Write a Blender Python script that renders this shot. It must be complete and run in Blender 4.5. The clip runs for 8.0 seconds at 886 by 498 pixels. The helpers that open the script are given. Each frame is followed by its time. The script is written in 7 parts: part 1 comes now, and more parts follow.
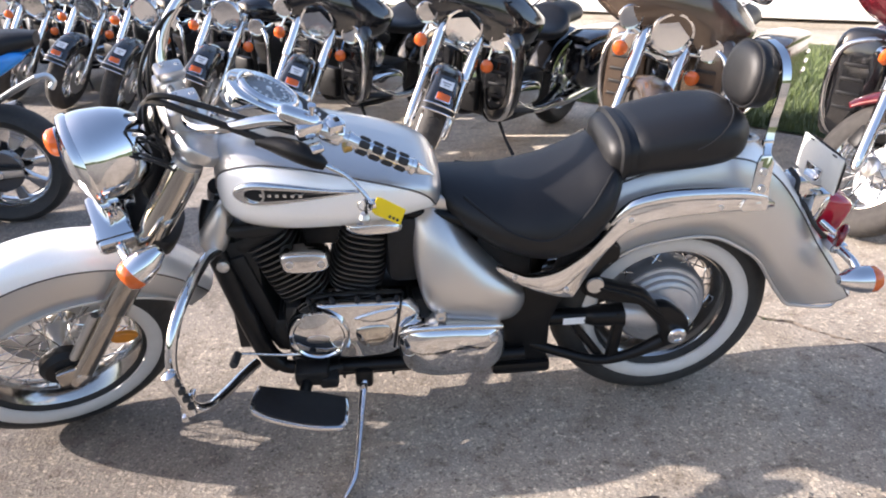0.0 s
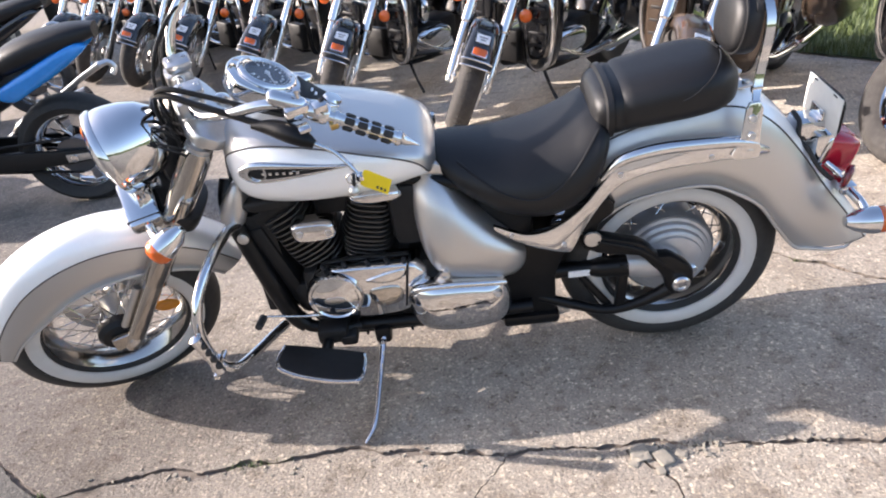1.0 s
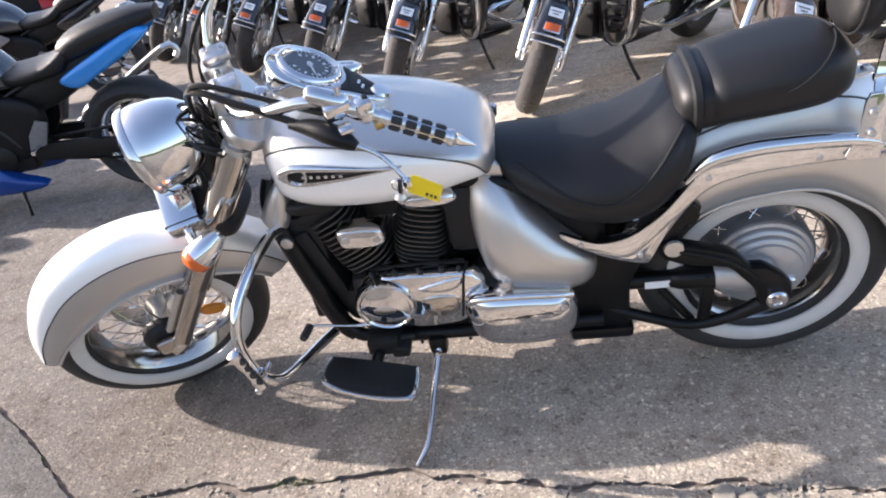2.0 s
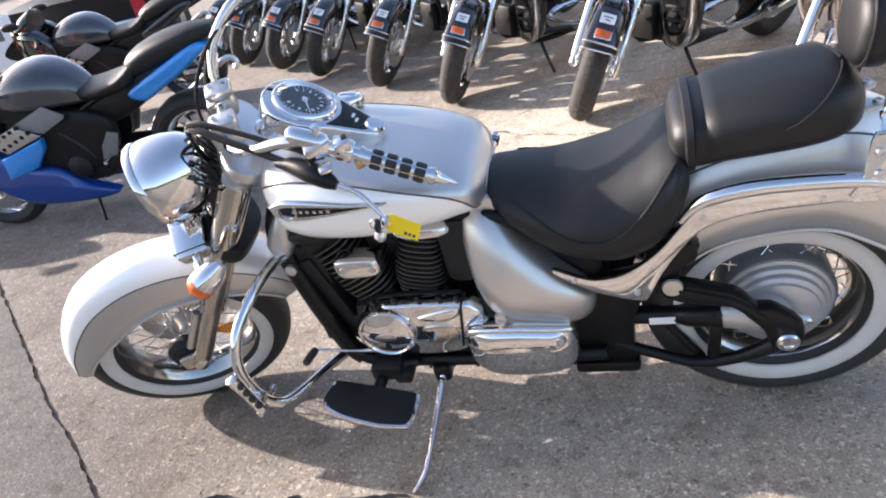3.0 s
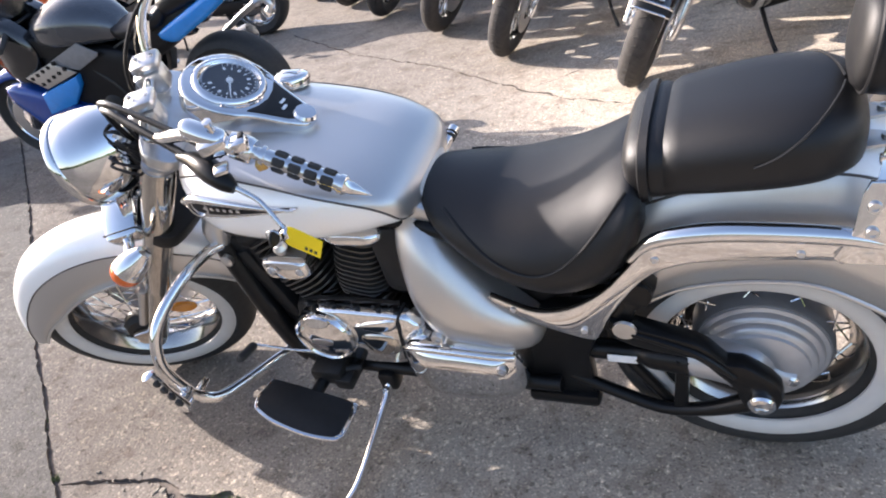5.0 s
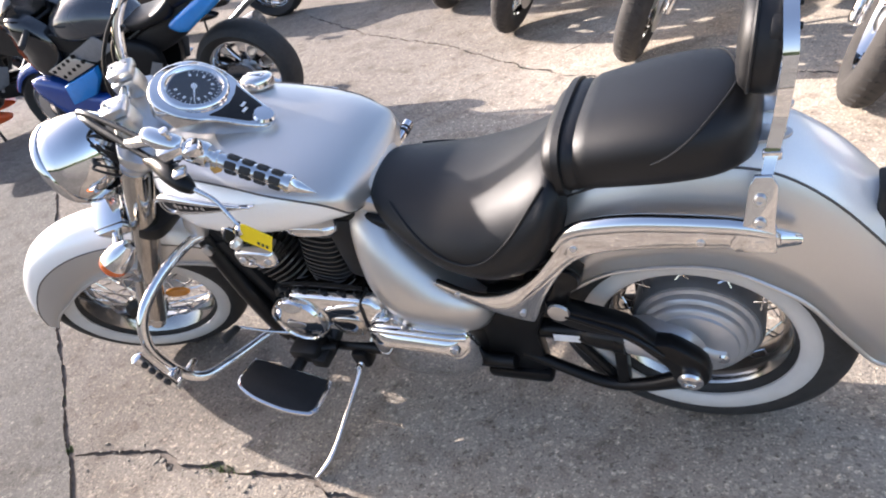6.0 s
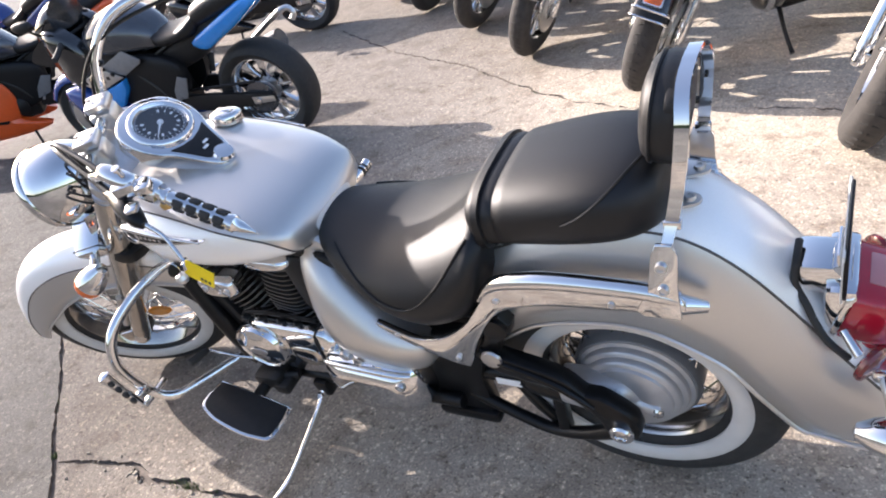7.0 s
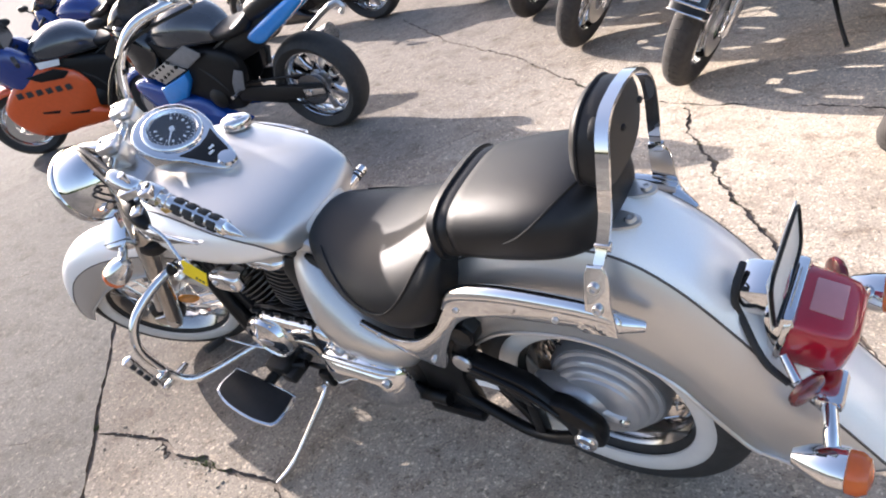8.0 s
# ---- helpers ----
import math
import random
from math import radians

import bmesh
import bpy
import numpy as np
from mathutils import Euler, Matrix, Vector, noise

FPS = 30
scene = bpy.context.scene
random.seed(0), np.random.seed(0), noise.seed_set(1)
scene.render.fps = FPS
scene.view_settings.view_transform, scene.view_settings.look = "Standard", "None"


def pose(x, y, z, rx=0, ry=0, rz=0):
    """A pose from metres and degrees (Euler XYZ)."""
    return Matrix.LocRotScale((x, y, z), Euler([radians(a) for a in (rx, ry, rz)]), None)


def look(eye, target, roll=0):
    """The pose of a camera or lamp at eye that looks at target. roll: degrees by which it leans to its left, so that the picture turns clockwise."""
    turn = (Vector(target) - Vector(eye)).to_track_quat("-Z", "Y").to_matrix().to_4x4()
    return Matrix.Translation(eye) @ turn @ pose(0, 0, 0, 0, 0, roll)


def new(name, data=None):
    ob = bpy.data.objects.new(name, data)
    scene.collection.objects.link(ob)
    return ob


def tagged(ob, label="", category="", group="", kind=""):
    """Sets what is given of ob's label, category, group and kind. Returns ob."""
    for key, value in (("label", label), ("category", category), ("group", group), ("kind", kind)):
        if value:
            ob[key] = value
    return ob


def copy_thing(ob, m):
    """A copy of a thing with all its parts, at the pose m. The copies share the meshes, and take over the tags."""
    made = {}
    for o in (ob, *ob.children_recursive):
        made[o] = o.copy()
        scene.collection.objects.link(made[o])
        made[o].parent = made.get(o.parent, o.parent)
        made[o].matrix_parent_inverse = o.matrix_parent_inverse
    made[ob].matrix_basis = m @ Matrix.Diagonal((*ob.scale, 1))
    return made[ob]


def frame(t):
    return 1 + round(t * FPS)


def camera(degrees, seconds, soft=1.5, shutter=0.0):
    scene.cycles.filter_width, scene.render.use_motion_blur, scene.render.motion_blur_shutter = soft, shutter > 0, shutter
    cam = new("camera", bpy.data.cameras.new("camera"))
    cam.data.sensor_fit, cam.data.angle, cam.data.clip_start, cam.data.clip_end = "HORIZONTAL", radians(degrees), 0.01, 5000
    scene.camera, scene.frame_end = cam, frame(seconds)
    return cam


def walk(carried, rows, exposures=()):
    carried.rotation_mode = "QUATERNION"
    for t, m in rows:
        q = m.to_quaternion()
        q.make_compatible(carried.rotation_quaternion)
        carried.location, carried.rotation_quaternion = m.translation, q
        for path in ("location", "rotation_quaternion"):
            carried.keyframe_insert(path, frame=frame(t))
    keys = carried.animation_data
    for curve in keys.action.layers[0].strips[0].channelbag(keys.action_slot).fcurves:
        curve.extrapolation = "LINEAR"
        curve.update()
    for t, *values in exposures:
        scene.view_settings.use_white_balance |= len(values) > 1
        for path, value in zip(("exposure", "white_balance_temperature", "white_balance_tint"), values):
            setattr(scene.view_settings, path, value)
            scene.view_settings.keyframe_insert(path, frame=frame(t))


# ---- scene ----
cam = camera(63.4, 8.0, soft=2.0)
EXPOSURES = [(0.0, 1.32), (1.5, 1.34), (3.0, 1.40), (6.0, 1.37), (8.0, 1.30)]
PATH = [
    (0, (0.061, -1.885, 1.294), (0.209, -0.052, 0.506), -1.6),
    (0.5, (0.199, -1.975, 1.348), (0.23, -0.177, 0.474), -5.8),
    (1, (0.29, -1.975, 1.355), (0.182, -0.192, 0.454), -7.9),
    (1.5, (0.286, -1.864, 1.348), (0.075, -0.11, 0.41), -9.2),
    (1.7, (0.285, -1.818, 1.344), (0.048, -0.069, 0.404), -9.4),
    (2.8, (0.533, -1.684, 1.376), (-0.022, -0.007, 0.438), -13.8),
    (3, (0.556, -1.678, 1.389), (-0.009, 0.006, 0.47), -13.4),
    (3.5, (0.654, -1.635, 1.388), (0.049, 0.044, 0.485), -11.6),
    (4, (0.658, -1.514, 1.37), (0.052, 0.143, 0.428), -10.4),
    (4.2, (0.663, -1.48, 1.367), (0.059, 0.168, 0.408), -10.4),
    (5.3, (0.863, -1.305, 1.37), (0.007, 0.152, 0.3), -15.3),
    (5.5, (0.882, -1.3, 1.397), (0.02, 0.131, 0.298), -16.3),
    (6, (1.036, -1.319, 1.413), (0.135, 0.114, 0.347), -16.9),
    (6.5, (1.172, -1.306, 1.429), (0.274, 0.151, 0.394), -15.7),
    (7, (1.244, -1.202, 1.437), (0.229, 0.188, 0.418), -16.6),
    (7.5, (1.34, -1.098, 1.423), (0.195, 0.154, 0.363), -18.4),
    (8, (1.457, -1.103, 1.455), (0.263, 0.15, 0.452), -19.0),
]
walk(cam, [(t, look(eye, target, roll)) for t, eye, target, roll in PATH], exposures=[(t, e, 6500, 17) for t, e in EXPOSURES])

# ------------------------------------------------------------------ world, sun
SUN_EL, SUN_AZ = 23.5, (1.0, -0.125)          # elevation; way the light travels over the ground
world = bpy.data.worlds.new("sky")
scene.world = world
world.use_nodes = True
_n = world.node_tree
_sky = _n.nodes.new("ShaderNodeTexSky")
_sky.sky_type, _sky.sun_disc = "NISHITA", False
_sky.sun_elevation = radians(SUN_EL)
_sky.sun_rotation = math.atan2(-SUN_AZ[0], -SUN_AZ[1])
_sky.air_density, _sky.dust_density = 1.0, 2.2
_n.links.new(_sky.outputs[0], _n.nodes["Background"].inputs[0])
_n.nodes["Background"].inputs[1].default_value = 0.148
_sun = bpy.data.lights.new("sun", "SUN")
_sun.energy, _sun.angle, _sun.color = 4.9, radians(0.6), (1.0, 0.935, 0.85)
sun = new("sun", _sun)
_h = Vector((SUN_AZ[0], SUN_AZ[1], 0)).normalized()
sun.matrix_world = look((0, 0, 12), Vector((0, 0, 12)) + _h * math.cos(radians(SUN_EL)) - Vector((0, 0, math.sin(radians(SUN_EL)))))


# ------------------------------------------------------------------ materials
def mat(name, color, rough=0.5, metal=0.0, coat=0.0, var=0.08, grain=40.0, bump=0.0, bump_scale=200.0, spec=0.5, patch=2.0, rough_var=0.1, island=0.0):
    """Principled surface with colour and roughness that vary at two scales, and fine relief."""
    m = bpy.data.materials.new(name)
    m.use_nodes = True
    n, l = m.node_tree.nodes, m.node_tree.links
    p = n["Principled BSDF"]
    co = n.new("ShaderNodeTexCoord")
    fine, wide = n.new("ShaderNodeTexNoise"), n.new("ShaderNodeTexNoise")
    fine.inputs["Scale"].default_value, wide.inputs["Scale"].default_value = grain, patch
    fine.inputs["Detail"].default_value, wide.inputs["Detail"].default_value = 4, 5
    for t in (fine, wide):
        l.new(co.outputs["Object"], t.inputs["Vector"])
    add = n.new("ShaderNodeMath")
    add.operation = "ADD"
    l.new(fine.outputs[0], add.inputs[0])
    l.new(wide.outputs[0], add.inputs[1])
    ramp = n.new("ShaderNodeMapRange")
    ramp.inputs[1].default_value, ramp.inputs[2].default_value = 0.6, 1.4
    ramp.inputs[3].default_value, ramp.inputs[4].default_value = 1 - var, 1 + var
    l.new(add.outputs[0], ramp.inputs[0])
    mul = n.new("ShaderNodeVectorMath")
    mul.operation = "SCALE"
    mul.inputs[0].default_value = color[:3]
    l.new(ramp.outputs[0], mul.inputs["Scale"])
    l.new(mul.outputs[0], p.inputs["Base Color"])
    rr = n.new("ShaderNodeMapRange")
    rr.inputs[3].default_value, rr.inputs[4].default_value = max(0.02, rough * (1 - rough_var)), min(1.0, rough * (1 + rough_var))
    l.new(wide.outputs[0], rr.inputs[0])
    l.new(rr.outputs[0], p.inputs["Roughness"])
    p.inputs["Metallic"].default_value = metal
    p.inputs["Coat Weight"].default_value = coat
    p.inputs["Coat Roughness"].default_value = 0.06
    p.inputs["Specular IOR Level"].default_value = spec
    if bump:
        b, t = n.new("ShaderNodeBump"), n.new("ShaderNodeTexNoise")
        t.inputs["Scale"].default_value, t.inputs["Detail"].default_value = bump_scale, 3
        b.inputs["Strength"].default_value, b.inputs["Distance"].default_value = bump, 0.002
        l.new(co.outputs["Object"], t.inputs["Vector"])
        l.new(t.outputs[0], b.inputs["Height"])
        l.new(b.outputs[0], p.inputs["Normal"])
    return m


def concrete(name, color, dark):
    """Old lot concrete: exposed pale and dark aggregate, broad stains, fine relief; brighter light painted in towards
    +x and +y.
    """
    m = bpy.data.materials.new(name)
    m.use_nodes = True
    n, l = m.node_tree.nodes, m.node_tree.links
    p = n["Principled BSDF"]
    co = n.new("ShaderNodeTexCoord")

    def noise(scale, detail=5):
        t = n.new("ShaderNodeTexNoise")
        t.inputs["Scale"].default_value, t.inputs["Detail"].default_value = scale, detail
        l.new(co.outputs["Object"], t.inputs["Vector"])
        return t.outputs[0]

    def ramp(src, stops):
        r = n.new("ShaderNodeValToRGB")
        e = r.color_ramp.elements
        e[0].position, e[0].color = stops[0][0], (*stops[0][1], 1)
        e[1].position, e[1].color = stops[-1][0], (*stops[-1][1], 1)
        for pos, c in stops[1:-1]:
            e.new(pos).color = (*c, 1)
        l.new(src, r.inputs[0])
        return r.outputs[0]

    def mix(a, b, fac, kind="MIX"):
        x = n.new("ShaderNodeMix")
        x.data_type, x.blend_type = "RGBA", kind
        for s, v in ((6, a), (7, b), (0, fac)):
            if isinstance(v, (int, float)):
                x.inputs[s].default_value = v
            else:
                l.new(v, x.inputs[s])
        return x.outputs[2]

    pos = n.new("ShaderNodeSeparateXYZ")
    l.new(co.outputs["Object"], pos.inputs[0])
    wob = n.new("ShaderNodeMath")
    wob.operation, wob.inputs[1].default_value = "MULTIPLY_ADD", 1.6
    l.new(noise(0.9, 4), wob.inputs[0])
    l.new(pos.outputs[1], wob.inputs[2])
    # Light painted in: base colour lifts towards +y, edge wobbled by noise.
    lit_far = n.new("ShaderNodeMapRange")
    lit_far.interpolation_type = "SMOOTHSTEP"
    lit_far.inputs[1].default_value, lit_far.inputs[2].default_value = 0.9, 3.0
    l.new(wob.outputs[0], lit_far.inputs[0])
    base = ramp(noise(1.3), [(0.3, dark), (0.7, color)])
    # Lifts colour towards +x: paler wear, plus sunlit brightness painted into the base.
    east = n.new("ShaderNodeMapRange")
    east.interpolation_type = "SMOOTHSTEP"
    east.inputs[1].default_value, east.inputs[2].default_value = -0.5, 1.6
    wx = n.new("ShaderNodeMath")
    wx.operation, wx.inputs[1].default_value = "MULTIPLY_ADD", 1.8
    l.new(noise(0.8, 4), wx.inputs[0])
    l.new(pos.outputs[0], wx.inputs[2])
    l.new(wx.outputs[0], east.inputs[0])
    base = mix(base, ramp(noise(1.7), [(0.3, tuple(v * 1.38 for v in color)), (0.7, tuple(v * 1.60 for v in color))]), lit_far.outputs[0])
    worn_lit = n.new("ShaderNodeMix")
    worn_lit.data_type, worn_lit.blend_type = "RGBA", "MULTIPLY"
    worn_lit.inputs[7].default_value = (2.2, 2.17, 2.05, 1)
    l.new(east.outputs[0], worn_lit.inputs[0])
    l.new(base, worn_lit.inputs[6])
    base = worn_lit.outputs[2]
    speck = n.new("ShaderNodeTexVoronoi")
    speck.inputs["Scale"].default_value = 95
    l.new(co.outputs["Object"], speck.inputs["Vector"])
    hue = n.new("ShaderNodeSeparateColor")
    l.new(speck.outputs["Color"], hue.inputs[0])
    stones = ramp(hue.outputs[0], [(0.0, (0.42, 0.41, 0.40)), (0.04, (0.74, 0.73, 0.72)), (0.09, (0.97, 0.97, 0.97)), (0.82, (1.0, 1.0, 1.0)), (0.92, (1.35, 1.33, 1.27)), (1.0, (1.95, 1.9, 1.8))])
    c = mix(base, stones, 0.7, "MULTIPLY")
    fleck = n.new("ShaderNodeTexVoronoi")
    fleck.inputs["Scale"].default_value = 210
    l.new(co.outputs["Object"], fleck.inputs["Vector"])
    hue2 = n.new("ShaderNodeSeparateColor")
    l.new(fleck.outputs["Color"], hue2.inputs[0])
    c = mix(c, ramp(hue2.outputs[1], [(0.0, (0.40, 0.39, 0.38)), (0.07, (0.92, 0.92, 0.92)), (0.88, (1.0, 1.0, 1.0)), (0.95, (1.5, 1.48, 1.42)), (1.0, (1.9, 1.86, 1.78))]), 0.8, "MULTIPLY")
    grit = ramp(noise(160, 3), [(0.3, (0.72, 0.72, 0.72)), (0.7, (1.25, 1.24, 1.2))])
    c = mix(c, grit, 0.8, "MULTIPLY")
    blot = ramp(noise(5.5, 6), [(0.36, (0.74, 0.71, 0.68)), (0.5, (1, 1, 1))])
    c = mix(c, blot, 0.6, "MULTIPLY")
    pit = ramp(noise(58, 5), [(0.30, (0.30, 0.28, 0.27)), (0.35, (1, 1, 1))])
    c = mix(c, pit, 0.8, "MULTIPLY")
    grime = ramp(noise(14, 6), [(0.34, (0.66, 0.62, 0.60)), (0.44, (1, 1, 1)), (0.60, (1, 1, 1)), (0.72, (1.22, 1.2, 1.16))])
    c = mix(c, grime, 0.7, "MULTIPLY")
    dent = ramp(noise(27, 2), [(0.235, (0.34, 0.31, 0.29)), (0.27, (1, 1, 1))])
    c = mix(c, dent, 0.85, "MULTIPLY")
    l.new(c, p.inputs["Base Color"])
    p.inputs["Roughness"].default_value = 0.88
    p.inputs["Specular IOR Level"].default_value = 0.25
    h = n.new("ShaderNodeMath")
    h.operation = "ADD"
    l.new(noise(110, 4), h.inputs[0])
    l.new(noise(22, 5), h.inputs[1])
    b = n.new("ShaderNodeBump")
    b.inputs["Strength"].default_value, b.inputs["Distance"].default_value = 0.75, 0.005
    l.new(h.outputs[0], b.inputs["Height"])
    l.new(b.outputs[0], p.inputs["Normal"])
    return m


def glass(name, color=(1, 1, 1), rough=0.03):
    m = bpy.data.materials.new(name)
    m.use_nodes = True
    p = m.node_tree.nodes["Principled BSDF"]
    p.inputs["Base Color"].default_value = (*color, 1)
    p.inputs["Transmission Weight"].default_value = 1.0
    p.inputs["Roughness"].default_value = rough
    p.inputs["IOR"].default_value = 1.25
    return m


# Both bases set low, so the dimmer sunward side is painted in.
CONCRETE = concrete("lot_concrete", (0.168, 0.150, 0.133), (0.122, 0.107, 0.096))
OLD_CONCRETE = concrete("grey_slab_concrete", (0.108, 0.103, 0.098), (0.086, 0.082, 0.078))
SOIL = mat("crack_soil", (0.15, 0.125, 0.105), 0.95, var=0.5, grain=60, bump=0.8, bump_scale=150)
PEARL = mat("pearl_white_paint", (0.93, 0.925, 0.91), 0.42, 0.28, 0.9, var=0.03, grain=300, patch=4)
SILVER = mat("silver_paint", (0.60, 0.587, 0.570), 0.38, 0.84, 0.7, var=0.05, grain=600, patch=3)
STRIPE = mat("pinstripe", (0.07, 0.06, 0.055), 0.4)
RIM_STEEL = mat("dull_rim_chrome", (0.42, 0.40, 0.38), 0.14, 1.0, var=0.08, grain=30, rough_var=0.4)
CHROME = mat("chrome", (0.71, 0.71, 0.715), 0.035, 1.0, var=0.03, grain=20, rough_var=0.5, bump=0.015, bump_scale=30)
ALU = mat("cast_aluminium", (0.62, 0.62, 0.62), 0.32, 1.0, var=0.08, grain=80, bump=0.1, bump_scale=250)
DRUM = mat("hub_alloy", (0.50, 0.50, 0.51), 0.36, 0.55, var=0.1, grain=40, bump=0.1, bump_scale=120)
STAINLESS = mat("fork_sleeve_steel", (0.52, 0.49, 0.45), 0.08, 1.0, var=0.06, grain=30, rough_var=0.4)
BLACK = mat("black_frame_enamel", (0.0065, 0.0065, 0.007), 0.32, 0.0, 0.06, var=0.3, grain=60, spec=0.2)
CAST = mat("black_engine_cast", (0.011, 0.0105, 0.0105), 0.46, 0.0, var=0.3, grain=90, bump=0.2, spec=0.3)
FIN = mat("machined_fin_edge", (0.085, 0.080, 0.076), 0.4, 0.6, var=0.2, grain=90)
PLASTIC = mat("black_plastic", (0.011, 0.011, 0.012), 0.5, var=0.25, grain=70, bump=0.1, spec=0.3)
VINYL = mat("black_seat_vinyl", (0.006, 0.006, 0.007), 0.47, var=0.2, grain=120, bump=0.22, bump_scale=700, spec=0.40)
PIPING = mat("seat_piping", (0.014, 0.014, 0.015), 0.5, spec=0.25)
RUBBER = mat("tyre_rubber", (0.025, 0.024, 0.023), 0.72, var=0.35, grain=50, bump=0.4, bump_scale=160)
TREAD = mat("dusty_tread_rubber", (0.040, 0.036, 0.033), 0.85, var=0.4, grain=30, bump=0.6, bump_scale=120)
WHITEWALL = mat("whitewall_rubber", (0.60, 0.58, 0.55), 0.6, var=0.07, grain=25)
RED = mat("red_lens", (0.42, 0.012, 0.03), 0.14, 0.0, 0.6, var=0.1, bump=0.25, bump_scale=90)
REFLECT = mat("red_reflector", (0.13, 0.004, 0.008), 0.16, 0.0, 0.6, bump=0.4, bump_scale=400)
AMBER = mat("amber_lens", (0.62, 0.11, 0.012), 0.18, 0.0, 0.6, var=0.1, bump=0.3, bump_scale=120)
GOLD_REFLECT = mat("amber_reflector", (0.55, 0.20, 0.02), 0.22, 0.0, 0.5, bump=0.3, bump_scale=300)
LENS = mat("headlamp_reflector", (0.80, 0.82, 0.84), 0.10, 1.0, 0.0, var=0.1, grain=60, bump=0.5, bump_scale=45)
# Blue-grey tone of the dial carries the sky's reflection.
DIAL = mat("dial_face", (0.045, 0.050, 0.062), 0.5, spec=0.3)
MARK = mat("dial_markings", (0.75, 0.77, 0.80), 0.5)
CLEAR = glass("instrument_glass")
TAG = mat("yellow_tag_card", (0.90, 0.62, 0.006), 0.5, var=0.05)
INK = mat("dark_print", (0.03, 0.03, 0.03), 0.6)
PLATE = mat("white_plate", (0.72, 0.71, 0.66), 0.45, var=0.06)
LABEL_WHITE = mat("white_paper_label", (0.82, 0.83, 0.84), 0.6)
TRUCKBLACK = mat("dull_black_paint", (0.008, 0.008, 0.009), 0.45, 0.0, 0.0, var=0.3, spec=0.25)
GLOSSBLACK = mat("gloss_black_paint", (0.010, 0.010, 0.011), 0.12, 0.0, 1.0, var=0.2)
BROWN = mat("bronze_brown_paint", (0.105, 0.073, 0.052), 0.25, 0.5, 0.9, var=0.08, grain=300)
MAROON = mat("deep_red_paint", (0.10, 0.008, 0.014), 0.2, 0.3, 1.0, var=0.1)
BLUE = mat("bright_blue_plastic", (0.012, 0.25, 0.72), 0.25, 0.1, 0.8, var=0.1)
NAVY = mat("deep_blue_plastic", (0.008, 0.035, 0.19), 0.25, 0.1, 0.8, var=0.1)
DEEPBLUE = mat("blue_fairing_plastic", (0.008, 0.055, 0.27), 0.22, 0.1, 0.8, var=0.1)
ORANGE = mat("orange_plastic", (0.75, 0.10, 0.015), 0.3, 0.0, 0.7, var=0.08)
GREYP = mat("grey_plastic", (0.15, 0.15, 0.155), 0.42, var=0.15, bump=0.1)
SLATE = mat("slate_grey_plastic", (0.24, 0.24, 0.25), 0.4, 0.3, 0.3, var=0.15, bump=0.1)
GUNMETAL = mat("gunmetal_paint", (0.07, 0.075, 0.085), 0.22, 0.5, 0.9, var=0.1)
WINDSHIELD = mat("smoked_windshield", (0.02, 0.02, 0.02), 0.08, 0.0, 0.5)
GRASS = mat("grass_blades", (0.098, 0.130, 0.040), 0.6, var=0.5, grain=6, patch=1.2)
LAWN = mat("lawn_soil", (0.055, 0.08, 0.025), 0.95, var=0.4, grain=20, bump=0.8, bump_scale=60)
SIDING = mat("white_siding_paint", (0.74, 0.73, 0.70), 0.55, var=0.05, grain=6)
ROOFING = mat("grey_roofing", (0.11, 0.105, 0.10), 0.85, var=0.3, grain=30)
BACKDROP_DARK = mat("backdrop_dark", (0.035, 0.05, 0.02), 0.9, var=0.6, grain=1.5, patch=0.2, bump=0.8, bump_scale=3)
STONE = mat("broken_concrete", (0.25, 0.225, 0.185), 0.9, var=0.25, grain=30, bump=0.8, bump_scale=90)


# ------------------------------------------------------------------ mesh helpers
V = Vector


def obj(name, bm, material, sharp=38):
    me = bpy.data.meshes.new(name)
    bm.to_mesh(me)
    bm.free()
    for m in (material if isinstance(material, (list, tuple)) else [material]):
        me.materials.append(m)
    me.shade_smooth()
    me.set_sharp_from_angle(angle=radians(sharp))
    return new(name, me)


def part(name, bm, material, parent, label="", sharp=38):
    """One mesh object under a thing or under a part."""
    ob = obj(name, bm, material, sharp)
    ob.parent = parent
    return tagged(ob, label)


def thing(name, m, label, category, group=""):
    """An Empty at the base of a thing; its parts go under it."""
    ob = new(name)
    ob.empty_display_size = 0.2
    ob.matrix_world = m
    return tagged(ob, label, category, group)


def moved(bm, m):
    bmesh.ops.transform(bm, matrix=m, verts=bm.verts)
    if m.determinant() < 0:
        bmesh.ops.reverse_faces(bm, faces=bm.faces)
    return bm


MIRROR = Matrix.Diagonal((1, -1, 1, 1))


def merge(*parts):
    out = bmesh.new()
    for b in parts:
        me = bpy.data.meshes.new("tmp")
        b.to_mesh(me)
        b.free()
        out.from_mesh(me)
        bpy.data.meshes.remove(me)
    return out


def smooth(pts, n=6, closed=False):
    """Catmull-Rom through points of any dimension."""
    pts = [np.array(p, float) for p in pts]
    k, out = len(pts), []
    for i in range(k if closed else k - 1):
        a, b, c, d = (pts[(i + j) % k] if closed else pts[min(max(i + j, 0), k - 1)] for j in (-1, 0, 1, 2))
        for s in range(n):
            t = s / n
            out.append(0.5 * (2 * b + (c - a) * t + (2 * a - 5 * b + 4 * c - d) * t * t + (3 * b - a - 3 * c + d) * t ** 3))
    if not closed:
        out.append(pts[-1])
    return [tuple(float(x) for x in p) for p in out]


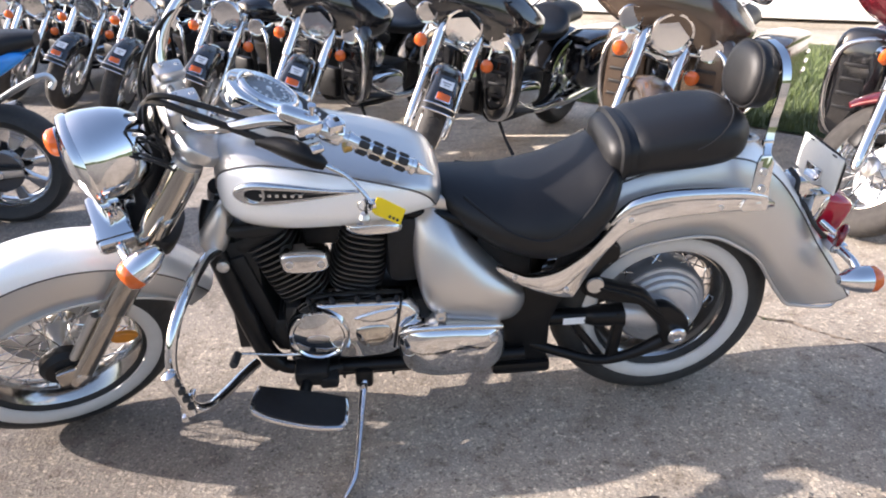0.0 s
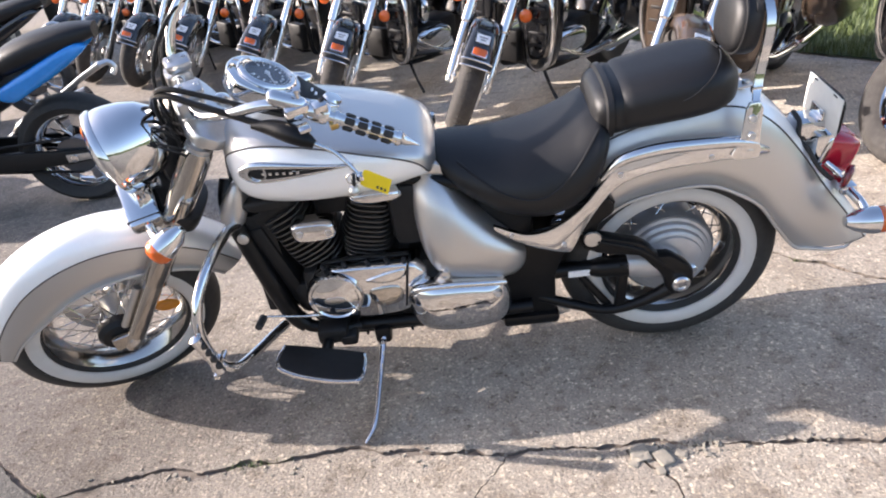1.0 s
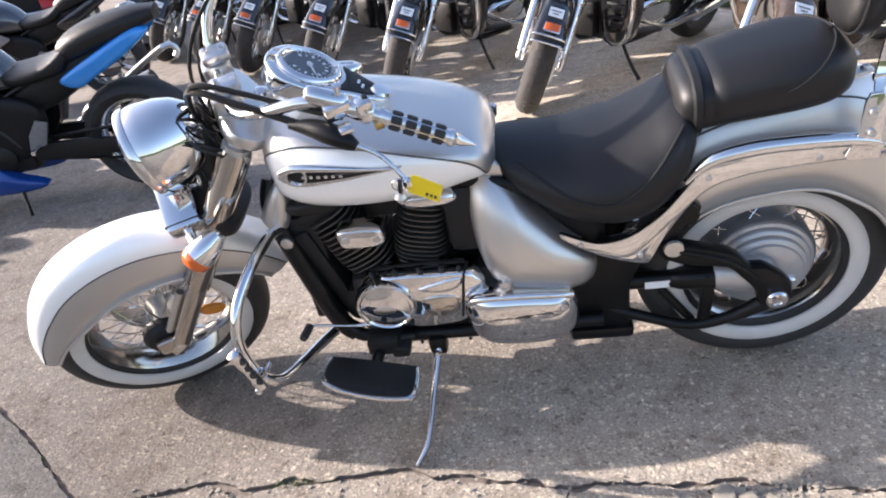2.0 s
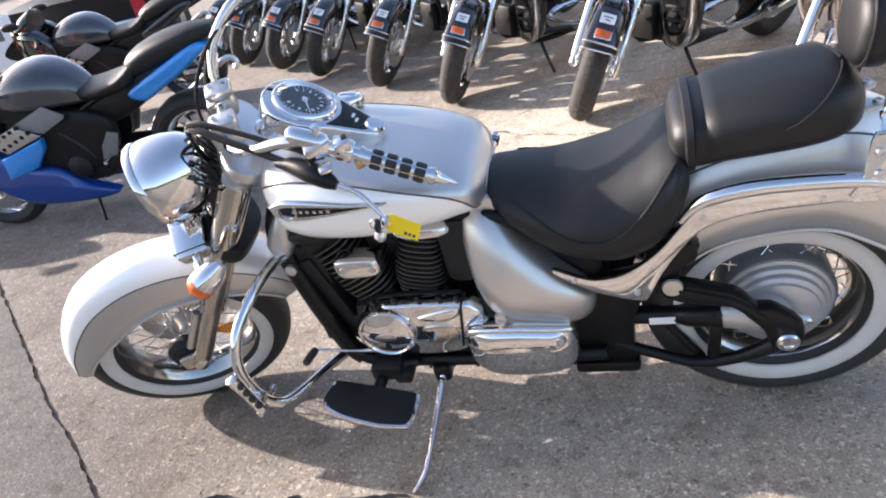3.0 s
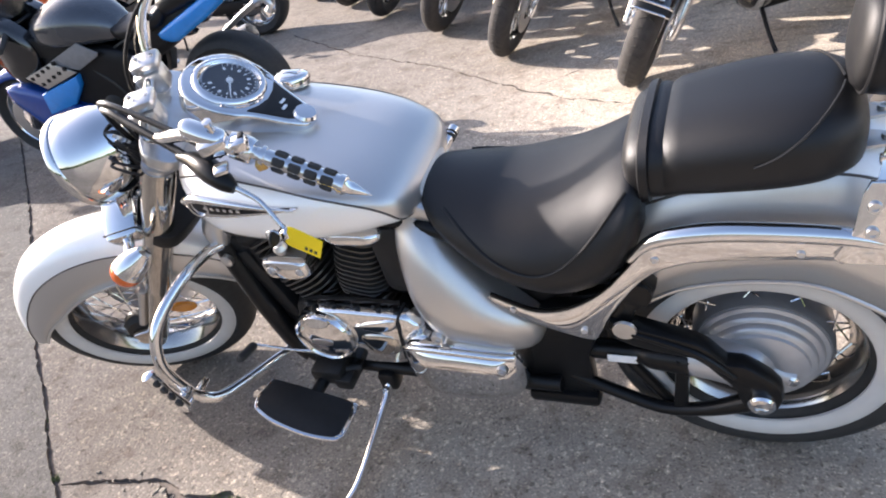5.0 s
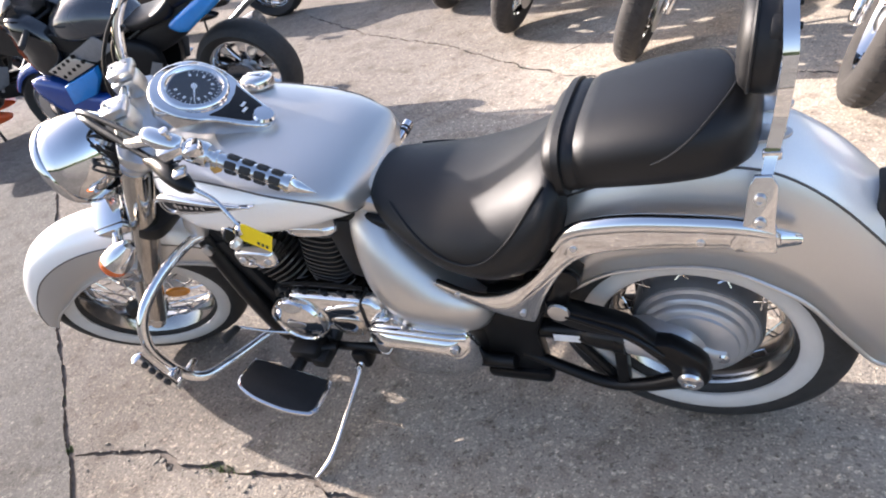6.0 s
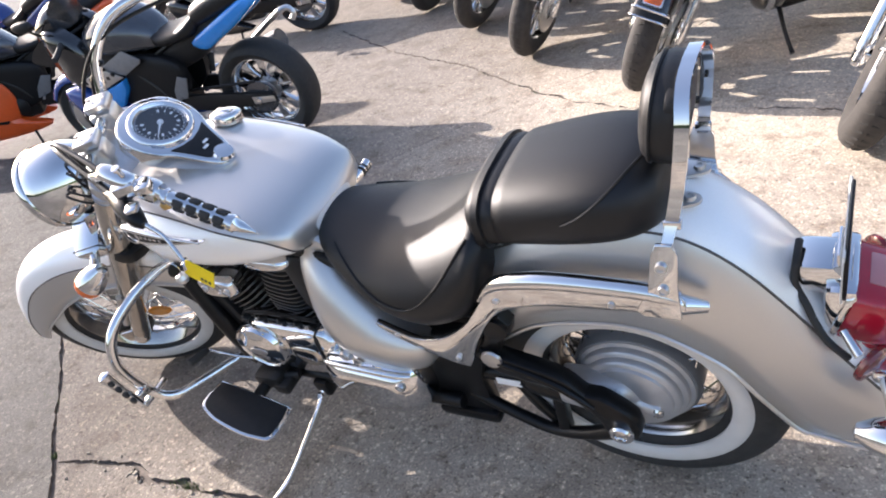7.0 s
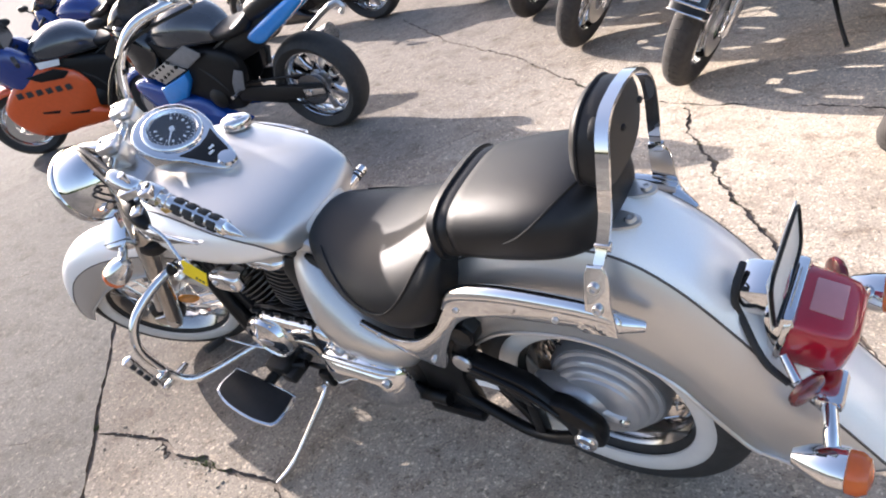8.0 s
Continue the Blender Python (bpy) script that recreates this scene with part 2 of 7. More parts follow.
def grid(rows, ring=True, caps=True, loop=False):
    """Quads between rows of points; ring closes each row, loop joins the last row to the first."""
    bm = bmesh.new()
    vs = [[bm.verts.new(p) for p in r] for r in rows]
    n, m = len(vs), len(vs[0])
    for i in range(n if loop else n - 1):
        a, b = vs[i], vs[(i + 1) % n]
        for j in range(m if ring else m - 1):
            k = (j + 1) % m
            bm.faces.new((a[j], a[k], b[k], b[j]))
    if caps and ring and not loop:
        bm.faces.new(list(reversed(vs[0])))
        bm.faces.new(vs[-1])
    bmesh.ops.recalc_face_normals(bm, faces=bm.faces)
    return bm


def tube(pts, r, seg=10, n=0, caps=True, flat=1.0):
    """A round bar along points; r is one radius or one for each point."""
    if n:
        rr = r if isinstance(r, (list, tuple)) else [r] * len(pts)
        q = smooth([(*p, s) for p, s in zip(pts, rr)], n)
        pts, r = [p[:3] for p in q], [p[3] for p in q]
    pts = [V(p) for p in pts]
    rr = r if isinstance(r, (list, tuple)) else [r] * len(pts)
    rows, side = [], None
    for i, p in enumerate(pts):
        d = (pts[min(i + 1, len(pts) - 1)] - pts[max(i - 1, 0)]).normalized()
        if side is None:
            side = d.orthogonal().normalized()
        side = (side - d * side.dot(d)).normalized()
        up = d.cross(side)
        rows.append([p + (side * math.cos(a) + up * math.sin(a) * flat) * rr[i] for a in (2 * math.pi * k / seg for k in range(seg))])
    return grid(rows, caps=caps)


def lathe(profile, centre=(0, 0, 0), axis=(0, 1, 0), seg=48, closed=False):
    """Turns (radius, height along the axis) points round an axis."""
    z = V(axis).normalized()
    x = z.orthogonal().normalized()
    y = z.cross(x)
    c = V(centre)
    rows = [[c + z * h + (x * math.cos(a) + y * math.sin(a)) * max(r, 1e-4) for a in (2 * math.pi * k / seg for k in range(seg))] for r, h in profile]
    return grid(rows, caps=not closed, loop=closed)


def box(size, centre=(0, 0, 0), bevel=0.0, seg=2, m=None):
    bm = bmesh.new()
    bmesh.ops.create_cube(bm, size=1)
    bmesh.ops.transform(bm, matrix=Matrix.Translation(centre) @ Matrix.Diagonal((*size, 1)), verts=bm.verts)
    if bevel:
        bmesh.ops.bevel(bm, geom=bm.edges[:], offset=bevel, segments=seg, profile=0.5, affect="EDGES")
    return moved(bm, m) if m else bm


def slab(outline, y0, y1, bevel=0.0, plane="xz", seg=2):
    """An outline in the xz (or xy) plane, given thickness from y0 to y1 (or z0 to z1)."""
    at = (lambda u, v, w: (u, w, v)) if plane == "xz" else (lambda u, v, w: (u, v, w))
    bm = bmesh.new()
    a = [bm.verts.new(at(u, v, y0)) for u, v in outline]
    b = [bm.verts.new(at(u, v, y1)) for u, v in outline]
    bm.faces.new(a)
    bm.faces.new(list(reversed(b)))
    for i in range(len(a)):
        j = (i + 1) % len(a)
        bm.faces.new((a[j], a[i], b[i], b[j]))
    bmesh.ops.recalc_face_normals(bm, faces=bm.faces)
    if bevel:
        rim = [e for e in bm.edges if len({round(v.co[1 if plane == "xz" else 2], 5) for v in e.verts}) == 1]
        bmesh.ops.bevel(bm, geom=rim, offset=bevel, segments=seg, profile=0.5, affect="EDGES")
    return bm


def pillow(outline, y0, bulge, depth=0.01, flat=0.0, steps=6, n=4, place=None, tilt=None):
    """A domed cover over an outline in the xz plane, swelling towards -y by bulge; tilt(u, v) shifts the base plane."""
    out = smooth(outline, n, True) if n else list(outline)
    cu, cv = sum(p[0] for p in out) / len(out), sum(p[1] for p in out) / len(out)
    rows = [[(u, y0 + depth, v) for u, v in out]]
    for s in range(steps + 1):
        a = math.pi / 2 * s / steps
        k = max(math.cos(a) * (1 - flat) + flat, 0.02)
        rows.append([(cu + (u - cu) * k, y0 - bulge * math.sin(a), cv + (v - cv) * k) for u, v in out])
    if tilt:
        rows = [[(u, y + tilt(u, v), v) for u, y, v in r] for r in rows]
    bm = grid(rows)
    return moved(bm, place) if place else bm


def ellipse(w, h, n=28, power=2.0, cx=0.0, cy=0.0):
    pts = []
    for i in range(n):
        a = 2 * math.pi * i / n
        c, s = math.cos(a), math.sin(a)
        pts.append((cx + w * math.copysign(abs(c) ** (2 / power), c), cy + h * math.copysign(abs(s) ** (2 / power), s)))
    return pts


def bolt(p, axis=(0, -1, 0), r=0.008, h=0.005):
    return lathe([(r, -0.002), (r, h * 0.5), (r * 0.85, h), (r * 0.5, h), (r * 0.45, h * 0.6), (0.0001, h * 0.6)], p, axis, 12)


def loft(sections, power=2.3, n=32):
    """Rings in yz planes: sections of (x, half width, z of the widest line, top, bottom)."""
    rows = []
    for x, w, zc, zt, zb in sections:
        r = []
        for i in range(n):
            a = 2 * math.pi * i / n
            c, s = math.cos(a), math.sin(a)
            k = abs(s) ** (2 / power) * (zt - zc if s > 0 else zc - zb)
            r.append((x, w * math.copysign(abs(c) ** (2 / power), c), zc + math.copysign(k, s)))
        rows.append(r)
    return grid(rows)


def wheel(parent, c, name, tyre_r, half_w, rim_r, turn=None, white=None, spokes=40, hub_r=0.05, hub_w=0.07, rim_mat=None, cast=0, seg=64, tread=None, spoke_r=None):
    """Tyre, whitewall, rim, hub and spokes round a cross axle at c. The tyre is the part; the others are its sub-parts."""
    turn = turn or Matrix()
    c = V(c)
    half = [(rim_r - 0.004, half_w * 0.62), (rim_r + 0.012, half_w * 0.80), ((rim_r + tyre_r) / 2 - 0.005, half_w), (tyre_r - 0.042, half_w * 0.95), (tyre_r - 0.016, half_w * 0.72), (tyre_r - 0.004, half_w * 0.40), (tyre_r, 0.0)]
    prof = smooth(half + [(r, -y) for r, y in reversed(half[:-1])], 3)
    ty = part(name, moved(lathe(prof, c, (0, 1, 0), seg, closed=True), turn), tread or RUBBER, parent)
    if white:
        r0, r1 = white
        ring = []
        for side in (-1, 1):
            q = []
            for k in range(7):
                r = r0 + (r1 - r0) * k / 6
                q.append((r, side * (half_w + 0.0025) * (1 - 0.10 * abs(2 * k / 6 - 1) ** 3)))
            q += [(r, y - side * 0.006) for r, y in reversed(q)]
            ring.append(lathe(q, c, (0, 1, 0), seg, closed=True))
        part("whitewall", moved(merge(*ring), turn), WHITEWALL, ty, "white sidewall band")
    w = half_w * 0.62
    rp = [(rim_r + 0.004, -w), (rim_r + 0.004, -w + 0.008), (rim_r - 0.012, -w + 0.014), (rim_r - 0.02, -w * 0.4), (rim_r - 0.026, 0), (rim_r - 0.02, w * 0.4), (rim_r - 0.012, w - 0.014), (rim_r + 0.004, w - 0.008), (rim_r + 0.004, w), (rim_r - 0.006, w + 0.002), (rim_r - 0.022, w - 0.016), (rim_r - 0.034, 0), (rim_r - 0.022, -w + 0.016), (rim_r - 0.006, -w - 0.002)]
    part("rim", moved(lathe(rp, c, (0, 1, 0), seg, closed=True), turn), rim_mat or CHROME, ty, "chromed wheel rim")
    hp = [(0.012, -hub_w), (hub_r * 0.7, -hub_w), (hub_r, -hub_w + 0.01), (hub_r, -hub_w + 0.018), (hub_r * 0.6, -hub_w * 0.3), (hub_r * 0.6, hub_w * 0.3), (hub_r, hub_w - 0.018), (hub_r, hub_w - 0.01), (hub_r * 0.7, hub_w), (0.012, hub_w)]
    part("hub", moved(lathe(hp, c, (0, 1, 0), 24), turn), ALU, ty)
    if spokes:
        first = None
        spoke_r = spoke_r or hub_r * 0.9
        for i in range(spokes):
            a = 2 * math.pi * i / spokes
            side = 1 if i % 2 else -1
            cross = radians(34) * (1 if (i // 2) % 2 else -1)
            p0 = c + V((math.cos(a + cross) * spoke_r, side * (hub_w - 0.014), math.sin(a + cross) * spoke_r))
            p1 = c + V((math.cos(a) * (rim_r - 0.026), side * 0.008, math.sin(a) * (rim_r - 0.026)))
            d = p1 - p0
            m = turn @ Matrix.Translation(p0) @ d.to_track_quat("Z", "Y").to_matrix().to_4x4()
            if first is None:
                length = d.length
                first = obj("spoke", tube([(0, 0, 0), (0, 0, length)], 0.0021, 6), CHROME)
                s = first
            else:
                s = new("spoke", first.data)
            s.parent = ty
            s.matrix_local = m
    if cast:
        arms = []
        for i in range(cast):
            a = 2 * math.pi * i / cast
            m = Matrix.Translation(c) @ Matrix.Rotation(-a, 4, "Y")
            out = [(hub_r * 0.7, -0.03), (rim_r * 0.55, -0.018), (rim_r - 0.02, -0.03), (rim_r - 0.02, 0.03), (rim_r * 0.55, 0.018), (hub_r * 0.7, 0.03)]
            arms.append(moved(slab(out, -0.022, 0.022, 0.006), m))
        for a in arms:
            part("wheel_arm", moved(a, turn), rim_mat or CHROME, ty)
    return ty


# ------------------------------------------------------------------ ground, with its joints and cracks
def ribbon(pts, width, step=0.006, wander=0.012, seed=1, taper=True):
    """The jagged outline of a crack along a line of points."""
    line = [V((*p, 0)) for p in pts]
    dense = []
    for a, b in zip(line, line[1:]):
        n = max(1, int((b - a).length / step))
        dense += [a.lerp(b, i / n) for i in range(n)]
    dense.append(line[-1])
    left, right = [], []
    for i, p in enumerate(dense):
        d = (dense[min(i + 1, len(dense) - 1)] - dense[max(i - 1, 0)]).normalized()
        side = V((-d.y, d.x, 0))
        q = p + V((0, 0, seed * 7.3))
        off = wander * (1.5 * noise.noise(q * 8) + 0.8 * noise.noise(q * 27) + 0.35 * noise.noise(q * 80))
        t = i / (len(dense) - 1)
        k = min(1.0, 0.55 + 8 * t, 6 * (1 - t)) if taper else 1.0
        w = width * (0.15 + 0.85 * k) * max(0.16, 0.55 + 0.75 * noise.noise(q * 11 + V((3, 0, 0))) + 0.45 * noise.noise(q * 45 + V((0, 5, 0)))) / 2
        left.append((p + side * (off + w))[:2])
        right.append((p + side * (off - w))[:2])
    return right + list(reversed(left))


CRACKS = [
    ([(-0.962, -0.543), (-0.90, -0.525), (-0.79, -0.50), (-0.64, -0.47), (-0.54, -0.498), (-0.43, -0.48), (-0.32, -0.48), (-0.23, -0.46), (-0.13, -0.46), (-0.01, -0.48), (0.18, -0.518), (0.30, -0.53), (0.45, -0.53), (0.60, -0.54), (0.69, -0.532), (0.85, -0.568), (1.01, -0.588), (1.23, -0.602), (1.7, -0.63), (2.6, -0.72)], 0.030, 0.010),
    ([(-2.9, 3.95), (-1.83, 3.17), (-1.15, 2.84), (-0.38, 2.29), (-0.1, 2.14), (0.13, 2.045), (0.29, 2.0), (0.75, 1.97), (1.09, 1.92), (1.7, 1.88), (2.6, 1.85)], 0.022, 0.016),
    ([(0.305, 1.97), (0.383, 1.77), (0.62, 1.36), (0.78, 1.135), (0.893, 0.99), (1.1, 0.68), (1.358, 0.377), (1.474, 0.275), (1.62, 0.113), (1.9, -0.2), (2.1, -0.6)], 0.03, 0.018),
    ([(-1.75, 1.02), (-1.224, 1.315), (-0.897, 1.51), (-0.711, 1.795), (-0.40, 2.25)], 0.007, 0.01),
    ([(-0.33, 2.31), (-0.05, 2.62), (0.4, 3.3), (0.9, 4.2)], 0.010, 0.012),
    ([(-2.863, -0.026), (-2.48, 0.231), (-2.2, 0.43)], 0.008, 0.01),
    ([(-1.8, -1.0), (-1.33, -0.74), (-1.147, -0.60)], 0.008, 0.01),
    ([(0.30, -0.53), (0.22, -0.65), (0.16, -0.85), (0.12, -1.1)], 0.007, 0.01),
    ([(0.60, -0.56), (0.70, -0.68), (0.74, -0.9), (0.8, -1.2)], 0.012, 0.012),
    ([(-1.95, 0.28), (-1.6, 0.62), (-1.75, 1.0)], 0.004, 0.01),
]
JOINT = [(-12.0, 8.38), (-3.9, 1.85), (-2.777, 0.945), (-2.136, 0.40), (-1.6, -0.055), (-1.356, -0.235), (-1.07, -0.475), (-0.96, -0.545), (-0.77, -0.705), (-0.3, -1.10), (0.6, -1.85), (8.0, -7.85)]


def make_ground():
    from mathutils.geometry import delaunay_2d_cdt
    outs = [ribbon(p, w * 0.95, wander=k, seed=i + 3) for i, (p, w, k) in enumerate(CRACKS)]
    outs.append(ribbon(JOINT, 0.027, step=0.012, wander=0.002, seed=50, taper=False))
    far = 160.0
    verts = [V((-far, -far)), V((far, -far)), V((far, far)), V((-far, far))]
    faces = [[0, 1, 2, 3]]
    for o in outs:
        k = len(verts)
        verts += [V(p) for p in o]
        faces.append(list(range(k, k + len(o))))
    rnd = random.Random(9)
    verts += [V((rnd.uniform(-6, 6), rnd.uniform(-3, 9))) for _ in range(400)]
    joint_ends, edges = (JOINT[0], JOINT[-1]), []
    for (x, y), (dx, dy) in zip(joint_ends, ((-80, 64.5), (80, -64.9))):
        edges.append((len(verts), len(verts) + 1))
        verts += [V((x, y)), V((x + dx, y + dy))]
    vs, _, fs, _, _, of = delaunay_2d_cdt(verts, edges, faces, 0, 1e-5)
    bm, deep = bmesh.new(), bmesh.new()
    top = [bm.verts.new((v.x, v.y, 0)) for v in vs]
    low = [deep.verts.new((v.x, v.y, -0.011)) for v in vs]
    rim = {}
    for f, o in zip(fs, of):
        inside = any(i > 0 for i in o)
        try:
            (deep if inside else bm).faces.new([(low if inside else top)[i] for i in f])
        except ValueError:
            continue
        for a, b in zip(f, list(f[1:]) + [f[0]]):
            rim.setdefault(frozenset((a, b)), []).append((inside, a, b))
    for pair in rim.values():
        if len(pair) == 2 and pair[0][0] != pair[1][0]:
            a, b = next((x, y) for ins, x, y in pair if not ins)
            lo = [bm.verts.new((vs[i].x, vs[i].y, -0.011)) for i in (b, a)]
            bm.faces.new((top[b], top[a], lo[1], lo[0])).material_index = 2
    for b in (bm, deep):
        bmesh.ops.delete(b, geom=[v for v in b.verts if not v.link_faces], context="VERTS")
        bmesh.ops.remove_doubles(b, verts=b.verts, dist=1e-5)
        bmesh.ops.recalc_face_normals(b, faces=b.faces)
    for f in bm.faces:
        if f.material_index == 2:
            continue
        c = f.calc_center_median()
        for (ax, ay), (bx, by) in zip(JOINT, JOINT[1:]):
            if c.y >= by or (bx, by) == JOINT[-1]:
                f.material_index = int(c.x < ax + (bx - ax) * (c.y - ay) / (by - ay))
                break
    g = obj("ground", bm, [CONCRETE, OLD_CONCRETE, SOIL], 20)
    tagged(g, "weathered cracked concrete lot with exposed aggregate", "ground", kind="structure")
    c = obj("crack_bed", deep, SOIL, 20)
    c.parent = g
    tagged(c, "dark soil in the joints and cracks", kind="structure")
    return g


ground = make_ground()

# ------------------------------------------------------------------ the silver cruiser
LEAN_DEG, STEER_DEG, RAKE = 9.3, 28.0, radians(33.5)
AXLE_F, AXLE_R = V((-0.825, 0, 0.315)), V((0.83, 0, 0.322))
HEAD = V((math.sin(RAKE), 0, math.cos(RAKE)))
PIVOT = AXLE_F + 0.055 * V((math.cos(RAKE), 0, -math.sin(RAKE)))
STEER = Matrix.Translation(PIVOT) @ Matrix.Rotation(radians(STEER_DEG), 4, HEAD) @ Matrix.Translation(-PIVOT)
bike = thing("motorcycle", pose(0, 0, 0, LEAN_DEG), "silver and pearl cruiser motorcycle on its side stand, whitewall tyres", "motorcycle")


def st(bm):
    return moved(bm, STEER)


def fender(pairs, w, power, seam, n_along=8, ring=22, mid=None):
    """An open arch over a wheel: pairs of crown and lip points in the xz plane; seam: the height share above which the crown's own colour begins."""
    q = smooth([(*c, *l) for c, l in pairs], n_along)
    th = [math.pi * i / ring for i in range(ring + 1)]
    a0 = math.asin(seam ** (power / 2))
    k0 = min(range(len(th) // 2), key=lambda i: abs(th[i] - a0))
    th[k0], th[ring - k0] = a0, math.pi - a0
    rows = []
    for cx, cz, lx, lz in q:
        r = []
        for a in th:
            h = abs(math.sin(a)) ** (2 / power)
            y = -w * math.copysign(abs(math.cos(a)) ** (2 / power), math.cos(a))
            r.append((lx + (cx - lx) * h, y, lz + (cz - lz) * h))
        rows.append(r)
    bm = grid(rows, ring=False)
    bm.faces.ensure_lookup_table()
    for i, f in enumerate(bm.faces):
        j = i % ring
        f.material_index = 1 if k0 <= j < ring - k0 else 0
    seams = [[r[k0] for r in rows], [r[ring - k0] for r in rows]]
    lips = [[r[0] for r in rows], [r[-1] for r in rows]]
    return bm, seams, lips


def shell(ob, t=0.004):
    m = ob.modifiers.new("sheet", "SOLIDIFY")
    m.thickness, m.offset = t, -1
    return ob


def front_end():
    # wheel
    hubc = AXLE_F + V((-0.036, 0, 0.006))
    w = wheel(bike, hubc, "front_wheel", 0.316, 0.066, 0.206, STEER, (0.212, 0.258), spokes=40, hub_r=0.045, hub_w=0.062, rim_mat=RIM_STEEL)
    tagged(w, "whitewall front tyre on a chromed spoked wheel")
    # disc and caliper on the far side
    part("brake_disc", st(lathe([(0.06, 0), (0.145, 0), (0.145, 0.005), (0.06, 0.005)], hubc + V((0, 0.075, 0)), (0, 1, 0), 40, closed=True)), ALU, w)
    part("brake_caliper", st(box((0.11, 0.05, 0.07), AXLE_F + V((0.10, 0.085, 0.10)), 0.014)), CAST, bike)
    part("hub_cap", st(lathe([(0.001, 0.02), (0.05, 0.018), (0.062, 0.004), (0.062, -0.02), (0.001, -0.02)], hubc + V((0, -0.075, 0)), (0, -1, 0), 28)), PLASTIC, w, "black hub cover")
    # fender
    ax, az = AXLE_F.x, AXLE_F.z
    pairs = []
    for deg, rc, rl in ((14, 0.372, 0.318), (26, 0.380, 0.288), (42, 0.385, 0.250), (60, 0.39, 0.236), (80, 0.39, 0.232), (100, 0.39, 0.236), (120, 0.39, 0.25), (138, 0.392, 0.275), (152, 0.40, 0.305), (163, 0.414, 0.33)):
        a = radians(180 - deg)
        pairs.append(((ax + rc * math.cos(a), az + rc * math.sin(a)), (ax + rl * math.cos(a), az + rl * math.sin(a))))
    bm, seams, lips = fender(pairs, 0.088, 2.7, 0.66)
    f = shell(part("front_fender", st(bm), [SILVER, PEARL], bike, "deep valanced front fender, pearl crown and silver sides"))
    for s in seams:
        part("pinstripe", st(tube(s, 0.0022, 6)), STRIPE, f)
    for s in lips:
        part("fender_edge", st(tube(s, 0.004, 8)), SILVER, f)
    # fork legs
    for y in (-0.107, 0.107):
        bot = AXLE_F + V((0, y, 0)) - HEAD * 0.045
        leg = part("fork_leg", st(tube([bot, bot + HEAD * 0.012, bot + HEAD * 0.05, bot + HEAD * 0.26, bot + HEAD * 0.30], [0.018, 0.026, 0.029, 0.029, 0.027], 20)), STAINLESS, bike)
        part("fork_sleeve", st(tube([bot + HEAD * 0.285, bot + HEAD * 0.29, bot + HEAD * 0.50, bot + HEAD * 0.74, bot + HEAD * 0.755], [0.033, 0.036, 0.037, 0.039, 0.036], 24)), STAINLESS, leg, "polished fork sleeve")
        part("fork_cap", st(lathe([(0.034, 0), (0.034, 0.012), (0.024, 0.016), (0.022, 0.028), (0.0001, 0.03)], bot + HEAD * 0.755, HEAD, 20)), ALU, leg)
        part("axle_clamp", st(box((0.085, 0.03, 0.06), AXLE_F + V((-0.02, y, 0.004)), 0.012)), STAINLESS, leg)
        part("reflector_back", st(tube([bot + HEAD * 0.10 + V((-0.034, 0, 0.02)), bot + HEAD * 0.26 + V((-0.034, 0, 0.02))], 0.011, 10)), ALU, leg)
    r = lathe([(0.0001, 0.006), (0.020, 0.005), (0.024, 0), (0.024, -0.006), (0.0001, -0.006)], (0, 0, 0), (0, 0, 1), 24)
    moved(r, Matrix.Diagonal((1.55, 0.85, 1, 1)))
    part("reflector", st(moved(r, Matrix.Translation((-0.70, -0.098, 0.385)) @ Matrix.Rotation(radians(20), 4, "Y") @ Matrix.Rotation(radians(90), 4, "X"))), GOLD_REFLECT, bike, "oval amber side reflector")
    part("axle_nut", st(lathe([(0.02, 0), (0.02, 0.012), (0.012, 0.016), (0.0001, 0.016)], AXLE_F + V((0, -0.122, 0)), (0, -1, 0), 16)), CHROME, bike)
    # yokes
    for s, th in ((0.785, 0.032), (0.52, 0.045)):
        c = AXLE_F + HEAD * (s - 0.045)
        m = Matrix.Translation(c + V((0.02, 0, 0))) @ Matrix.Rotation(RAKE, 4, "Y")
        out = [(-0.055, -0.10), (-0.02, -0.145), (0.03, -0.14), (0.075, -0.06), (0.09, 0), (0.075, 0.06), (0.03, 0.14), (-0.02, 0.145), (-0.055, 0.10)]
        part("fork_yoke", st(moved(slab(smooth(out, 3, True), -th / 2, th / 2, 0.006, "xy"), m)), ALU if s > 0.6 else CAST, bike)
    part("steering_nut", st(lathe([(0.024, 0), (0.024, 0.014), (0.012, 0.022), (0.0001, 0.022)], AXLE_F + HEAD * 0.755 + V((0.075, 0, -0.01)), HEAD, 18)), CHROME, bike)
    # headlamp
    hc, fwd = V((-0.634, 0.0, 0.900)), V((-1, 0, -0.17))
    lamp = part("headlamp", st(lathe([(0.1089, 0.0021), (0.1115, -0.0208), (0.1089, -0.0416), (0.1000, -0.0790), (0.0851, -0.1123), (0.0614, -0.1398), (0.0317, -0.1556), (0.0001, -0.1597)], hc, fwd, 56)), CHROME, bike, "large bullet headlamp shell of chrome")
    part("lamp_ring", st(lathe([(0.1050, -0.0083), (0.1134, -0.0083), (0.1158, 0.0000), (0.1134, 0.0104), (0.1069, 0.0146), (0.0990, 0.0104), (0.1010, 0.0000)], hc, fwd, 56, closed=True)), CHROME, lamp)
    part("lens", st(lathe([(0.1020, 0.0042), (0.1010, 0.0104), (0.0851, 0.0250), (0.0495, 0.0374), (0.0001, 0.0416)], hc, fwd, 48)), LENS, lamp, "clear fluted headlamp lens")
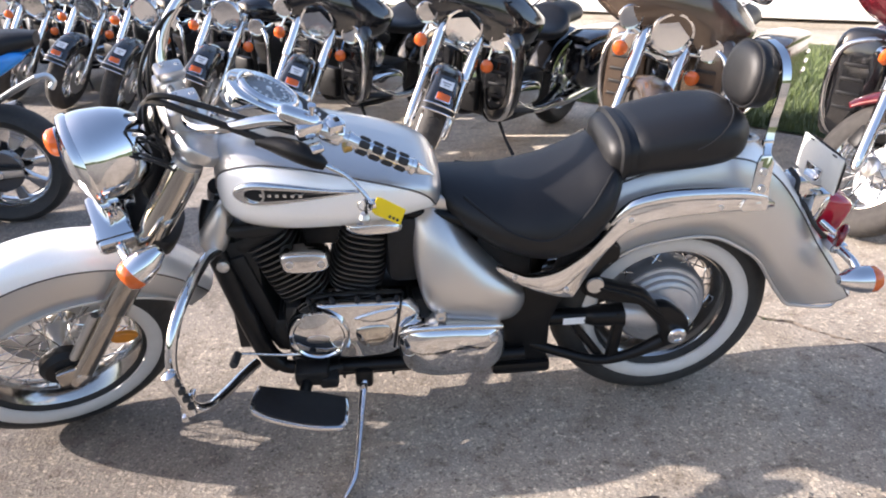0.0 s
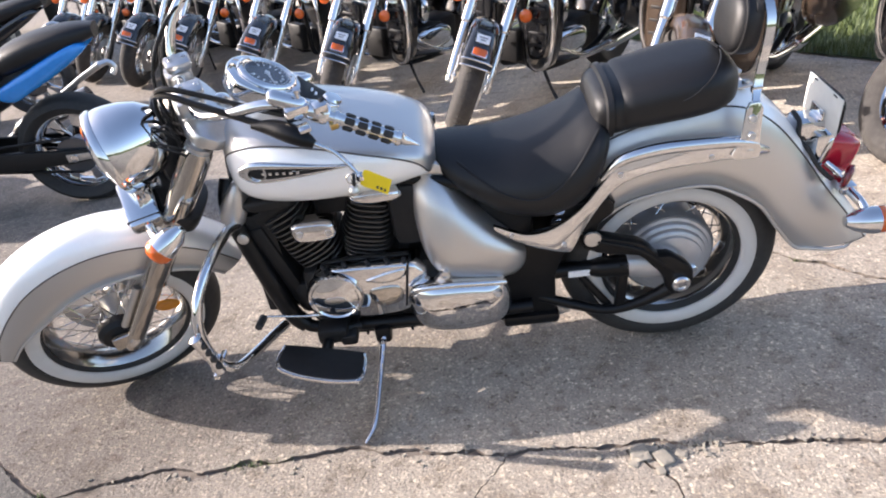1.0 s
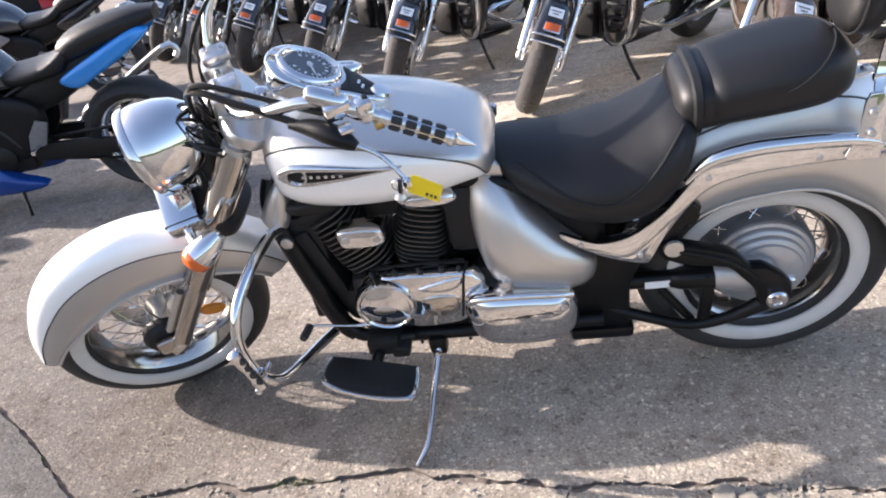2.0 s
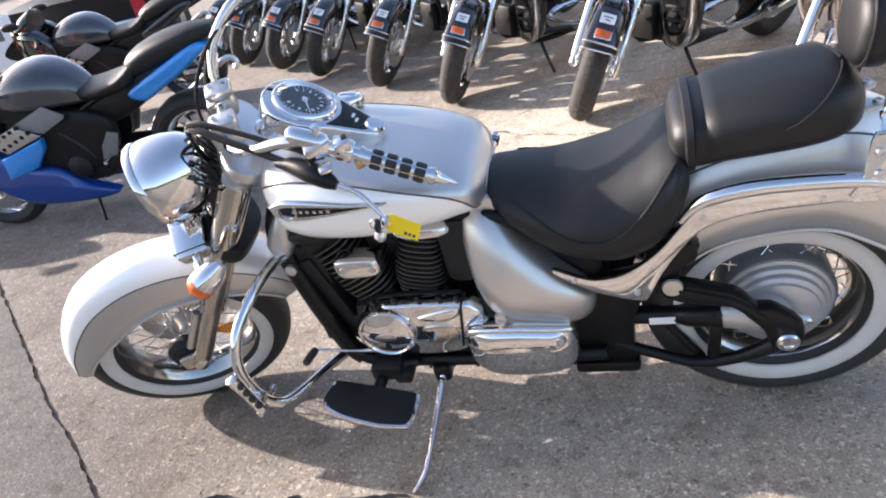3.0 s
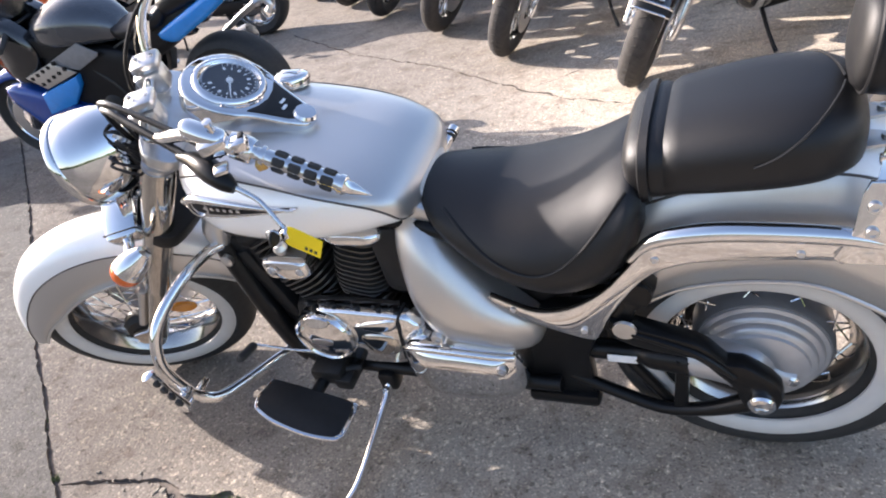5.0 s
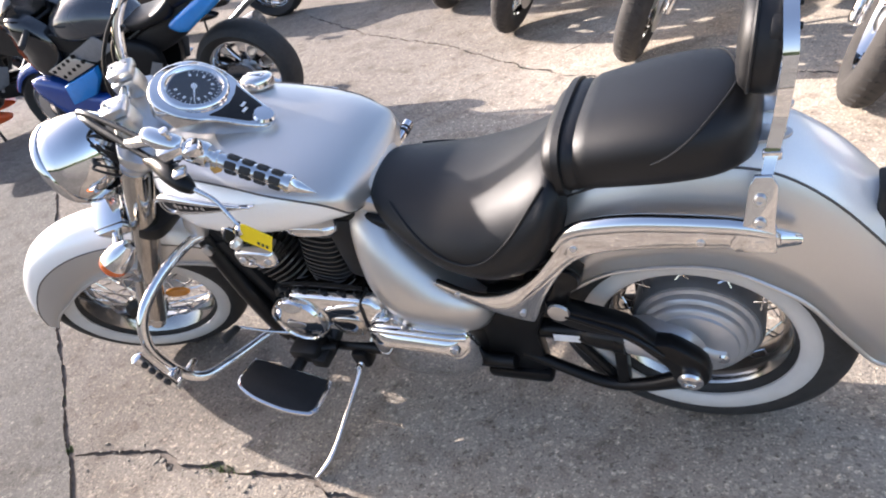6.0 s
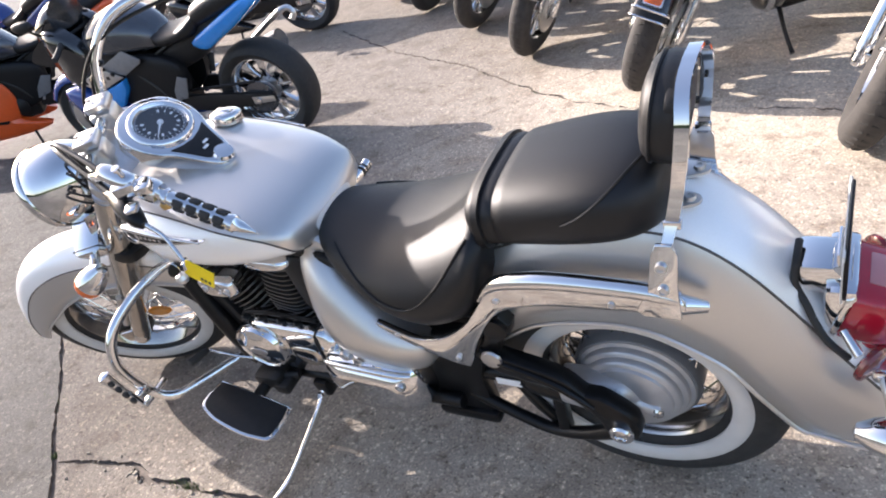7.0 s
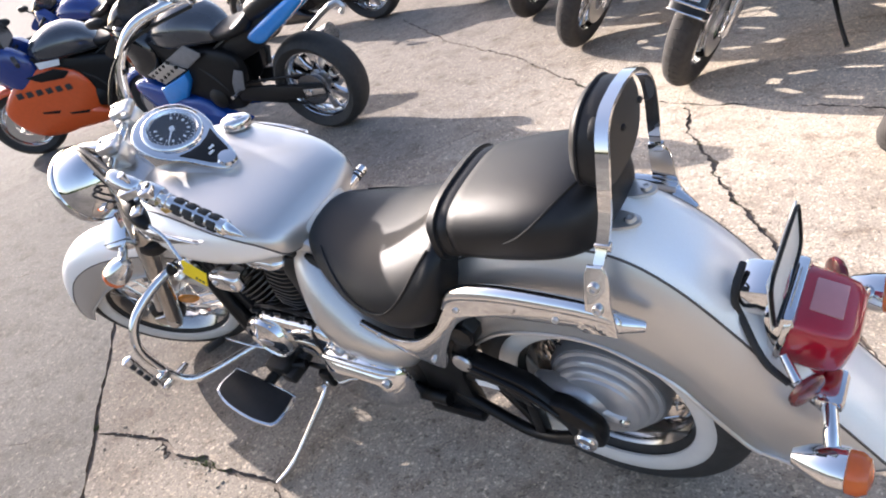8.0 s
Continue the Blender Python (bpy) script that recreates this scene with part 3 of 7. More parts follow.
    slope = Matrix.Translation((-0.628, -0.062, 0.757)) @ Matrix.Rotation(radians(22), 4, "X")
    mb = part("lamp_bracket", st(merge(box((0.085, 0.135, 0.062), (0, 0, 0), 0.012, 2, slope), box((0.08, 0.16, 0.05), (-0.600, 0.05, 0.760), 0.014), box((0.05, 0.11, 0.07), (-0.585, 0, 0.700), 0.012))), CHROME, bike, "chromed lamp bracket box")
    part("bracket_seam", st(box((0.087, 0.004, 0.064), (0, -0.052, 0), 0.001, 2, slope)), PLASTIC, mb)
    part("badge_panel", st(box((0.035, 0.15, 0.10), (-0.560, 0, 0.68), 0.012, m=None)), CHROME, bike)
    for y in (-1, 1):
        c, d = (V((-0.602, -0.219, 0.743)), V((-1, -0.16, -0.52))) if y < 0 else (V((-0.672, 0.250, 0.790)), V((-1, 0.05, -0.12)))
        path = [(-0.625, -0.115, 0.745), (-0.624, -0.135, 0.733), (-0.618, -0.175, 0.730), (-0.606, -0.205, 0.738)] if y < 0 else [(-0.60, 0.10, 0.765), (-0.625, 0.17, 0.772), c]
        part("signal_bar", st(tube(path, 0.0135, 14, 4)), CHROME, bike)
        sig = part("turn_signal", st(lathe([(0.0001, -0.066), (0.016, -0.061), (0.030, -0.036), (0.037, -0.005), (0.038, 0.012), (0.034, 0.014)], c, d, 28)), CHROME, bike, "chrome bullet front turn signal")
        part("lens", st(lathe([(0.0365, 0.010), (0.0375, 0.016), (0.036, 0.030), (0.028, 0.041), (0.012, 0.046), (0.0001, 0.047)], c, d, 28)), AMBER, sig, "amber lens")
    # handlebar
    for y in (-0.04, 0.085):
        m = Matrix.Translation((-0.418, y, 0.945)) @ Matrix.Rotation(RAKE * 0.35, 4, "Y")
        ris = part("riser", st(merge(tube([m @ V((0, 0, -0.045)), m @ V((0, 0, 0.03))], [0.027, 0.024], 20), box((0.068, 0.056, 0.056), m @ V((0, 0, 0.042)), 0.012))), ALU, bike, "cast handlebar riser")
        part("clamp_cap", st(box((0.066, 0.054, 0.026), m @ V((0.0, 0, 0.085)), 0.009)), ALU, ris)
        for dx in (-0.018, 0.018):
            part("bolt", st(bolt(m @ V((dx, 0, 0.098)), (0, 0, 1), 0.006, 0.006)), CHROME, ris)
    left = [(-0.410, 0.03, 0.995), (-0.410, -0.06, 0.996), (-0.390, -0.125, 1.005), (-0.335, -0.185, 1.036), (-0.256, -0.233, 1.062), (-0.185, -0.272, 1.052), (-0.114, -0.315, 1.02), (0.0, -0.375, 0.96)]
    right = [(-0.410, 0.03, 0.995), (-0.410, 0.11, 1.0), (-0.402, 0.145, 1.04), (-0.362, 0.178, 1.105), (-0.285, 0.215, 1.155), (-0.205, 0.26, 1.15), (-0.10, 0.32, 1.11), (0.02, 0.385, 1.05)]
    part("handlebar", st(merge(tube(left, 0.0135, 16, 5), tube(right, 0.0135, 16, 5))), CHROME, bike, "chromed pulled-back handlebar")
    for a, b in ((V((-0.125, -0.309, 1.026)), V((0.002, -0.376, 0.958))), (V((-0.09, 0.326, 1.105)), V((0.03, 0.391, 1.043)))):
        d = (b - a).normalized()
        L = (b - a).length
        grip = part("grip", st(merge(lathe([(0.0165, 0), (0.0165, L)], a, d, 24), lathe([(0.014, 0), (0.0195, 0.001), (0.0195, 0.010), (0.014, 0.011)], a, d, 24), lathe([(0.0195, L - 0.006), (0.0195, L + 0.004), (0.013, L + 0.012), (0.012, L + 0.02), (0.0001, L + 0.058)], a, d, 24))), CHROME, bike, "chrome grip with rubber pads and spike end")
        side = d.orthogonal().normalized()
        up = d.cross(side)
        for row in range(4):
            for k in range(5):
                ang = 2 * math.pi * k / 5 + 0.35
                o = side * math.cos(ang) + up * math.sin(ang)
                q = a + d * (0.022 + (L - 0.034) * (row + 0.5) / 4) + o * 0.0165
                m = Matrix((( *o.cross(d), 0), (*d, 0), (*o, 0), (0, 0, 0, 1))).transposed()
                m.translation = q
                part("grip_pad", st(box((0.0165, 0.0245, 0.009), (0, 0, 0), 0.0042, 2, m)), RUBBER, grip)
    # left switch housing, clutch perch, lever, mirror
    a, d = V((-0.165, -0.287, 1.048)), (V((0.0, -0.376, 0.958)) - V((-0.125, -0.309, 1.026))).normalized()
    part("switch_housing", st(merge(lathe([(0.014, 0), (0.023, 0.002), (0.026, 0.012), (0.026, 0.042), (0.023, 0.050), (0.014, 0.051)], a - d * 0.012, d, 24), box((0.034, 0.03, 0.030), a + d * 0.014 + V((0.005, -0.01, 0.018)), 0.007))), CHROME, bike, "chromed switch housing")
    part("switch_button", st(box((0.012, 0.014, 0.008), a + d * 0.02 + V((0.008, 0.0, 0.034)), 0.002)), PLASTIC, bike)
    part("brass_plate", st(box((0.020, 0.016, 0.018), a + d * 0.044 + V((0.0, -0.016, -0.014)), 0.003)), mat("brass_tint", (0.55, 0.40, 0.16), 0.3, 1.0), bike)
    part("lever_perch", st(merge(box((0.060, 0.040, 0.038), a - d * 0.028 + V((-0.012, -0.008, 0)), 0.010), box((0.030, 0.030, 0.014), a + V((-0.034, -0.035, -0.012)), 0.006))), CHROME, bike, "chromed lever perch")
    lever = [(-0.225, -0.312, 1.022), (-0.190, -0.345, 1.005), (-0.155, -0.372, 0.984), (-0.135, -0.402, 0.962), (-0.120, -0.430, 0.936)]
    lv = part("clutch_lever", st(tube(lever, [0.008, 0.006, 0.0052, 0.0048, 0.005], 12, 5, flat=0.7)), CHROME, bike, "curved chrome clutch lever")
    part("lever_ball", st(lathe([(0.0001, 0.013), (0.009, 0.009), (0.013, 0), (0.009, -0.009), (0.0001, -0.013)], lever[-1], (0, 0, 1), 18)), CHROME, lv)
    part("lever_boot", st(tube([(-0.300, -0.235, 1.022), (-0.285, -0.247, 1.022), (-0.262, -0.265, 1.021), (-0.232, -0.300, 1.020), (-0.205, -0.332, 1.012), (-0.190, -0.348, 1.003)], [0.009, 0.013, 0.020, 0.024, 0.019, 0.010], 14, 4)), BLACK, bike, "black rubber lever boot")
    pc = part("perch_cover", st(tube([a - d * 0.098 + V((-0.006, 0, 0.004)), a - d * 0.088 + V((-0.006, 0, 0.006)), a - d * 0.06 + V((-0.004, -0.004, 0.008)), a - d * 0.026 + V((-0.002, -0.004, 0.008)), a - d * 0.016 + V((0, -0.004, 0.006))], [0.010, 0.018, 0.0205, 0.0205, 0.014], 16, 4)), CHROME, bike, "rounded chrome cover over the lever perch")
    part("mount_stud", st(lathe([(0.006, 0), (0.006, 0.020), (0.009, 0.021), (0.009, 0.028), (0.0001, 0.029)], a - d * 0.030 + V((0.0, -0.004, 0.024)), (0.1, 0, 1), 12)), CHROME, pc)
    ar = V((-0.15, 0.29, 1.135))
    part("brake_master", st(merge(box((0.07, 0.045, 0.04), ar + V((-0.02, 0.0, 0.02)), 0.01), box((0.05, 0.04, 0.036), ar + V((0.03, 0.01, -0.01)), 0.01))), CHROME, bike)
    part("brake_lever", st(tube([ar + V((-0.05, 0.02, 0.0)), ar + V((0.0, 0.09, -0.02)), ar + V((0.08, 0.14, -0.06)), ar + V((0.14, 0.16, -0.10))], [0.009, 0.0075, 0.0065, 0.007], 12, 5, flat=0.7)), CHROME, bike)
    # cables and hoses round the steering head
    runs = [
        ([(-0.272, -0.256, 1.025), (-0.33, -0.198, 1.036), (-0.40, -0.130, 1.050), (-0.455, -0.073, 1.058), (-0.485, -0.03, 1.03), (-0.492, 0.01, 0.95), (-0.46, 0.04, 0.82)], 0.0085),
        ([a + V((-0.03, -0.012, 0.0)), (-0.27, -0.222, 1.046), (-0.37, -0.135, 1.064), (-0.445, -0.075, 1.074), (-0.478, -0.045, 1.045), (-0.488, -0.03, 0.95), (-0.45, -0.03, 0.80)], 0.0070),
        ([ar + V((-0.03, 0, 0)), (-0.30, 0.225, 1.135), (-0.395, 0.185, 1.075), (-0.448, 0.125, 0.98), (-0.465, 0.07, 0.85), (-0.55, 0.08, 0.62)], 0.006),
        ([ar + V((0.02, -0.02, -0.02)), (-0.29, 0.20, 1.135), (-0.40, 0.155, 1.09), (-0.475, 0.10, 0.98), (-0.46, 0.04, 0.80)], 0.005),
        ([(-0.36, 0.165, 1.085), (-0.415, 0.15, 1.05), (-0.445, 0.10, 0.96), (-0.465, 0.04, 0.87), (-0.44, 0.0, 0.78)], 0.0065),
    ]
    for p, r in runs:
        part("cable", st(tube(p, r, 8, 6)), BLACK, bike, "black control cable")
    part("wiring_block", st(merge(box((0.07, 0.13, 0.17), (-0.505, 0, 0.855), 0.025), box((0.05, 0.08, 0.06), (-0.500, 0, 0.915), 0.018))), PLASTIC, bike, "black loom block behind the headlamp")
    rnd = random.Random(4)
    for i in range(9):
        y = -0.08 + 0.02 * i
        p = [(-0.52, y, 0.93), (-0.50 + rnd.uniform(-.02, .02), y - 0.04, 0.97 + rnd.uniform(-.02, .02)), (-0.47, y - 0.05, 0.92), (-0.47 + rnd.uniform(-.02, .02), y, 0.86), (-0.45, y * 0.5, 0.80)]
        part("wire", st(tube(p, 0.0035, 6, 5)), PLASTIC, bike)


def body():
    # fuel tank: pearl panel below the stripe, silver above
    T = [  # x, half width, widest z, top, bottom, stripe z
        (-0.345, 0.05, 0.820, 0.865, 0.770, 0.770), (-0.338, 0.095, 0.820, 0.890, 0.745, 0.800), (-0.320, 0.14, 0.820, 0.908, 0.725, 0.850),
        (-0.285, 0.180, 0.820, 0.922, 0.710, 0.878), (-0.22, 0.207, 0.815, 0.924, 0.700, 0.890), (-0.14, 0.218, 0.810, 0.909, 0.696, 0.881), (-0.05, 0.217, 0.803, 0.889, 0.697, 0.862),
        (0.03, 0.207, 0.796, 0.871, 0.703, 0.840), (0.09, 0.192, 0.790, 0.855, 0.710, 0.820), (0.135, 0.174, 0.785, 0.838, 0.717, 0.798), (0.165, 0.160, 0.778, 0.820, 0.722, 0.772), (0.185, 0.134, 0.768, 0.798, 0.725, 0.7255), (0.197, 0.075, 0.757, 0.778, 0.727, 0.7275)]
    q = smooth(T, 5)
    power, lo, hi = 3.0, 9, 18
    rows, seam_l, seam_r = [], [], []
    for x, w, zc, zt, zb, zs in q:
        def at(a):
            c, s = max(math.cos(a), 0.0), math.sin(a)
            return w * c ** (2 / power), zc + math.copysign(abs(s) ** (2 / power), s) * (zt - zc if s > 0 else zc - zb)
        f = (zs - zc) / (zt - zc if zs > zc else zc - zb)
        a0 = math.asin(max(-1, min(1, math.copysign(abs(f) ** (power / 2), f))))
        ang = [-math.pi / 2 + (a0 + math.pi / 2) * i / lo for i in range(lo + 1)] + [a0 + (math.pi / 2 - a0) * i / hi for i in range(1, hi + 1)]
        half = [at(a) for a in ang]
        rows.append([(x, -y, z) for y, z in half] + [(x, y, z) for y, z in reversed(half[1:-1])])
        seam_l.append((x, -half[lo][0], half[lo][1]))
        seam_r.append((x, half[lo][0], half[lo][1]))
    bm = grid(rows)
    m = 2 * (lo + hi)
    bm.faces.ensure_lookup_table()
    for i, f in enumerate(bm.faces):
        j = i % m
        f.material_index = 1 if j < lo or j >= m - lo else 0
    tank = part("fuel_tank", bm, [SILVER, PEARL], bike, "teardrop tank, silver above and pearl below")
    for s in (seam_l, seam_r):
        part("pinstripe", tube(s, 0.0024, 6), STRIPE, tank)
    part("tank_seam", tube([(x, s * w * 0.55, zb - 0.001) for s in (-1,) for x, w, zc, zt, zb, zs in q], 0.006, 8), SILVER, tank)
    # emblem
    for s in (-1, 1):
        out = [(-0.280, 0.834), (-0.260, 0.854), (-0.228, 0.857), (-0.13, 0.846), (-0.03, 0.834), (0.005, 0.829), (-0.07, 0.821), (-0.16, 0.811), (-0.225, 0.806), (-0.260, 0.812)]
        bow = lambda u, v: 0.45 * (u + 0.09) ** 2 + 1.2 * (v - 0.81) ** 2
        e = pillow(out, -0.2185, 0.0035, 0.014, flat=0.8, tilt=bow)
        e2 = pillow([(u * 0.86 - 0.014, 0.836 + (v - 0.836) * 0.62) for u, v in out], -0.2215, 0.001, 0.006, flat=0.85, tilt=bow)
        if s > 0:
            moved(e, MIRROR), moved(e2, MIRROR)
        em = part("tank_emblem", e, CHROME, tank, "chrome spear-shaped tank emblem")
        part("emblem_inlay", e2, PLASTIC, em)
        spear = [(x, s * (0.2235 - bow(x, z)), z) for x, z in ((-0.268, 0.846), (-0.235, 0.856), (-0.18, 0.853), (-0.12, 0.846), (-0.06, 0.838), (0.0, 0.830))]
        part("emblem_spear", tube(spear, [0.008, 0.0105, 0.009, 0.007, 0.0045, 0.002], 12, 4), CHROME, em, "bright raised spear on the emblem")
        if s < 0:
            for k in range(6):
                x = -0.215 + 0.017 * k
                part("letter_bar", box((0.009, 0.003, 0.008), (x, -0.2227 + bow(x, 0.834), 0.833 - 0.0006 * k), 0.001), CHROME, em)
            part("emblem_ring", moved(lathe([(0.020, 0), (0.025, 0.001), (0.025, 0.004), (0.020, 0.004)], (0, 0, 0), (0, -1, 0), 24, closed=True), Matrix.Translation((-0.232, -0.2225 + bow(-0.232, 0.834), 0.835))), CHROME, em)
    # instrument console along the crown of the tank
    tilt = Matrix.Translation((-0.202, 0.0, 0.984)) @ Matrix.Rotation(radians(30), 4, "Y")
    out = [(-0.105, 0.0), (-0.095, -0.045), (-0.06, -0.085), (0.0, -0.094), (0.05, -0.082), (0.085, -0.062), (0.15, -0.040), (0.185, -0.022), (0.192, 0.0)]
    out = out + [(u, -v) for u, v in reversed(out[1:-1])]
    con = part("console", moved(slab(smooth(out, 4, True), -0.040, 0.010, 0.008, "xy", 3), tilt), CHROME, bike, "chromed instrument console on the tank")
    inset = [(0.066, -0.058), (0.10, -0.045), (0.145, -0.030), (0.160, -0.018), (0.146, -0.012), (0.143, 0.0), (0.146, 0.012), (0.160, 0.018), (0.145, 0.030), (0.10, 0.045), (0.066, 0.058), (0.078, 0.03), (0.083, 0.0), (0.078, -0.03)]
    part("console_inlay", moved(slab(inset, 0.008, 0.0125, 0.001, "xy"), tilt), PLASTIC, con, "black console panel")
    for k in range(2):
        part("indicator", moved(box((0.006, 0.016, 0.002), (0.112 + 0.012 * k, 0.008 - 0.014 * k, 0.0135)), tilt), MARK, con)
    part("ignition_cap", moved(lathe([(0.024, 0.006), (0.026, 0.014), (0.022, 0.020), (0.010, 0.021), (0.0001, 0.021)], (0.168, 0, 0), (0, 0, 1), 24), tilt), CHROME, con)
    bez = part("speedometer", moved(lathe([(0.058, 0.0), (0.075, 0.001), (0.0765, 0.006), (0.074, 0.011), (0.069, 0.0135), (0.064, 0.0135), (0.061, 0.011), (0.058, 0.008)], (-0.005, 0, 0.008), (0, 0, 1), 56, closed=True), tilt), CHROME, bike, "round speedometer with a chrome bezel")
    part("dial", moved(lathe([(0.060, 0.004), (0.060, 0.0135), (0.0001, 0.0135)], (-0.005, 0, 0), (0, 0, 1), 48), tilt), DIAL, bez, "dark dial with white figures, sky reflection in its blue tone")
    part("dial_ring", moved(lathe([(0.0555, 0.0140), (0.0570, 0.0140), (0.0570, 0.0150), (0.0555, 0.0150)], (-0.005, 0, 0), (0, 0, 1), 48, closed=True), tilt), CHROME, bez)
    for k in range(13):
        a = radians(-225 + 270 * k / 12 + 90)
        mk = Matrix.Translation((-0.005, 0, 0.0147)) @ Matrix.Rotation(a, 4, "Z") @ Matrix.Translation((0.0405, 0, 0))
        part("dial_mark", moved(box((0.008, 0.0055 if k % 2 == 0 else 0.0022, 0.001), (0, 0, 0), 0, 2, mk), tilt), MARK, bez)
    for k in range(25):
        a = radians(-225 + 270 * k / 24 + 90)
        mk = Matrix.Translation((-0.005, 0, 0.0147)) @ Matrix.Rotation(a, 4, "Z") @ Matrix.Translation((0.0525, 0, 0))
        part("dial_tick", moved(box((0.004, 0.0014, 0.001), (0, 0, 0), 0, 2, mk), tilt), MARK, bez)
    nd = Matrix.Translation((-0.005, 0, 0.0165)) @ Matrix.Rotation(radians(-58), 4, "Z")
    part("needle", moved(merge(moved(slab([(0.052, -0.0008), (0.052, 0.0008), (-0.010, 0.003), (-0.010, -0.003)], -0.0007, 0.0007, plane="xy"), Matrix()), lathe([(0.007, -0.002), (0.007, 0.002), (0.0001, 0.002)], (0, 0, 0), (0, 0, 1), 16)), tilt @ nd), MARK, bez)
    g = part("dial_glass", moved(lathe([(0.060, 0.0185), (0.060, 0.0195), (0.0001, 0.0210)], (-0.005, 0, 0), (0, 0, 1), 40), tilt), CLEAR, bez)
    g.visible_shadow = False
    # ribbed knob past the far side of the tank
    kn = part("choke_knob", tube([(0.178, 0.09, 0.742), (0.182, 0.130, 0.745), (0.186, 0.172, 0.748), (0.186, 0.175, 0.748)], [0.011, 0.012, 0.013, 0.009], 16), CHROME, bike, "small chrome knob with black ribs")
    for k in range(3):
        part("rib", tube([(0.184, 0.138 + 0.012 * k, 0.7455), (0.184, 0.143 + 0.012 * k, 0.746)], 0.0142, 16), RUBBER, kn)
    # filler caps
    cp = Matrix.Translation((-0.160, 0.145, 0.912)) @ Matrix.Rotation(radians(6), 4, "Y") @ Matrix.Rotation(radians(-12), 4, "X")
    cap = part("filler_cap", moved(merge(lathe([(0.034, -0.012), (0.040, -0.008), (0.041, 0.010), (0.037, 0.016), (0.030, 0.019), (0.012, 0.021), (0.0001, 0.021)], (0, 0, 0), (0, 0, 1), 40), box((0.045, 0.018, 0.006), (0, 0, 0.0215), 0.003)), cp), CHROME, tank, "chromed fuel filler cap")
    # rider's seat
    S = [  # x, half width, widest z, top, bottom
        (0.183, 0.045, 0.740, 0.762, 0.715), (0.20, 0.092, 0.728, 0.768, 0.680), (0.24, 0.128, 0.700, 0.764, 0.640), (0.30, 0.160, 0.672, 0.757, 0.595), (0.36, 0.184, 0.655, 0.754, 0.562), (0.42, 0.198, 0.650, 0.764, 0.545),
        (0.48, 0.202, 0.650, 0.780, 0.540), (0.54, 0.198, 0.672, 0.804, 0.556), (0.585, 0.188, 0.706, 0.826, 0.590), (0.615, 0.172, 0.740, 0.834, 0.640), (0.635, 0.14, 0.765, 0.822, 0.700)]
    q = smooth(S, 5)
    n, power = 64, 2.05
    rows, welt = [], []
    for x, w, zc, zt, zb in q:
        r = []
        for i in range(n):
            a = 2 * math.pi * i / n
            c, s = math.cos(a), math.sin(a)
            y = w * math.copysign(abs(c) ** (2 / power), c)
            up = abs(s) ** (2 / power)
            z = zc + (up * (zt - zc) if s > 0 else -up * (zc - zb))
            if s > 0 and 0.26 < x:
                k = 0.5 - 0.5 * math.cos(math.pi * min(1.0, (x - 0.26) / 0.2))
                z -= k * 0.008 * math.exp(-(y / 0.10) ** 2)
            r.append((x, y, z))
        rows.append(r)
        a = radians(180 - 4 - 46 * (abs(x - 0.43) / 0.2) ** 1.7)
        welt.append((x, -w * abs(math.cos(a)) ** (2 / power) * 1.004, zc + abs(math.sin(a)) ** (2 / power) * (zt - zc) + 0.001))
    seat = part("rider_seat", grid(rows), VINYL, bike, "wide black vinyl rider's seat")
    welt = [p for p in welt if 0.25 < p[0] < 0.612]
    for s in (1, -1):
        part("piping", tube([(x, y * s, z) for x, y, z in welt], 0.0032, 6), PIPING, seat)
    # passenger pad
    P = [(0.600, 0.080, 0.818, 0.846, 0.785), (0.612, 0.112, 0.817, 0.870, 0.765), (0.64, 0.126, 0.817, 0.885, 0.755), (0.70, 0.134, 0.827, 0.899, 0.765), (0.78, 0.140, 0.840, 0.915, 0.772), (0.85, 0.140, 0.850, 0.924, 0.778), (0.905, 0.130, 0.854, 0.924, 0.785), (0.940, 0.110, 0.855, 0.914, 0.795), (0.960, 0.084, 0.855, 0.897, 0.805), (0.968, 0.05, 0.853, 0.876, 0.825)]
    q = smooth(P, 5)
    rows, welt = [], []
    power = 2.9
    for x, w, zc, zt, zb in q:
        r = []
        for i in range(n):
            a = 2 * math.pi * i / n
            c, s = math.cos(a), math.sin(a)
            up = abs(s) ** (2 / power)
            dent = 0.006 * math.exp(-((x - 0.672) / 0.006) ** 2) if s > -0.2 else 0
            y = (w - dent) * math.copysign(abs(c) ** (2 / power), c)
            r.append((x, y, zc + (up * (zt - zc - dent) if s > 0 else -up * (zc - zb))))
        rows.append(r)
        a = radians(178 - 88 * max(0.0, (x - 0.79) / 0.145) ** 2.4)
        if 0.80 < x < 0.935:
            welt.append((x, -w * abs(math.cos(a)) ** (2 / power) * 1.003, zc + abs(math.sin(a)) ** (2 / power) * (zt - zc) + 0.001))
    pad = part("passenger_seat", grid(rows), VINYL, bike, "black vinyl passenger pad")
    for s in (1, -1):
        part("piping", tube([(x, y * s, z) for x, y, z in welt], 0.0026, 6), PIPING, pad)
    band = []
    for x in (0.630, 0.634, 0.648, 0.652):
        w, zc, zt, zb = 0.1275, 0.817, 0.8865, 0.752
        k = 0.0065 * (1 if x in (0.634, 0.648) else -0.6)
        band.append([(x, (w + k) * math.copysign(abs(math.cos(a)) ** (2 / power), math.cos(a)), zc + math.copysign(abs(math.sin(a)) ** (2 / power), math.sin(a)) * ((zt - zc if math.sin(a) > 0 else zc - zb) + k) + (x - 0.64) * 0.2) for a in (2 * math.pi * i / 40 for i in range(40))])
    part("seat_strap", grid(band, caps=False), VINYL, pad, "black strap round the passenger pad")
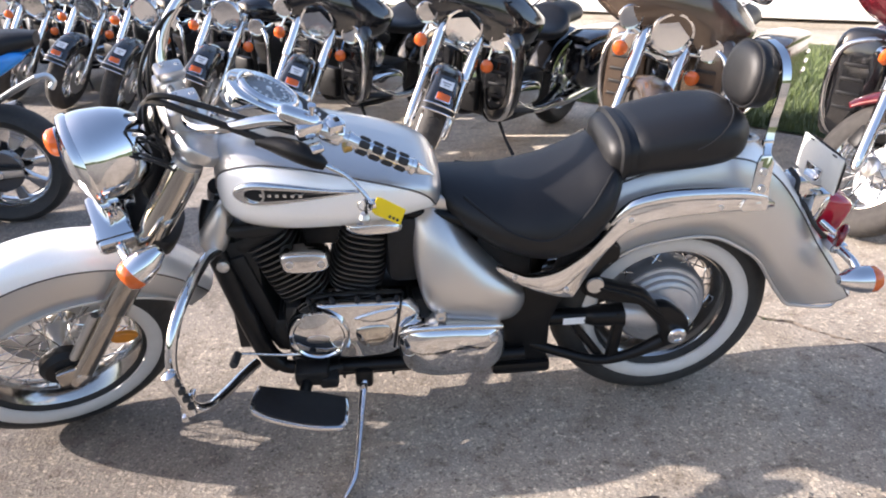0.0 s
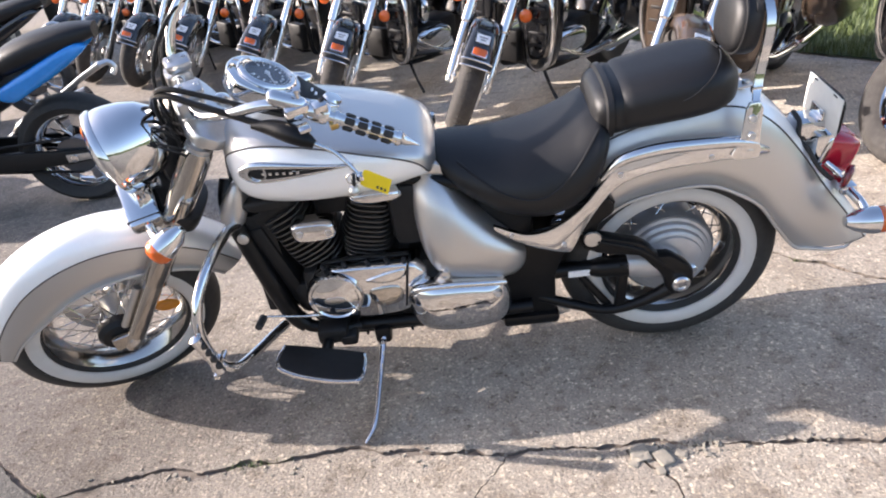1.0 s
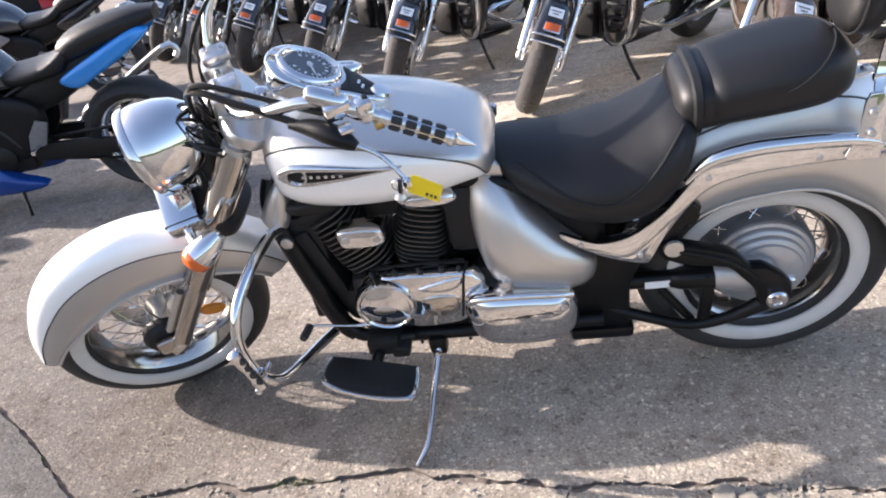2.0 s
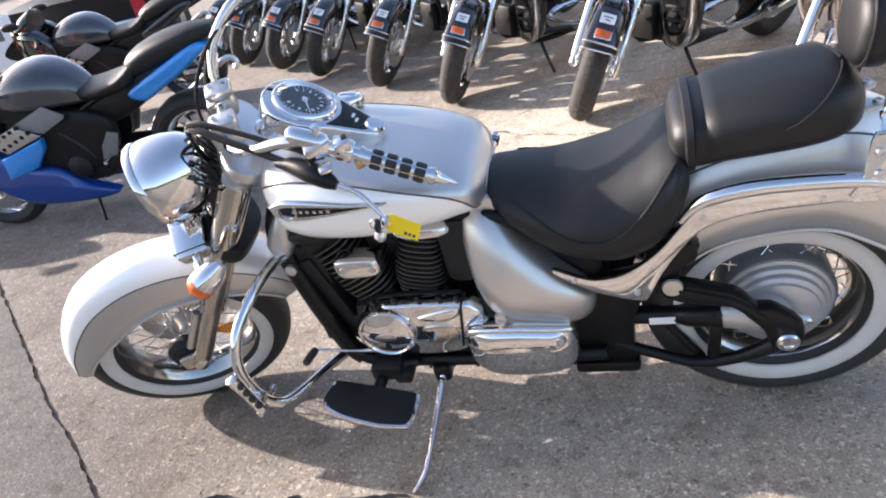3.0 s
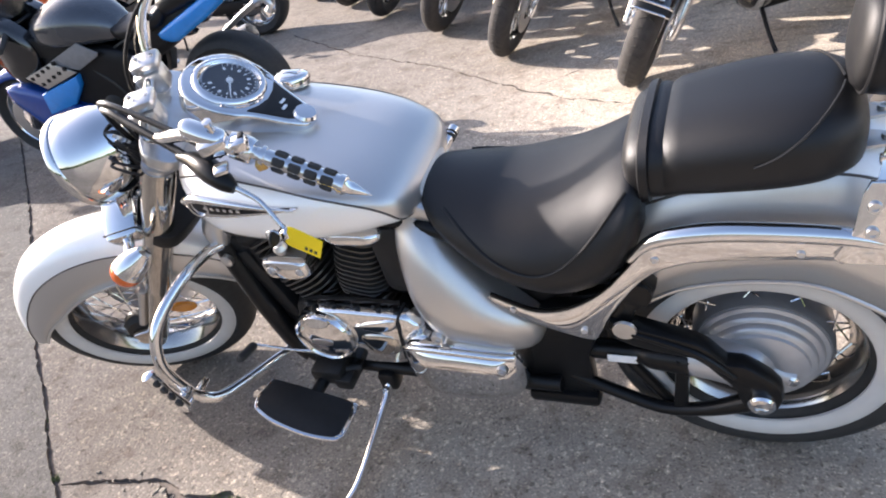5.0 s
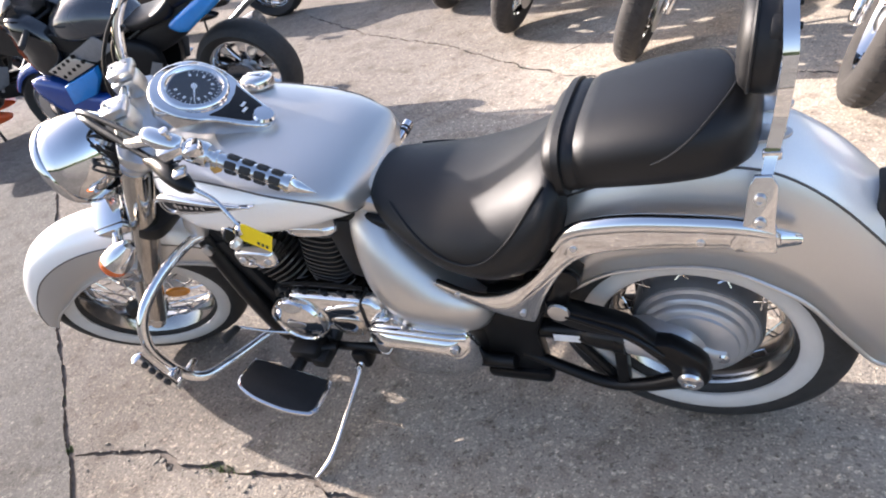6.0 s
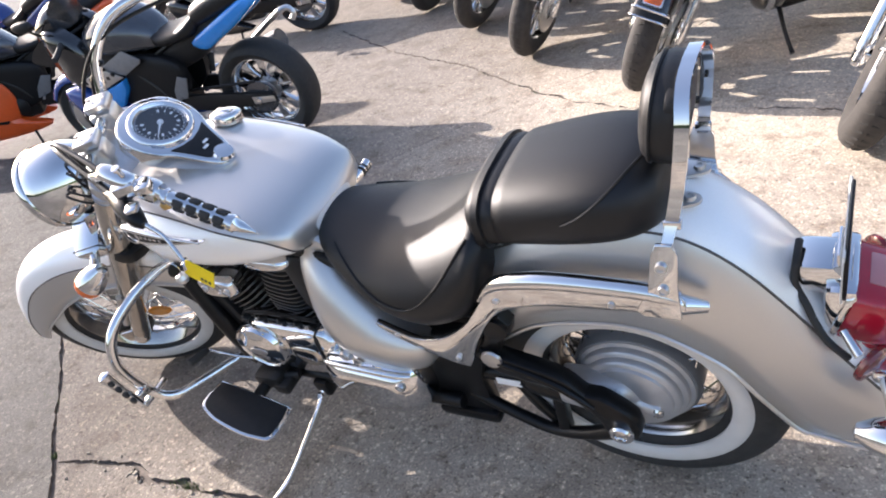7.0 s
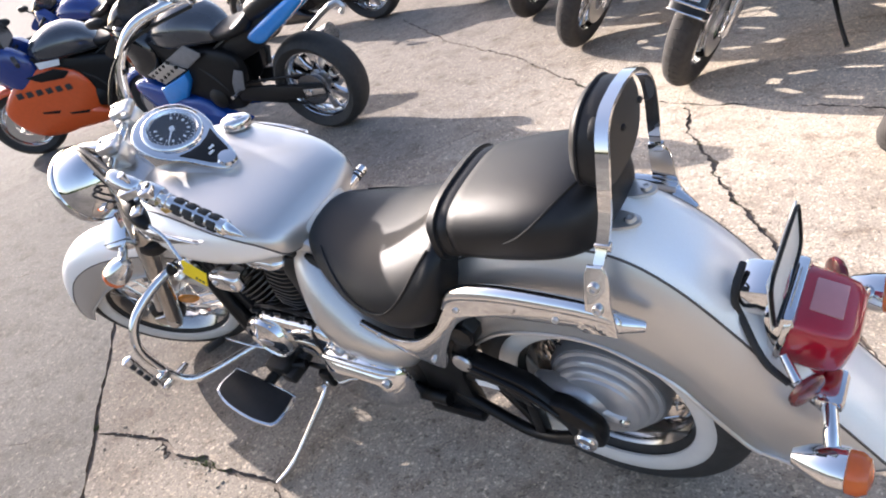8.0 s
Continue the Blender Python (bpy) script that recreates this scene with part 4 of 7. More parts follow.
    # side covers
    for s in (-1, 1):
        out = [(0.122, 0.70), (0.118, 0.62), (0.127, 0.52), (0.150, 0.437), (0.19, 0.402), (0.275, 0.386), (0.358, 0.380), (0.398, 0.402), (0.412, 0.445), (0.396, 0.484), (0.318, 0.562), (0.252, 0.640), (0.205, 0.698), (0.155, 0.728)]
        bm = pillow(out, -0.128, 0.066, 0.03, flat=0.22, steps=9, tilt=lambda u, v: 0.055 * max(0.0, (v - 0.52) / 0.2) ** 1.4)
        sc = part("side_cover", bm if s < 0 else moved(bm, MIRROR), SILVER, bike, "bulging silver side cover")
        b = bolt((0.182, -0.178, 0.440), r=0.016, h=0.012)
        part("cover_bolt", b if s < 0 else moved(b, MIRROR), ALU, sc)
    part("frame_neck_cover", pillow([(-0.41, 0.66), (-0.345, 0.75), (-0.325, 0.72), (-0.33, 0.66), (-0.355, 0.61), (-0.385, 0.60)], -0.085, 0.03, 0.03), SILVER, bike, "silver steering head cover")
    part("tank_tail_trim", slab(smooth([(0.12, 0.735), (0.17, 0.745), (0.205, 0.735), (0.21, 0.70), (0.16, 0.712), (0.10, 0.722)], 3, True), -0.10, 0.10, 0.006), SILVER, bike)


def rear_end():
    pairs = [((0.565, 0.735), (0.585, 0.500)), ((0.62, 0.770), (0.625, 0.530)), ((0.72, 0.805), (0.70, 0.574)), ((0.82, 0.828), (0.82, 0.597)), ((0.92, 0.838), (0.91, 0.592)), ((1.00, 0.822), (0.985, 0.555)), ((1.08, 0.762), (1.045, 0.510)), ((1.16, 0.668), (1.095, 0.440)), ((1.24, 0.555), (1.130, 0.393)), ((1.325, 0.447), (1.152, 0.366)), ((1.405, 0.338), (1.172, 0.352))]
    bm, seams, lips = fender(pairs, 0.126, 3.0, 0.86, ring=24)
    f = shell(part("rear_fender", bm, [SILVER, PEARL], bike, "full rear fender, pearl crown and silver sides"))
    for s in seams:
        part("pinstripe", tube(s, 0.0024, 6), STRIPE, f)
    for s in lips:
        part("fender_edge", tube(s, 0.005, 8), SILVER, f)
    part("fender_edge", tube(list(zip([1.172, 1.30, 1.395], [-0.124, -0.121, -0.02], [0.352, 0.335, 0.318])), 0.005, 8, 4), SILVER, f)
    w = wheel(bike, AXLE_R, "rear_wheel", 0.320, 0.084, 0.196, None, (0.203, 0.250), spokes=40, hub_r=0.06, hub_w=0.06, rim_mat=RIM_STEEL, spoke_r=0.118)
    tagged(w, "whitewall rear tyre on a chromed spoked wheel")
    # hub drum and final drive
    ax = (AXLE_R.x, 0, AXLE_R.z)
    part("drum", lathe([(0.05, -0.045), (0.130, -0.045), (0.138, -0.033), (0.138, 0.034), (0.132, 0.046), (0.05, 0.048)], ax, (0, -1, 0), 56), GREYP, w, "dark grey hub drum")
    steps = [(0.126, 0.03), (0.129, 0.046), (0.127, 0.05), (0.119, 0.053), (0.117, 0.064), (0.115, 0.067), (0.106, 0.07), (0.104, 0.081), (0.101, 0.084), (0.092, 0.087), (0.089, 0.093), (0.074, 0.098), (0.055, 0.102), (0.0001, 0.105)]
    fd = part("final_drive", lathe(steps, ax, (0, -1, 0), 56), DRUM, bike, "stepped alloy final drive housing")
    part("drive_neck", tube([(0.69, -0.098, 0.350), (0.73, -0.096, 0.346), (0.775, -0.090, 0.340), (0.82, -0.082, 0.332), (0.86, -0.078, 0.326)], [0.042, 0.046, 0.054, 0.052, 0.02], 24, 5), DRUM, fd)
    part("drain_boss", lathe([(0.015, 0), (0.015, 0.008), (0.010, 0.012), (0.0001, 0.012)], (0.887, -0.100, 0.301), (0, -1, 0), 14), CHROME, fd)
    part("boss_web", tube([(0.892, -0.092, 0.300), (0.86, -0.092, 0.308), (0.83, -0.095, 0.320)], [0.020, 0.024, 0.03], 12, 3), DRUM, fd)
    for s in (-1, 1):
        arms = [
            ("swing_arm", slab(smooth([(0.560, 0.515), (0.592, 0.506), (0.649, 0.487), (0.718, 0.465), (0.748, 0.440), (0.770, 0.412), (0.798, 0.411), (0.830, 0.390), (0.868, 0.349), (0.866, 0.290), (0.808, 0.270), (0.785, 0.335), (0.750, 0.380), (0.712, 0.420), (0.643, 0.432), (0.565, 0.462)], 2, True), -0.172, -0.128, 0.012)),
            ("arm_rib", tube([(0.60, -0.172, 0.488), (0.70, -0.174, 0.452), (0.745, -0.174, 0.420), (0.785, -0.174, 0.382)], [0.006, 0.008, 0.008, 0.005], 8, 4)),
            ("lower_arm", tube([(0.44, -0.105, 0.262), (0.55, -0.118, 0.222), (0.64, -0.128, 0.200), (0.73, -0.138, 0.225), (0.82, -0.142, 0.275)], [0.015, 0.015, 0.015, 0.016, 0.022], 14, 5)),
            ("arm_brace", slab([(0.660, 0.200), (0.690, 0.205), (0.700, 0.37), (0.672, 0.368)], -0.138, -0.108, 0.006)),
            ("arm_stay", tube([(0.560, -0.090, 0.320), (0.600, -0.095, 0.262), (0.650, -0.105, 0.195)], 0.012, 10, 3)),
            ("pivot_arm", tube([(0.43, -0.080, 0.330), (0.58, -0.090, 0.336), (0.62, -0.098, 0.340), (0.66, -0.105, 0.345), (0.70, -0.110, 0.348)], [0.024, 0.024, 0.030, 0.032, 0.036], 16, 4)),
            ("rear_bracket", merge(slab([(0.535, 0.48), (0.575, 0.545), (0.600, 0.620), (0.632, 0.622), (0.650, 0.595), (0.640, 0.562), (0.610, 0.535), (0.598, 0.49), (0.57, 0.46)], -0.160, -0.115, 0.010), lathe([(0.028, 0), (0.028, 0.010), (0.014, 0.012), (0.0001, 0.012)], (0.616, -0.158, 0.588), (0, -1, 0), 16))),
            ("frame_plate", slab([(0.300, 0.195), (0.325, 0.30), (0.345, 0.47), (0.53, 0.50), (0.560, 0.47), (0.515, 0.40), (0.492, 0.34), (0.492, 0.22), (0.485, 0.160), (0.42, 0.158)], -0.118, -0.075, 0.012)),
            ("frame_foot", box((0.17, 0.05, 0.040), (0.415, -0.108, 0.190), 0.014)),
        ]
        for nm, b in arms:
            part(nm, b if s < 0 else moved(b, MIRROR), BLACK, bike)
        b = lathe([(0.026, 0), (0.026, 0.012), (0.022, 0.017), (0.013, 0.018), (0.012, 0.014), (0.0001, 0.014)], (0.833, -0.170, 0.314), (0, -1, 0), 20)
        part("axle_nut", b if s < 0 else moved(b, MIRROR), CHROME, bike)
        b = lathe([(0.024, 0), (0.022, 0.006), (0.0001, 0.007)], (0.587, -0.170, 0.497), (0, -1, 0), 20)
        part("pivot_cap", b if s < 0 else moved(b, MIRROR), ALU, bike)
        if s < 0:
            part("sticker", box((0.062, 0.002, 0.022), (0.560, -0.1145, 0.337), 0.0005, m=None), LABEL_WHITE, bike, "small white warning sticker")
        b = box((0.012, 0.02, 0.02), (0.60, -0.150, 0.60), 0.004)
        part("bolt", b if s < 0 else moved(b, MIRROR), CHROME, bike)
        # chromed side rail and fender strut
        rail = smooth([(0.330, 0.575), (0.372, 0.553), (0.42, 0.536), (0.485, 0.548), (0.554, 0.598), (0.605, 0.662), (0.645, 0.712), (0.70, 0.733), (0.80, 0.740), (0.90, 0.740), (0.990, 0.735), (0.994, 0.700), (0.90, 0.697), (0.773, 0.690), (0.69, 0.674), (0.632, 0.636), (0.570, 0.545), (0.536, 0.474), (0.520, 0.464), (0.478, 0.474), (0.414, 0.500), (0.352, 0.540), (0.328, 0.562)], 3, True)
        b = slab(rail, -0.176, -0.160, 0.005)
        rl = part("fender_strut", b if s < 0 else moved(b, MIRROR), CHROME, bike, "chromed fender strut and side rail")
        b = tube([(0.612, -0.162, 0.675), (0.655, -0.164, 0.722), (0.72, -0.165, 0.741), (0.80, -0.165, 0.747), (0.93, -0.165, 0.742), (0.992, -0.166, 0.730)], [0.008, 0.014, 0.017, 0.017, 0.016, 0.014], 16, 4)
        part("strut_trim", b if s < 0 else moved(b, MIRROR), CHROME, rl)
        b = tube([(0.955, -0.164, 0.716), (0.980, -0.162, 0.714), (1.005, -0.155, 0.706), (1.028, -0.146, 0.696)], [0.017, 0.020, 0.015, 0.010], 16, 4)
        part("strut_end", b if s < 0 else moved(b, MIRROR), CHROME, rl)
        for p in ((0.373, 0.541), (0.510, 0.492), (0.656, 0.690), (0.880, 0.712)):
            b = bolt((p[0], -0.176, p[1]), r=0.007, h=0.004)
            part("bolt", b if s < 0 else moved(b, MIRROR), ALU, rl)
        # backrest upright
        up = [(0.925, 0.712), (0.946, 0.752), (0.956, 0.820), (0.964, 0.838), (0.990, 0.838), (0.998, 0.820), (0.994, 0.760), (0.996, 0.700), (0.935, 0.700)]
        b = slab(up, -0.184, -0.177, 0.002)
        for v in b.verts:
            v.co.y += 0.22 * max(0.0, v.co.z - 0.715)
        u = part("upright_plate", b if s < 0 else moved(b, MIRROR), CHROME, bike, "chrome backrest bracket plate")
        for z in (0.800, 0.758):
            b = bolt((0.972, -0.184 + 0.22 * (z - 0.715), z), (0, -0.97, 0.21), 0.010, 0.008)
            part("bolt", b if s < 0 else moved(b, MIRROR), ALU, u)
    # flat strap bent to an upturned U, its pad in front and a plate behind the pad
    half = smooth([(0.980, -0.153, 0.828), (0.988, -0.130, 0.862), (0.998, -0.114, 0.910), (1.006, -0.108, 0.960), (1.012, -0.098, 1.008), (1.012, -0.078, 1.042), (1.011, -0.048, 1.060), (1.011, 0.0, 1.066)], 4)
    path = half + [(x, -y, z) for x, y, z in reversed(half[:-1])]
    rows = []
    for k, (x, y, z) in enumerate(path):
        (_, y0, z0), (_, y1, z1) = path[max(k - 1, 0)], path[min(k + 1, len(path) - 1)]
        nrm = V((0, z0 - z1, y1 - y0)).normalized() * 0.003
        w = 0.0105 if z > 0.86 else 0.009
        rows.append([(x - w, y + nrm.y, z + nrm.z), (x + w, y + nrm.y, z + nrm.z), (x + w, y - nrm.y, z - nrm.z), (x - w, y - nrm.y, z - nrm.z)])
    strap = part("backrest_strap", grid(rows), CHROME, bike, "flat chrome strap bent round the backrest")
    for s in (-1, 1):
        part("strap_joint", box((0.028, 0.013, 0.016), (0.988, 0.128 * s, 0.858), 0.003), CHROME, strap)
    tilt = Matrix.Translation((0.998, 0, 0.985)) @ Matrix.Rotation(radians(8), 4, "Y")
    padout = [(y * (1.0 + 0.10 * (-z / 0.09)) if z < 0 else y * (1.0 - 0.08 * z / 0.09), z) for y, z in ellipse(0.089, 0.078, 44, 2.4)]
    rows = []
    for t, k in ((0.0, 0.96), (-0.008, 1.0), (-0.030, 1.0), (-0.044, 0.96), (-0.054, 0.86), (-0.060, 0.66), (-0.063, 0.3), (-0.0632, 0.02)):
        rows.append([(t, y * k, z * k) for y, z in padout])
    pad = part("backrest_pad", moved(grid(rows), tilt), VINYL, bike, "black vinyl backrest pad")
    part("piping", moved(tube([(-0.040, y * 0.985, z * 0.985) for y, z in padout + padout[:1]], 0.0035, 6), tilt), PIPING, pad)
    part("backrest_plate", moved(slab([(y, z + 0.025) for y, z in ellipse(0.080, 0.044, 32, 3.2)], -0.020, -0.002, 0.003, "xz"), tilt @ Matrix.Rotation(radians(90), 4, "Z") @ Matrix.Diagonal((1, -1, 1, 1))), PLASTIC, pad)
    for y in (-0.035, 0.035):
        part("bolt", moved(bolt((0.020, y, 0.035), (1, 0, 0), 0.006, 0.003), tilt), CAST, pad)
    for y in (-0.040, 0.040):
        part("mount_tab", merge(slab(smooth([(0.95, y - 0.022), (1.000, y - 0.016), (1.014, y), (1.000, y + 0.016), (0.95, y + 0.022)], 3, True), 0.829, 0.835, 0.001, "xy"), bolt((0.996, y, 0.835), (0, 0, 1), 0.010, 0.007)), SILVER, bike, "small grey mounting tab")
    # tail lamp group
    part("tail_bracket", merge(box((0.075, 0.082, 0.062), (1.182, -0.012, 0.676), 0.012, 2, None), box((0.050, 0.15, 0.11), (1.214, 0, 0.622), 0.012, 2, None)), CHROME, bike, "chromed tail lamp bracket")
    part("bracket_seal", tube([(1.149, 0.0, 0.716), (1.148, -0.044, 0.710), (1.146, -0.056, 0.682), (1.152, -0.060, 0.660), (1.166, -0.078, 0.646), (1.180, -0.092, 0.620), (1.200, -0.104, 0.590), (1.230, -0.110, 0.562)], 0.0065, 10, 4), RUBBER, bike)
    tm = Matrix.Translation((1.262, -0.002, 0.602)) @ Matrix.Rotation(radians(17), 4, "Y")
    rows = []
    for t, k in ((-0.045, 0.97), (-0.040, 1.0), (0.012, 0.98), (0.035, 0.92), (0.048, 0.78), (0.054, 0.5), (0.056, 0.02)):
        rows.append([(t, y * k, z * k) for y, z in ellipse(0.076, 0.059, 44, 4.6)])
    tl = part("tail_lamp", moved(grid(rows), tm), RED, bike, "big red rounded tail lamp lens")
    part("lamp_base", moved(slab(ellipse(0.080, 0.063, 44, 4.6), -0.012, 0.0, 0.003), tm @ Matrix.Translation((-0.045, 0, 0)) @ Matrix.Rotation(radians(-90), 4, "Z")), CHROME, tl)
    part("plate_window", moved(box((0.05, 0.072, 0.006), (-0.004, 0, 0.057), 0.003), tm), mat("pale_pink_lens", (0.55, 0.22, 0.22), 0.12, 0.0, 0.6), tl, "pale lens window lighting the plate")
    part("lower_lens", moved(box((0.055, 0.105, 0.040), (0.0, 0, -0.075), 0.012), tm), RED, tl, "lower red strip of the tail lamp")
    for s in (-1, 1):
        rf = part("rear_reflector", lathe([(0.024, -0.012), (0.032, -0.008), (0.034, -0.001), (0.031, 0.004), (0.022, 0.007), (0.0001, 0.008)], (1.262, 0.128 * s, 0.575), (0.75, 0.5 * s, -0.2), 28), REFLECT, bike, "round dark red rear reflector")
        part("reflector_stay", tube([(1.22, 0.085 * s, 0.60), (1.245, 0.118 * s, 0.58)], 0.008, 10), CHROME, rf)
        stem = merge(box((0.045, 0.075, 0.030), (1.285, 0.075 * s, 0.518), 0.010), tube([(1.285, 0.10 * s, 0.518), (1.296, 0.150 * s, 0.508), (1.302, 0.175 * s, 0.492), (1.304, 0.186 * s, 0.485)], 0.013, 12, 4))
        part("signal_stem", stem, CHROME, bike)
        c, d = (1.312, 0.190 * s, 0.474), V((1, 0.03 * s, -0.03))
        sg = part("turn_signal", lathe([(0.0001, -0.072), (0.014, -0.067), (0.028, -0.042), (0.037, -0.008), (0.038, 0.012), (0.035, 0.014)], c, d, 28), CHROME, bike, "chrome bullet rear turn signal")
        part("lens", lathe([(0.0355, 0.010), (0.036, 0.030), (0.028, 0.043), (0.012, 0.048), (0.0001, 0.049)], c, d, 28), AMBER, sg, "amber lens")
    pm = Matrix.Translation((1.216, -0.014, 0.738)) @ Matrix.Rotation(radians(1), 4, "Y")
    pl = part("number_plate", moved(merge(box((0.004, 0.190, 0.100), (0, 0, 0), 0.0015)), pm), PLATE, bike, "pale blank plate on a chrome holder")
    part("plate_frame", moved(tube([(0.004, y, z) for y, z in ellipse(0.096, 0.051, 32, 6.0) + ellipse(0.096, 0.051, 32, 6.0)[:1]], 0.0035, 6), pm), BLACK, pl)
    part("plate_holder", box((0.008, 0.07, 0.05), (1.209, -0.01, 0.705), 0.003), CHROME, bike)
    for y in (-0.055, 0.055):
        part("plate_slot", moved(box((0.006, 0.022, 0.006), (0, y, 0.045), 0.002), pm), INK, pl)


def engine():
    crank = V((-0.110, 0, 0.350))
    for lean, dx, nm in ((13, 0.045, "rear_cylinder"), (-26, 0.0, "front_cylinder")):
        m = Matrix.Translation(crank + V((dx, 0, 0))) @ Matrix.Rotation(radians(lean), 4, "Y")
        cyl = part(nm, moved(merge(lathe([(0.062, 0.10), (0.062, 0.30)], (0, 0, 0), (0, 0, 1), 28), box((0.15, 0.19, 0.045), (0, 0, 0.335), 0.016)), m), CAST, bike, "black finned engine cylinder")
        for k in range(13):
            z = 0.125 + 0.0158 * k
            gx, gy = 0.072 + 0.004 * math.sin(k * 0.5), 0.106 + 0.010 * math.sin(math.pi * k / 12)
            fin = slab(ellipse(gx, gy, 32, 3.2), z - 0.0022, z + 0.0022, 0.0, "xy")
            part("fin", moved(fin, m), FIN, cyl)
    bg = part("engine_badge", pillow([(-0.204, 0.640), (-0.150, 0.645), (-0.100, 0.640), (-0.088, 0.620), (-0.092, 0.594), (-0.140, 0.586), (-0.198, 0.590), (-0.208, 0.612)], -0.150, 0.022, 0.03, flat=0.78), CHROME, bike, "chromed cover with two screws between the cylinders")
    for x, z in ((-0.184, 0.616), (-0.108, 0.613)):
        part("bolt", bolt((x, -0.169, z), r=0.010, h=0.006), ALU, bg)
    part("crankcase", merge(box((0.42, 0.26, 0.20), (-0.02, 0, 0.36), 0.03), box((0.30, 0.22, 0.12), (0.20, 0, 0.40), 0.03), box((0.14, 0.22, 0.12), (-0.20, 0, 0.345), 0.03)), CAST, bike, "black engine crankcase")
    sump = part("oil_sump", merge(box((0.40, 0.20, 0.11), (-0.02, 0.01, 0.222), 0.02), box((0.16, 0.15, 0.09), (-0.16, 0.03, 0.200), 0.02)), CAST, bike, "black ribbed oil sump under the engine")
    for k in range(5):
        part("sump_rib", box((0.008, 0.19, 0.02), (-0.16 + 0.07 * k, 0.01, 0.170), 0.002), CAST, sump)
    part("drain_plug", bolt((0.10, -0.091, 0.215), (0, -1, 0), 0.010, 0.008), ALU, sump)
    rm = Matrix.Translation((-0.285, 0, 0.455)) @ Matrix.Rotation(radians(-16), 4, "Y")
    rad = part("radiator", moved(box((0.045, 0.20, 0.30), (0, 0, 0), 0.008), rm), CAST, bike, "black finned radiator between the frame tubes")
    for k in range(12):
        part("radiator_fin", moved(box((0.006, 0.18, 0.004), (-0.025, 0, -0.13 + 0.0236 * k), 0.001), rm), BLACK, rad)
    part("intake_box", box((0.14, 0.16, 0.12), (-0.09, 0.02, 0.655), 0.02), PLASTIC, bike)
    part("rear_inner_fender", box((0.16, 0.18, 0.24), (0.36, 0, 0.50), 0.03), PLASTIC, bike)
    part("tool_plate", box((0.10, 0.24, 0.20), (0.10, 0, 0.60), 0.03), PLASTIC, bike)
    # chromed left covers
    top = [(-0.150, 0.470), (-0.10, 0.480), (0.0, 0.478), (0.088, 0.474), (0.118, 0.455), (0.135, 0.425), (0.105, 0.360), (0.070, 0.305), (0.0, 0.290), (-0.08, 0.292), (-0.15, 0.32), (-0.165, 0.40)]
    cv = part("primary_cover", pillow(top, -0.118, 0.040, 0.03, flat=0.86, steps=7), CHROME, bike, "long chromed engine side cover")
    for x, z in ((-0.155, 0.487), (-0.095, 0.489), (-0.03, 0.488), (0.025, 0.487), (0.072, 0.483)):
        part("cover_screw", lathe([(0.0075, -0.012), (0.0075, 0.010), (0.004, 0.015), (0.0001, 0.015)], (x, -0.142, z - 0.006), (0, -0.6, 0.6), 14), CAST, cv)
    part("cover_rib", tube([(0.088, -0.120, 0.478), (0.080, -0.157, 0.462), (0.070, -0.160, 0.40), (0.058, -0.156, 0.325)], 0.004, 8, 4), PLASTIC, cv)
    part("flow_panel", pillow([(-0.045, 0.432), (0.062, 0.462), (0.068, 0.432), (0.015, 0.414)], -0.155, 0.010, 0.01, flat=0.6), CHROME, cv)
    part("flow_panel", pillow([(-0.040, 0.395), (0.045, 0.402), (0.050, 0.345), (-0.02, 0.335)], -0.155, 0.009, 0.01, flat=0.55), STAINLESS, cv)
    part("case_joint", tube([(-0.16, -0.128, 0.486), (-0.05, -0.130, 0.494), (0.085, -0.130, 0.488)], 0.006, 8, 3), BLACK, cv)
    rc = part("round_cover", lathe([(0.082, -0.02), (0.082, 0.028), (0.080, 0.044), (0.075, 0.054), (0.068, 0.056), (0.064, 0.052), (0.056, 0.054), (0.038, 0.060), (0.0001, 0.063)], (-0.136, -0.122, 0.390), (0, -1, 0), 48), CHROME, bike, "round chromed alternator cover")
    part("cover_badge", moved(lathe([(0.020, 0), (0.020, 0.004), (0.0001, 0.006)], (0, 0, 0), (0, -1, 0), 24), Matrix.Translation((-0.136, -0.181, 0.390)) @ Matrix.Diagonal((1.5, 1, 0.6, 1))), ALU, rc)
    low = [(0.066, 0.325), (0.078, 0.385), (0.12, 0.412), (0.23, 0.414), (0.325, 0.402), (0.350, 0.382), (0.362, 0.335), (0.350, 0.268), (0.30, 0.234), (0.18, 0.226), (0.095, 0.250)]
    lc = part("gearbox_cover", pillow(low, -0.150, 0.058, 0.04, flat=0.50, steps=8), CHROME, bike, "chromed bulging gearbox cover")
    part("cover_bolt", bolt((0.320, -0.196, 0.370), r=0.013, h=0.010), ALU, lc)
    part("cover_bead", tube([(0.080, -0.172, 0.380), (0.115, -0.186, 0.402), (0.22, -0.194, 0.409), (0.31, -0.190, 0.400), (0.343, -0.178, 0.388)], 0.009, 10, 4), CHROME, lc)
    # frame
    for s in (-1, 1):
        runs = [
            ("down_tube", [(-0.368, -0.040, 0.735), (-0.380, -0.076, 0.655), (-0.335, -0.105, 0.47), (-0.290, -0.115, 0.31), (-0.255, -0.118, 0.262)], 0.027),
            ("lower_rail", [(-0.255, -0.118, 0.262), (-0.20, -0.120, 0.245), (0.10, -0.125, 0.240), (0.42, -0.130, 0.250)], 0.019),
            ("seat_rail", [(-0.36, -0.05, 0.74), (-0.1, -0.07, 0.71), (0.2, -0.10, 0.69), (0.45, -0.13, 0.60), (0.62, -0.13, 0.62)], 0.017),
        ]
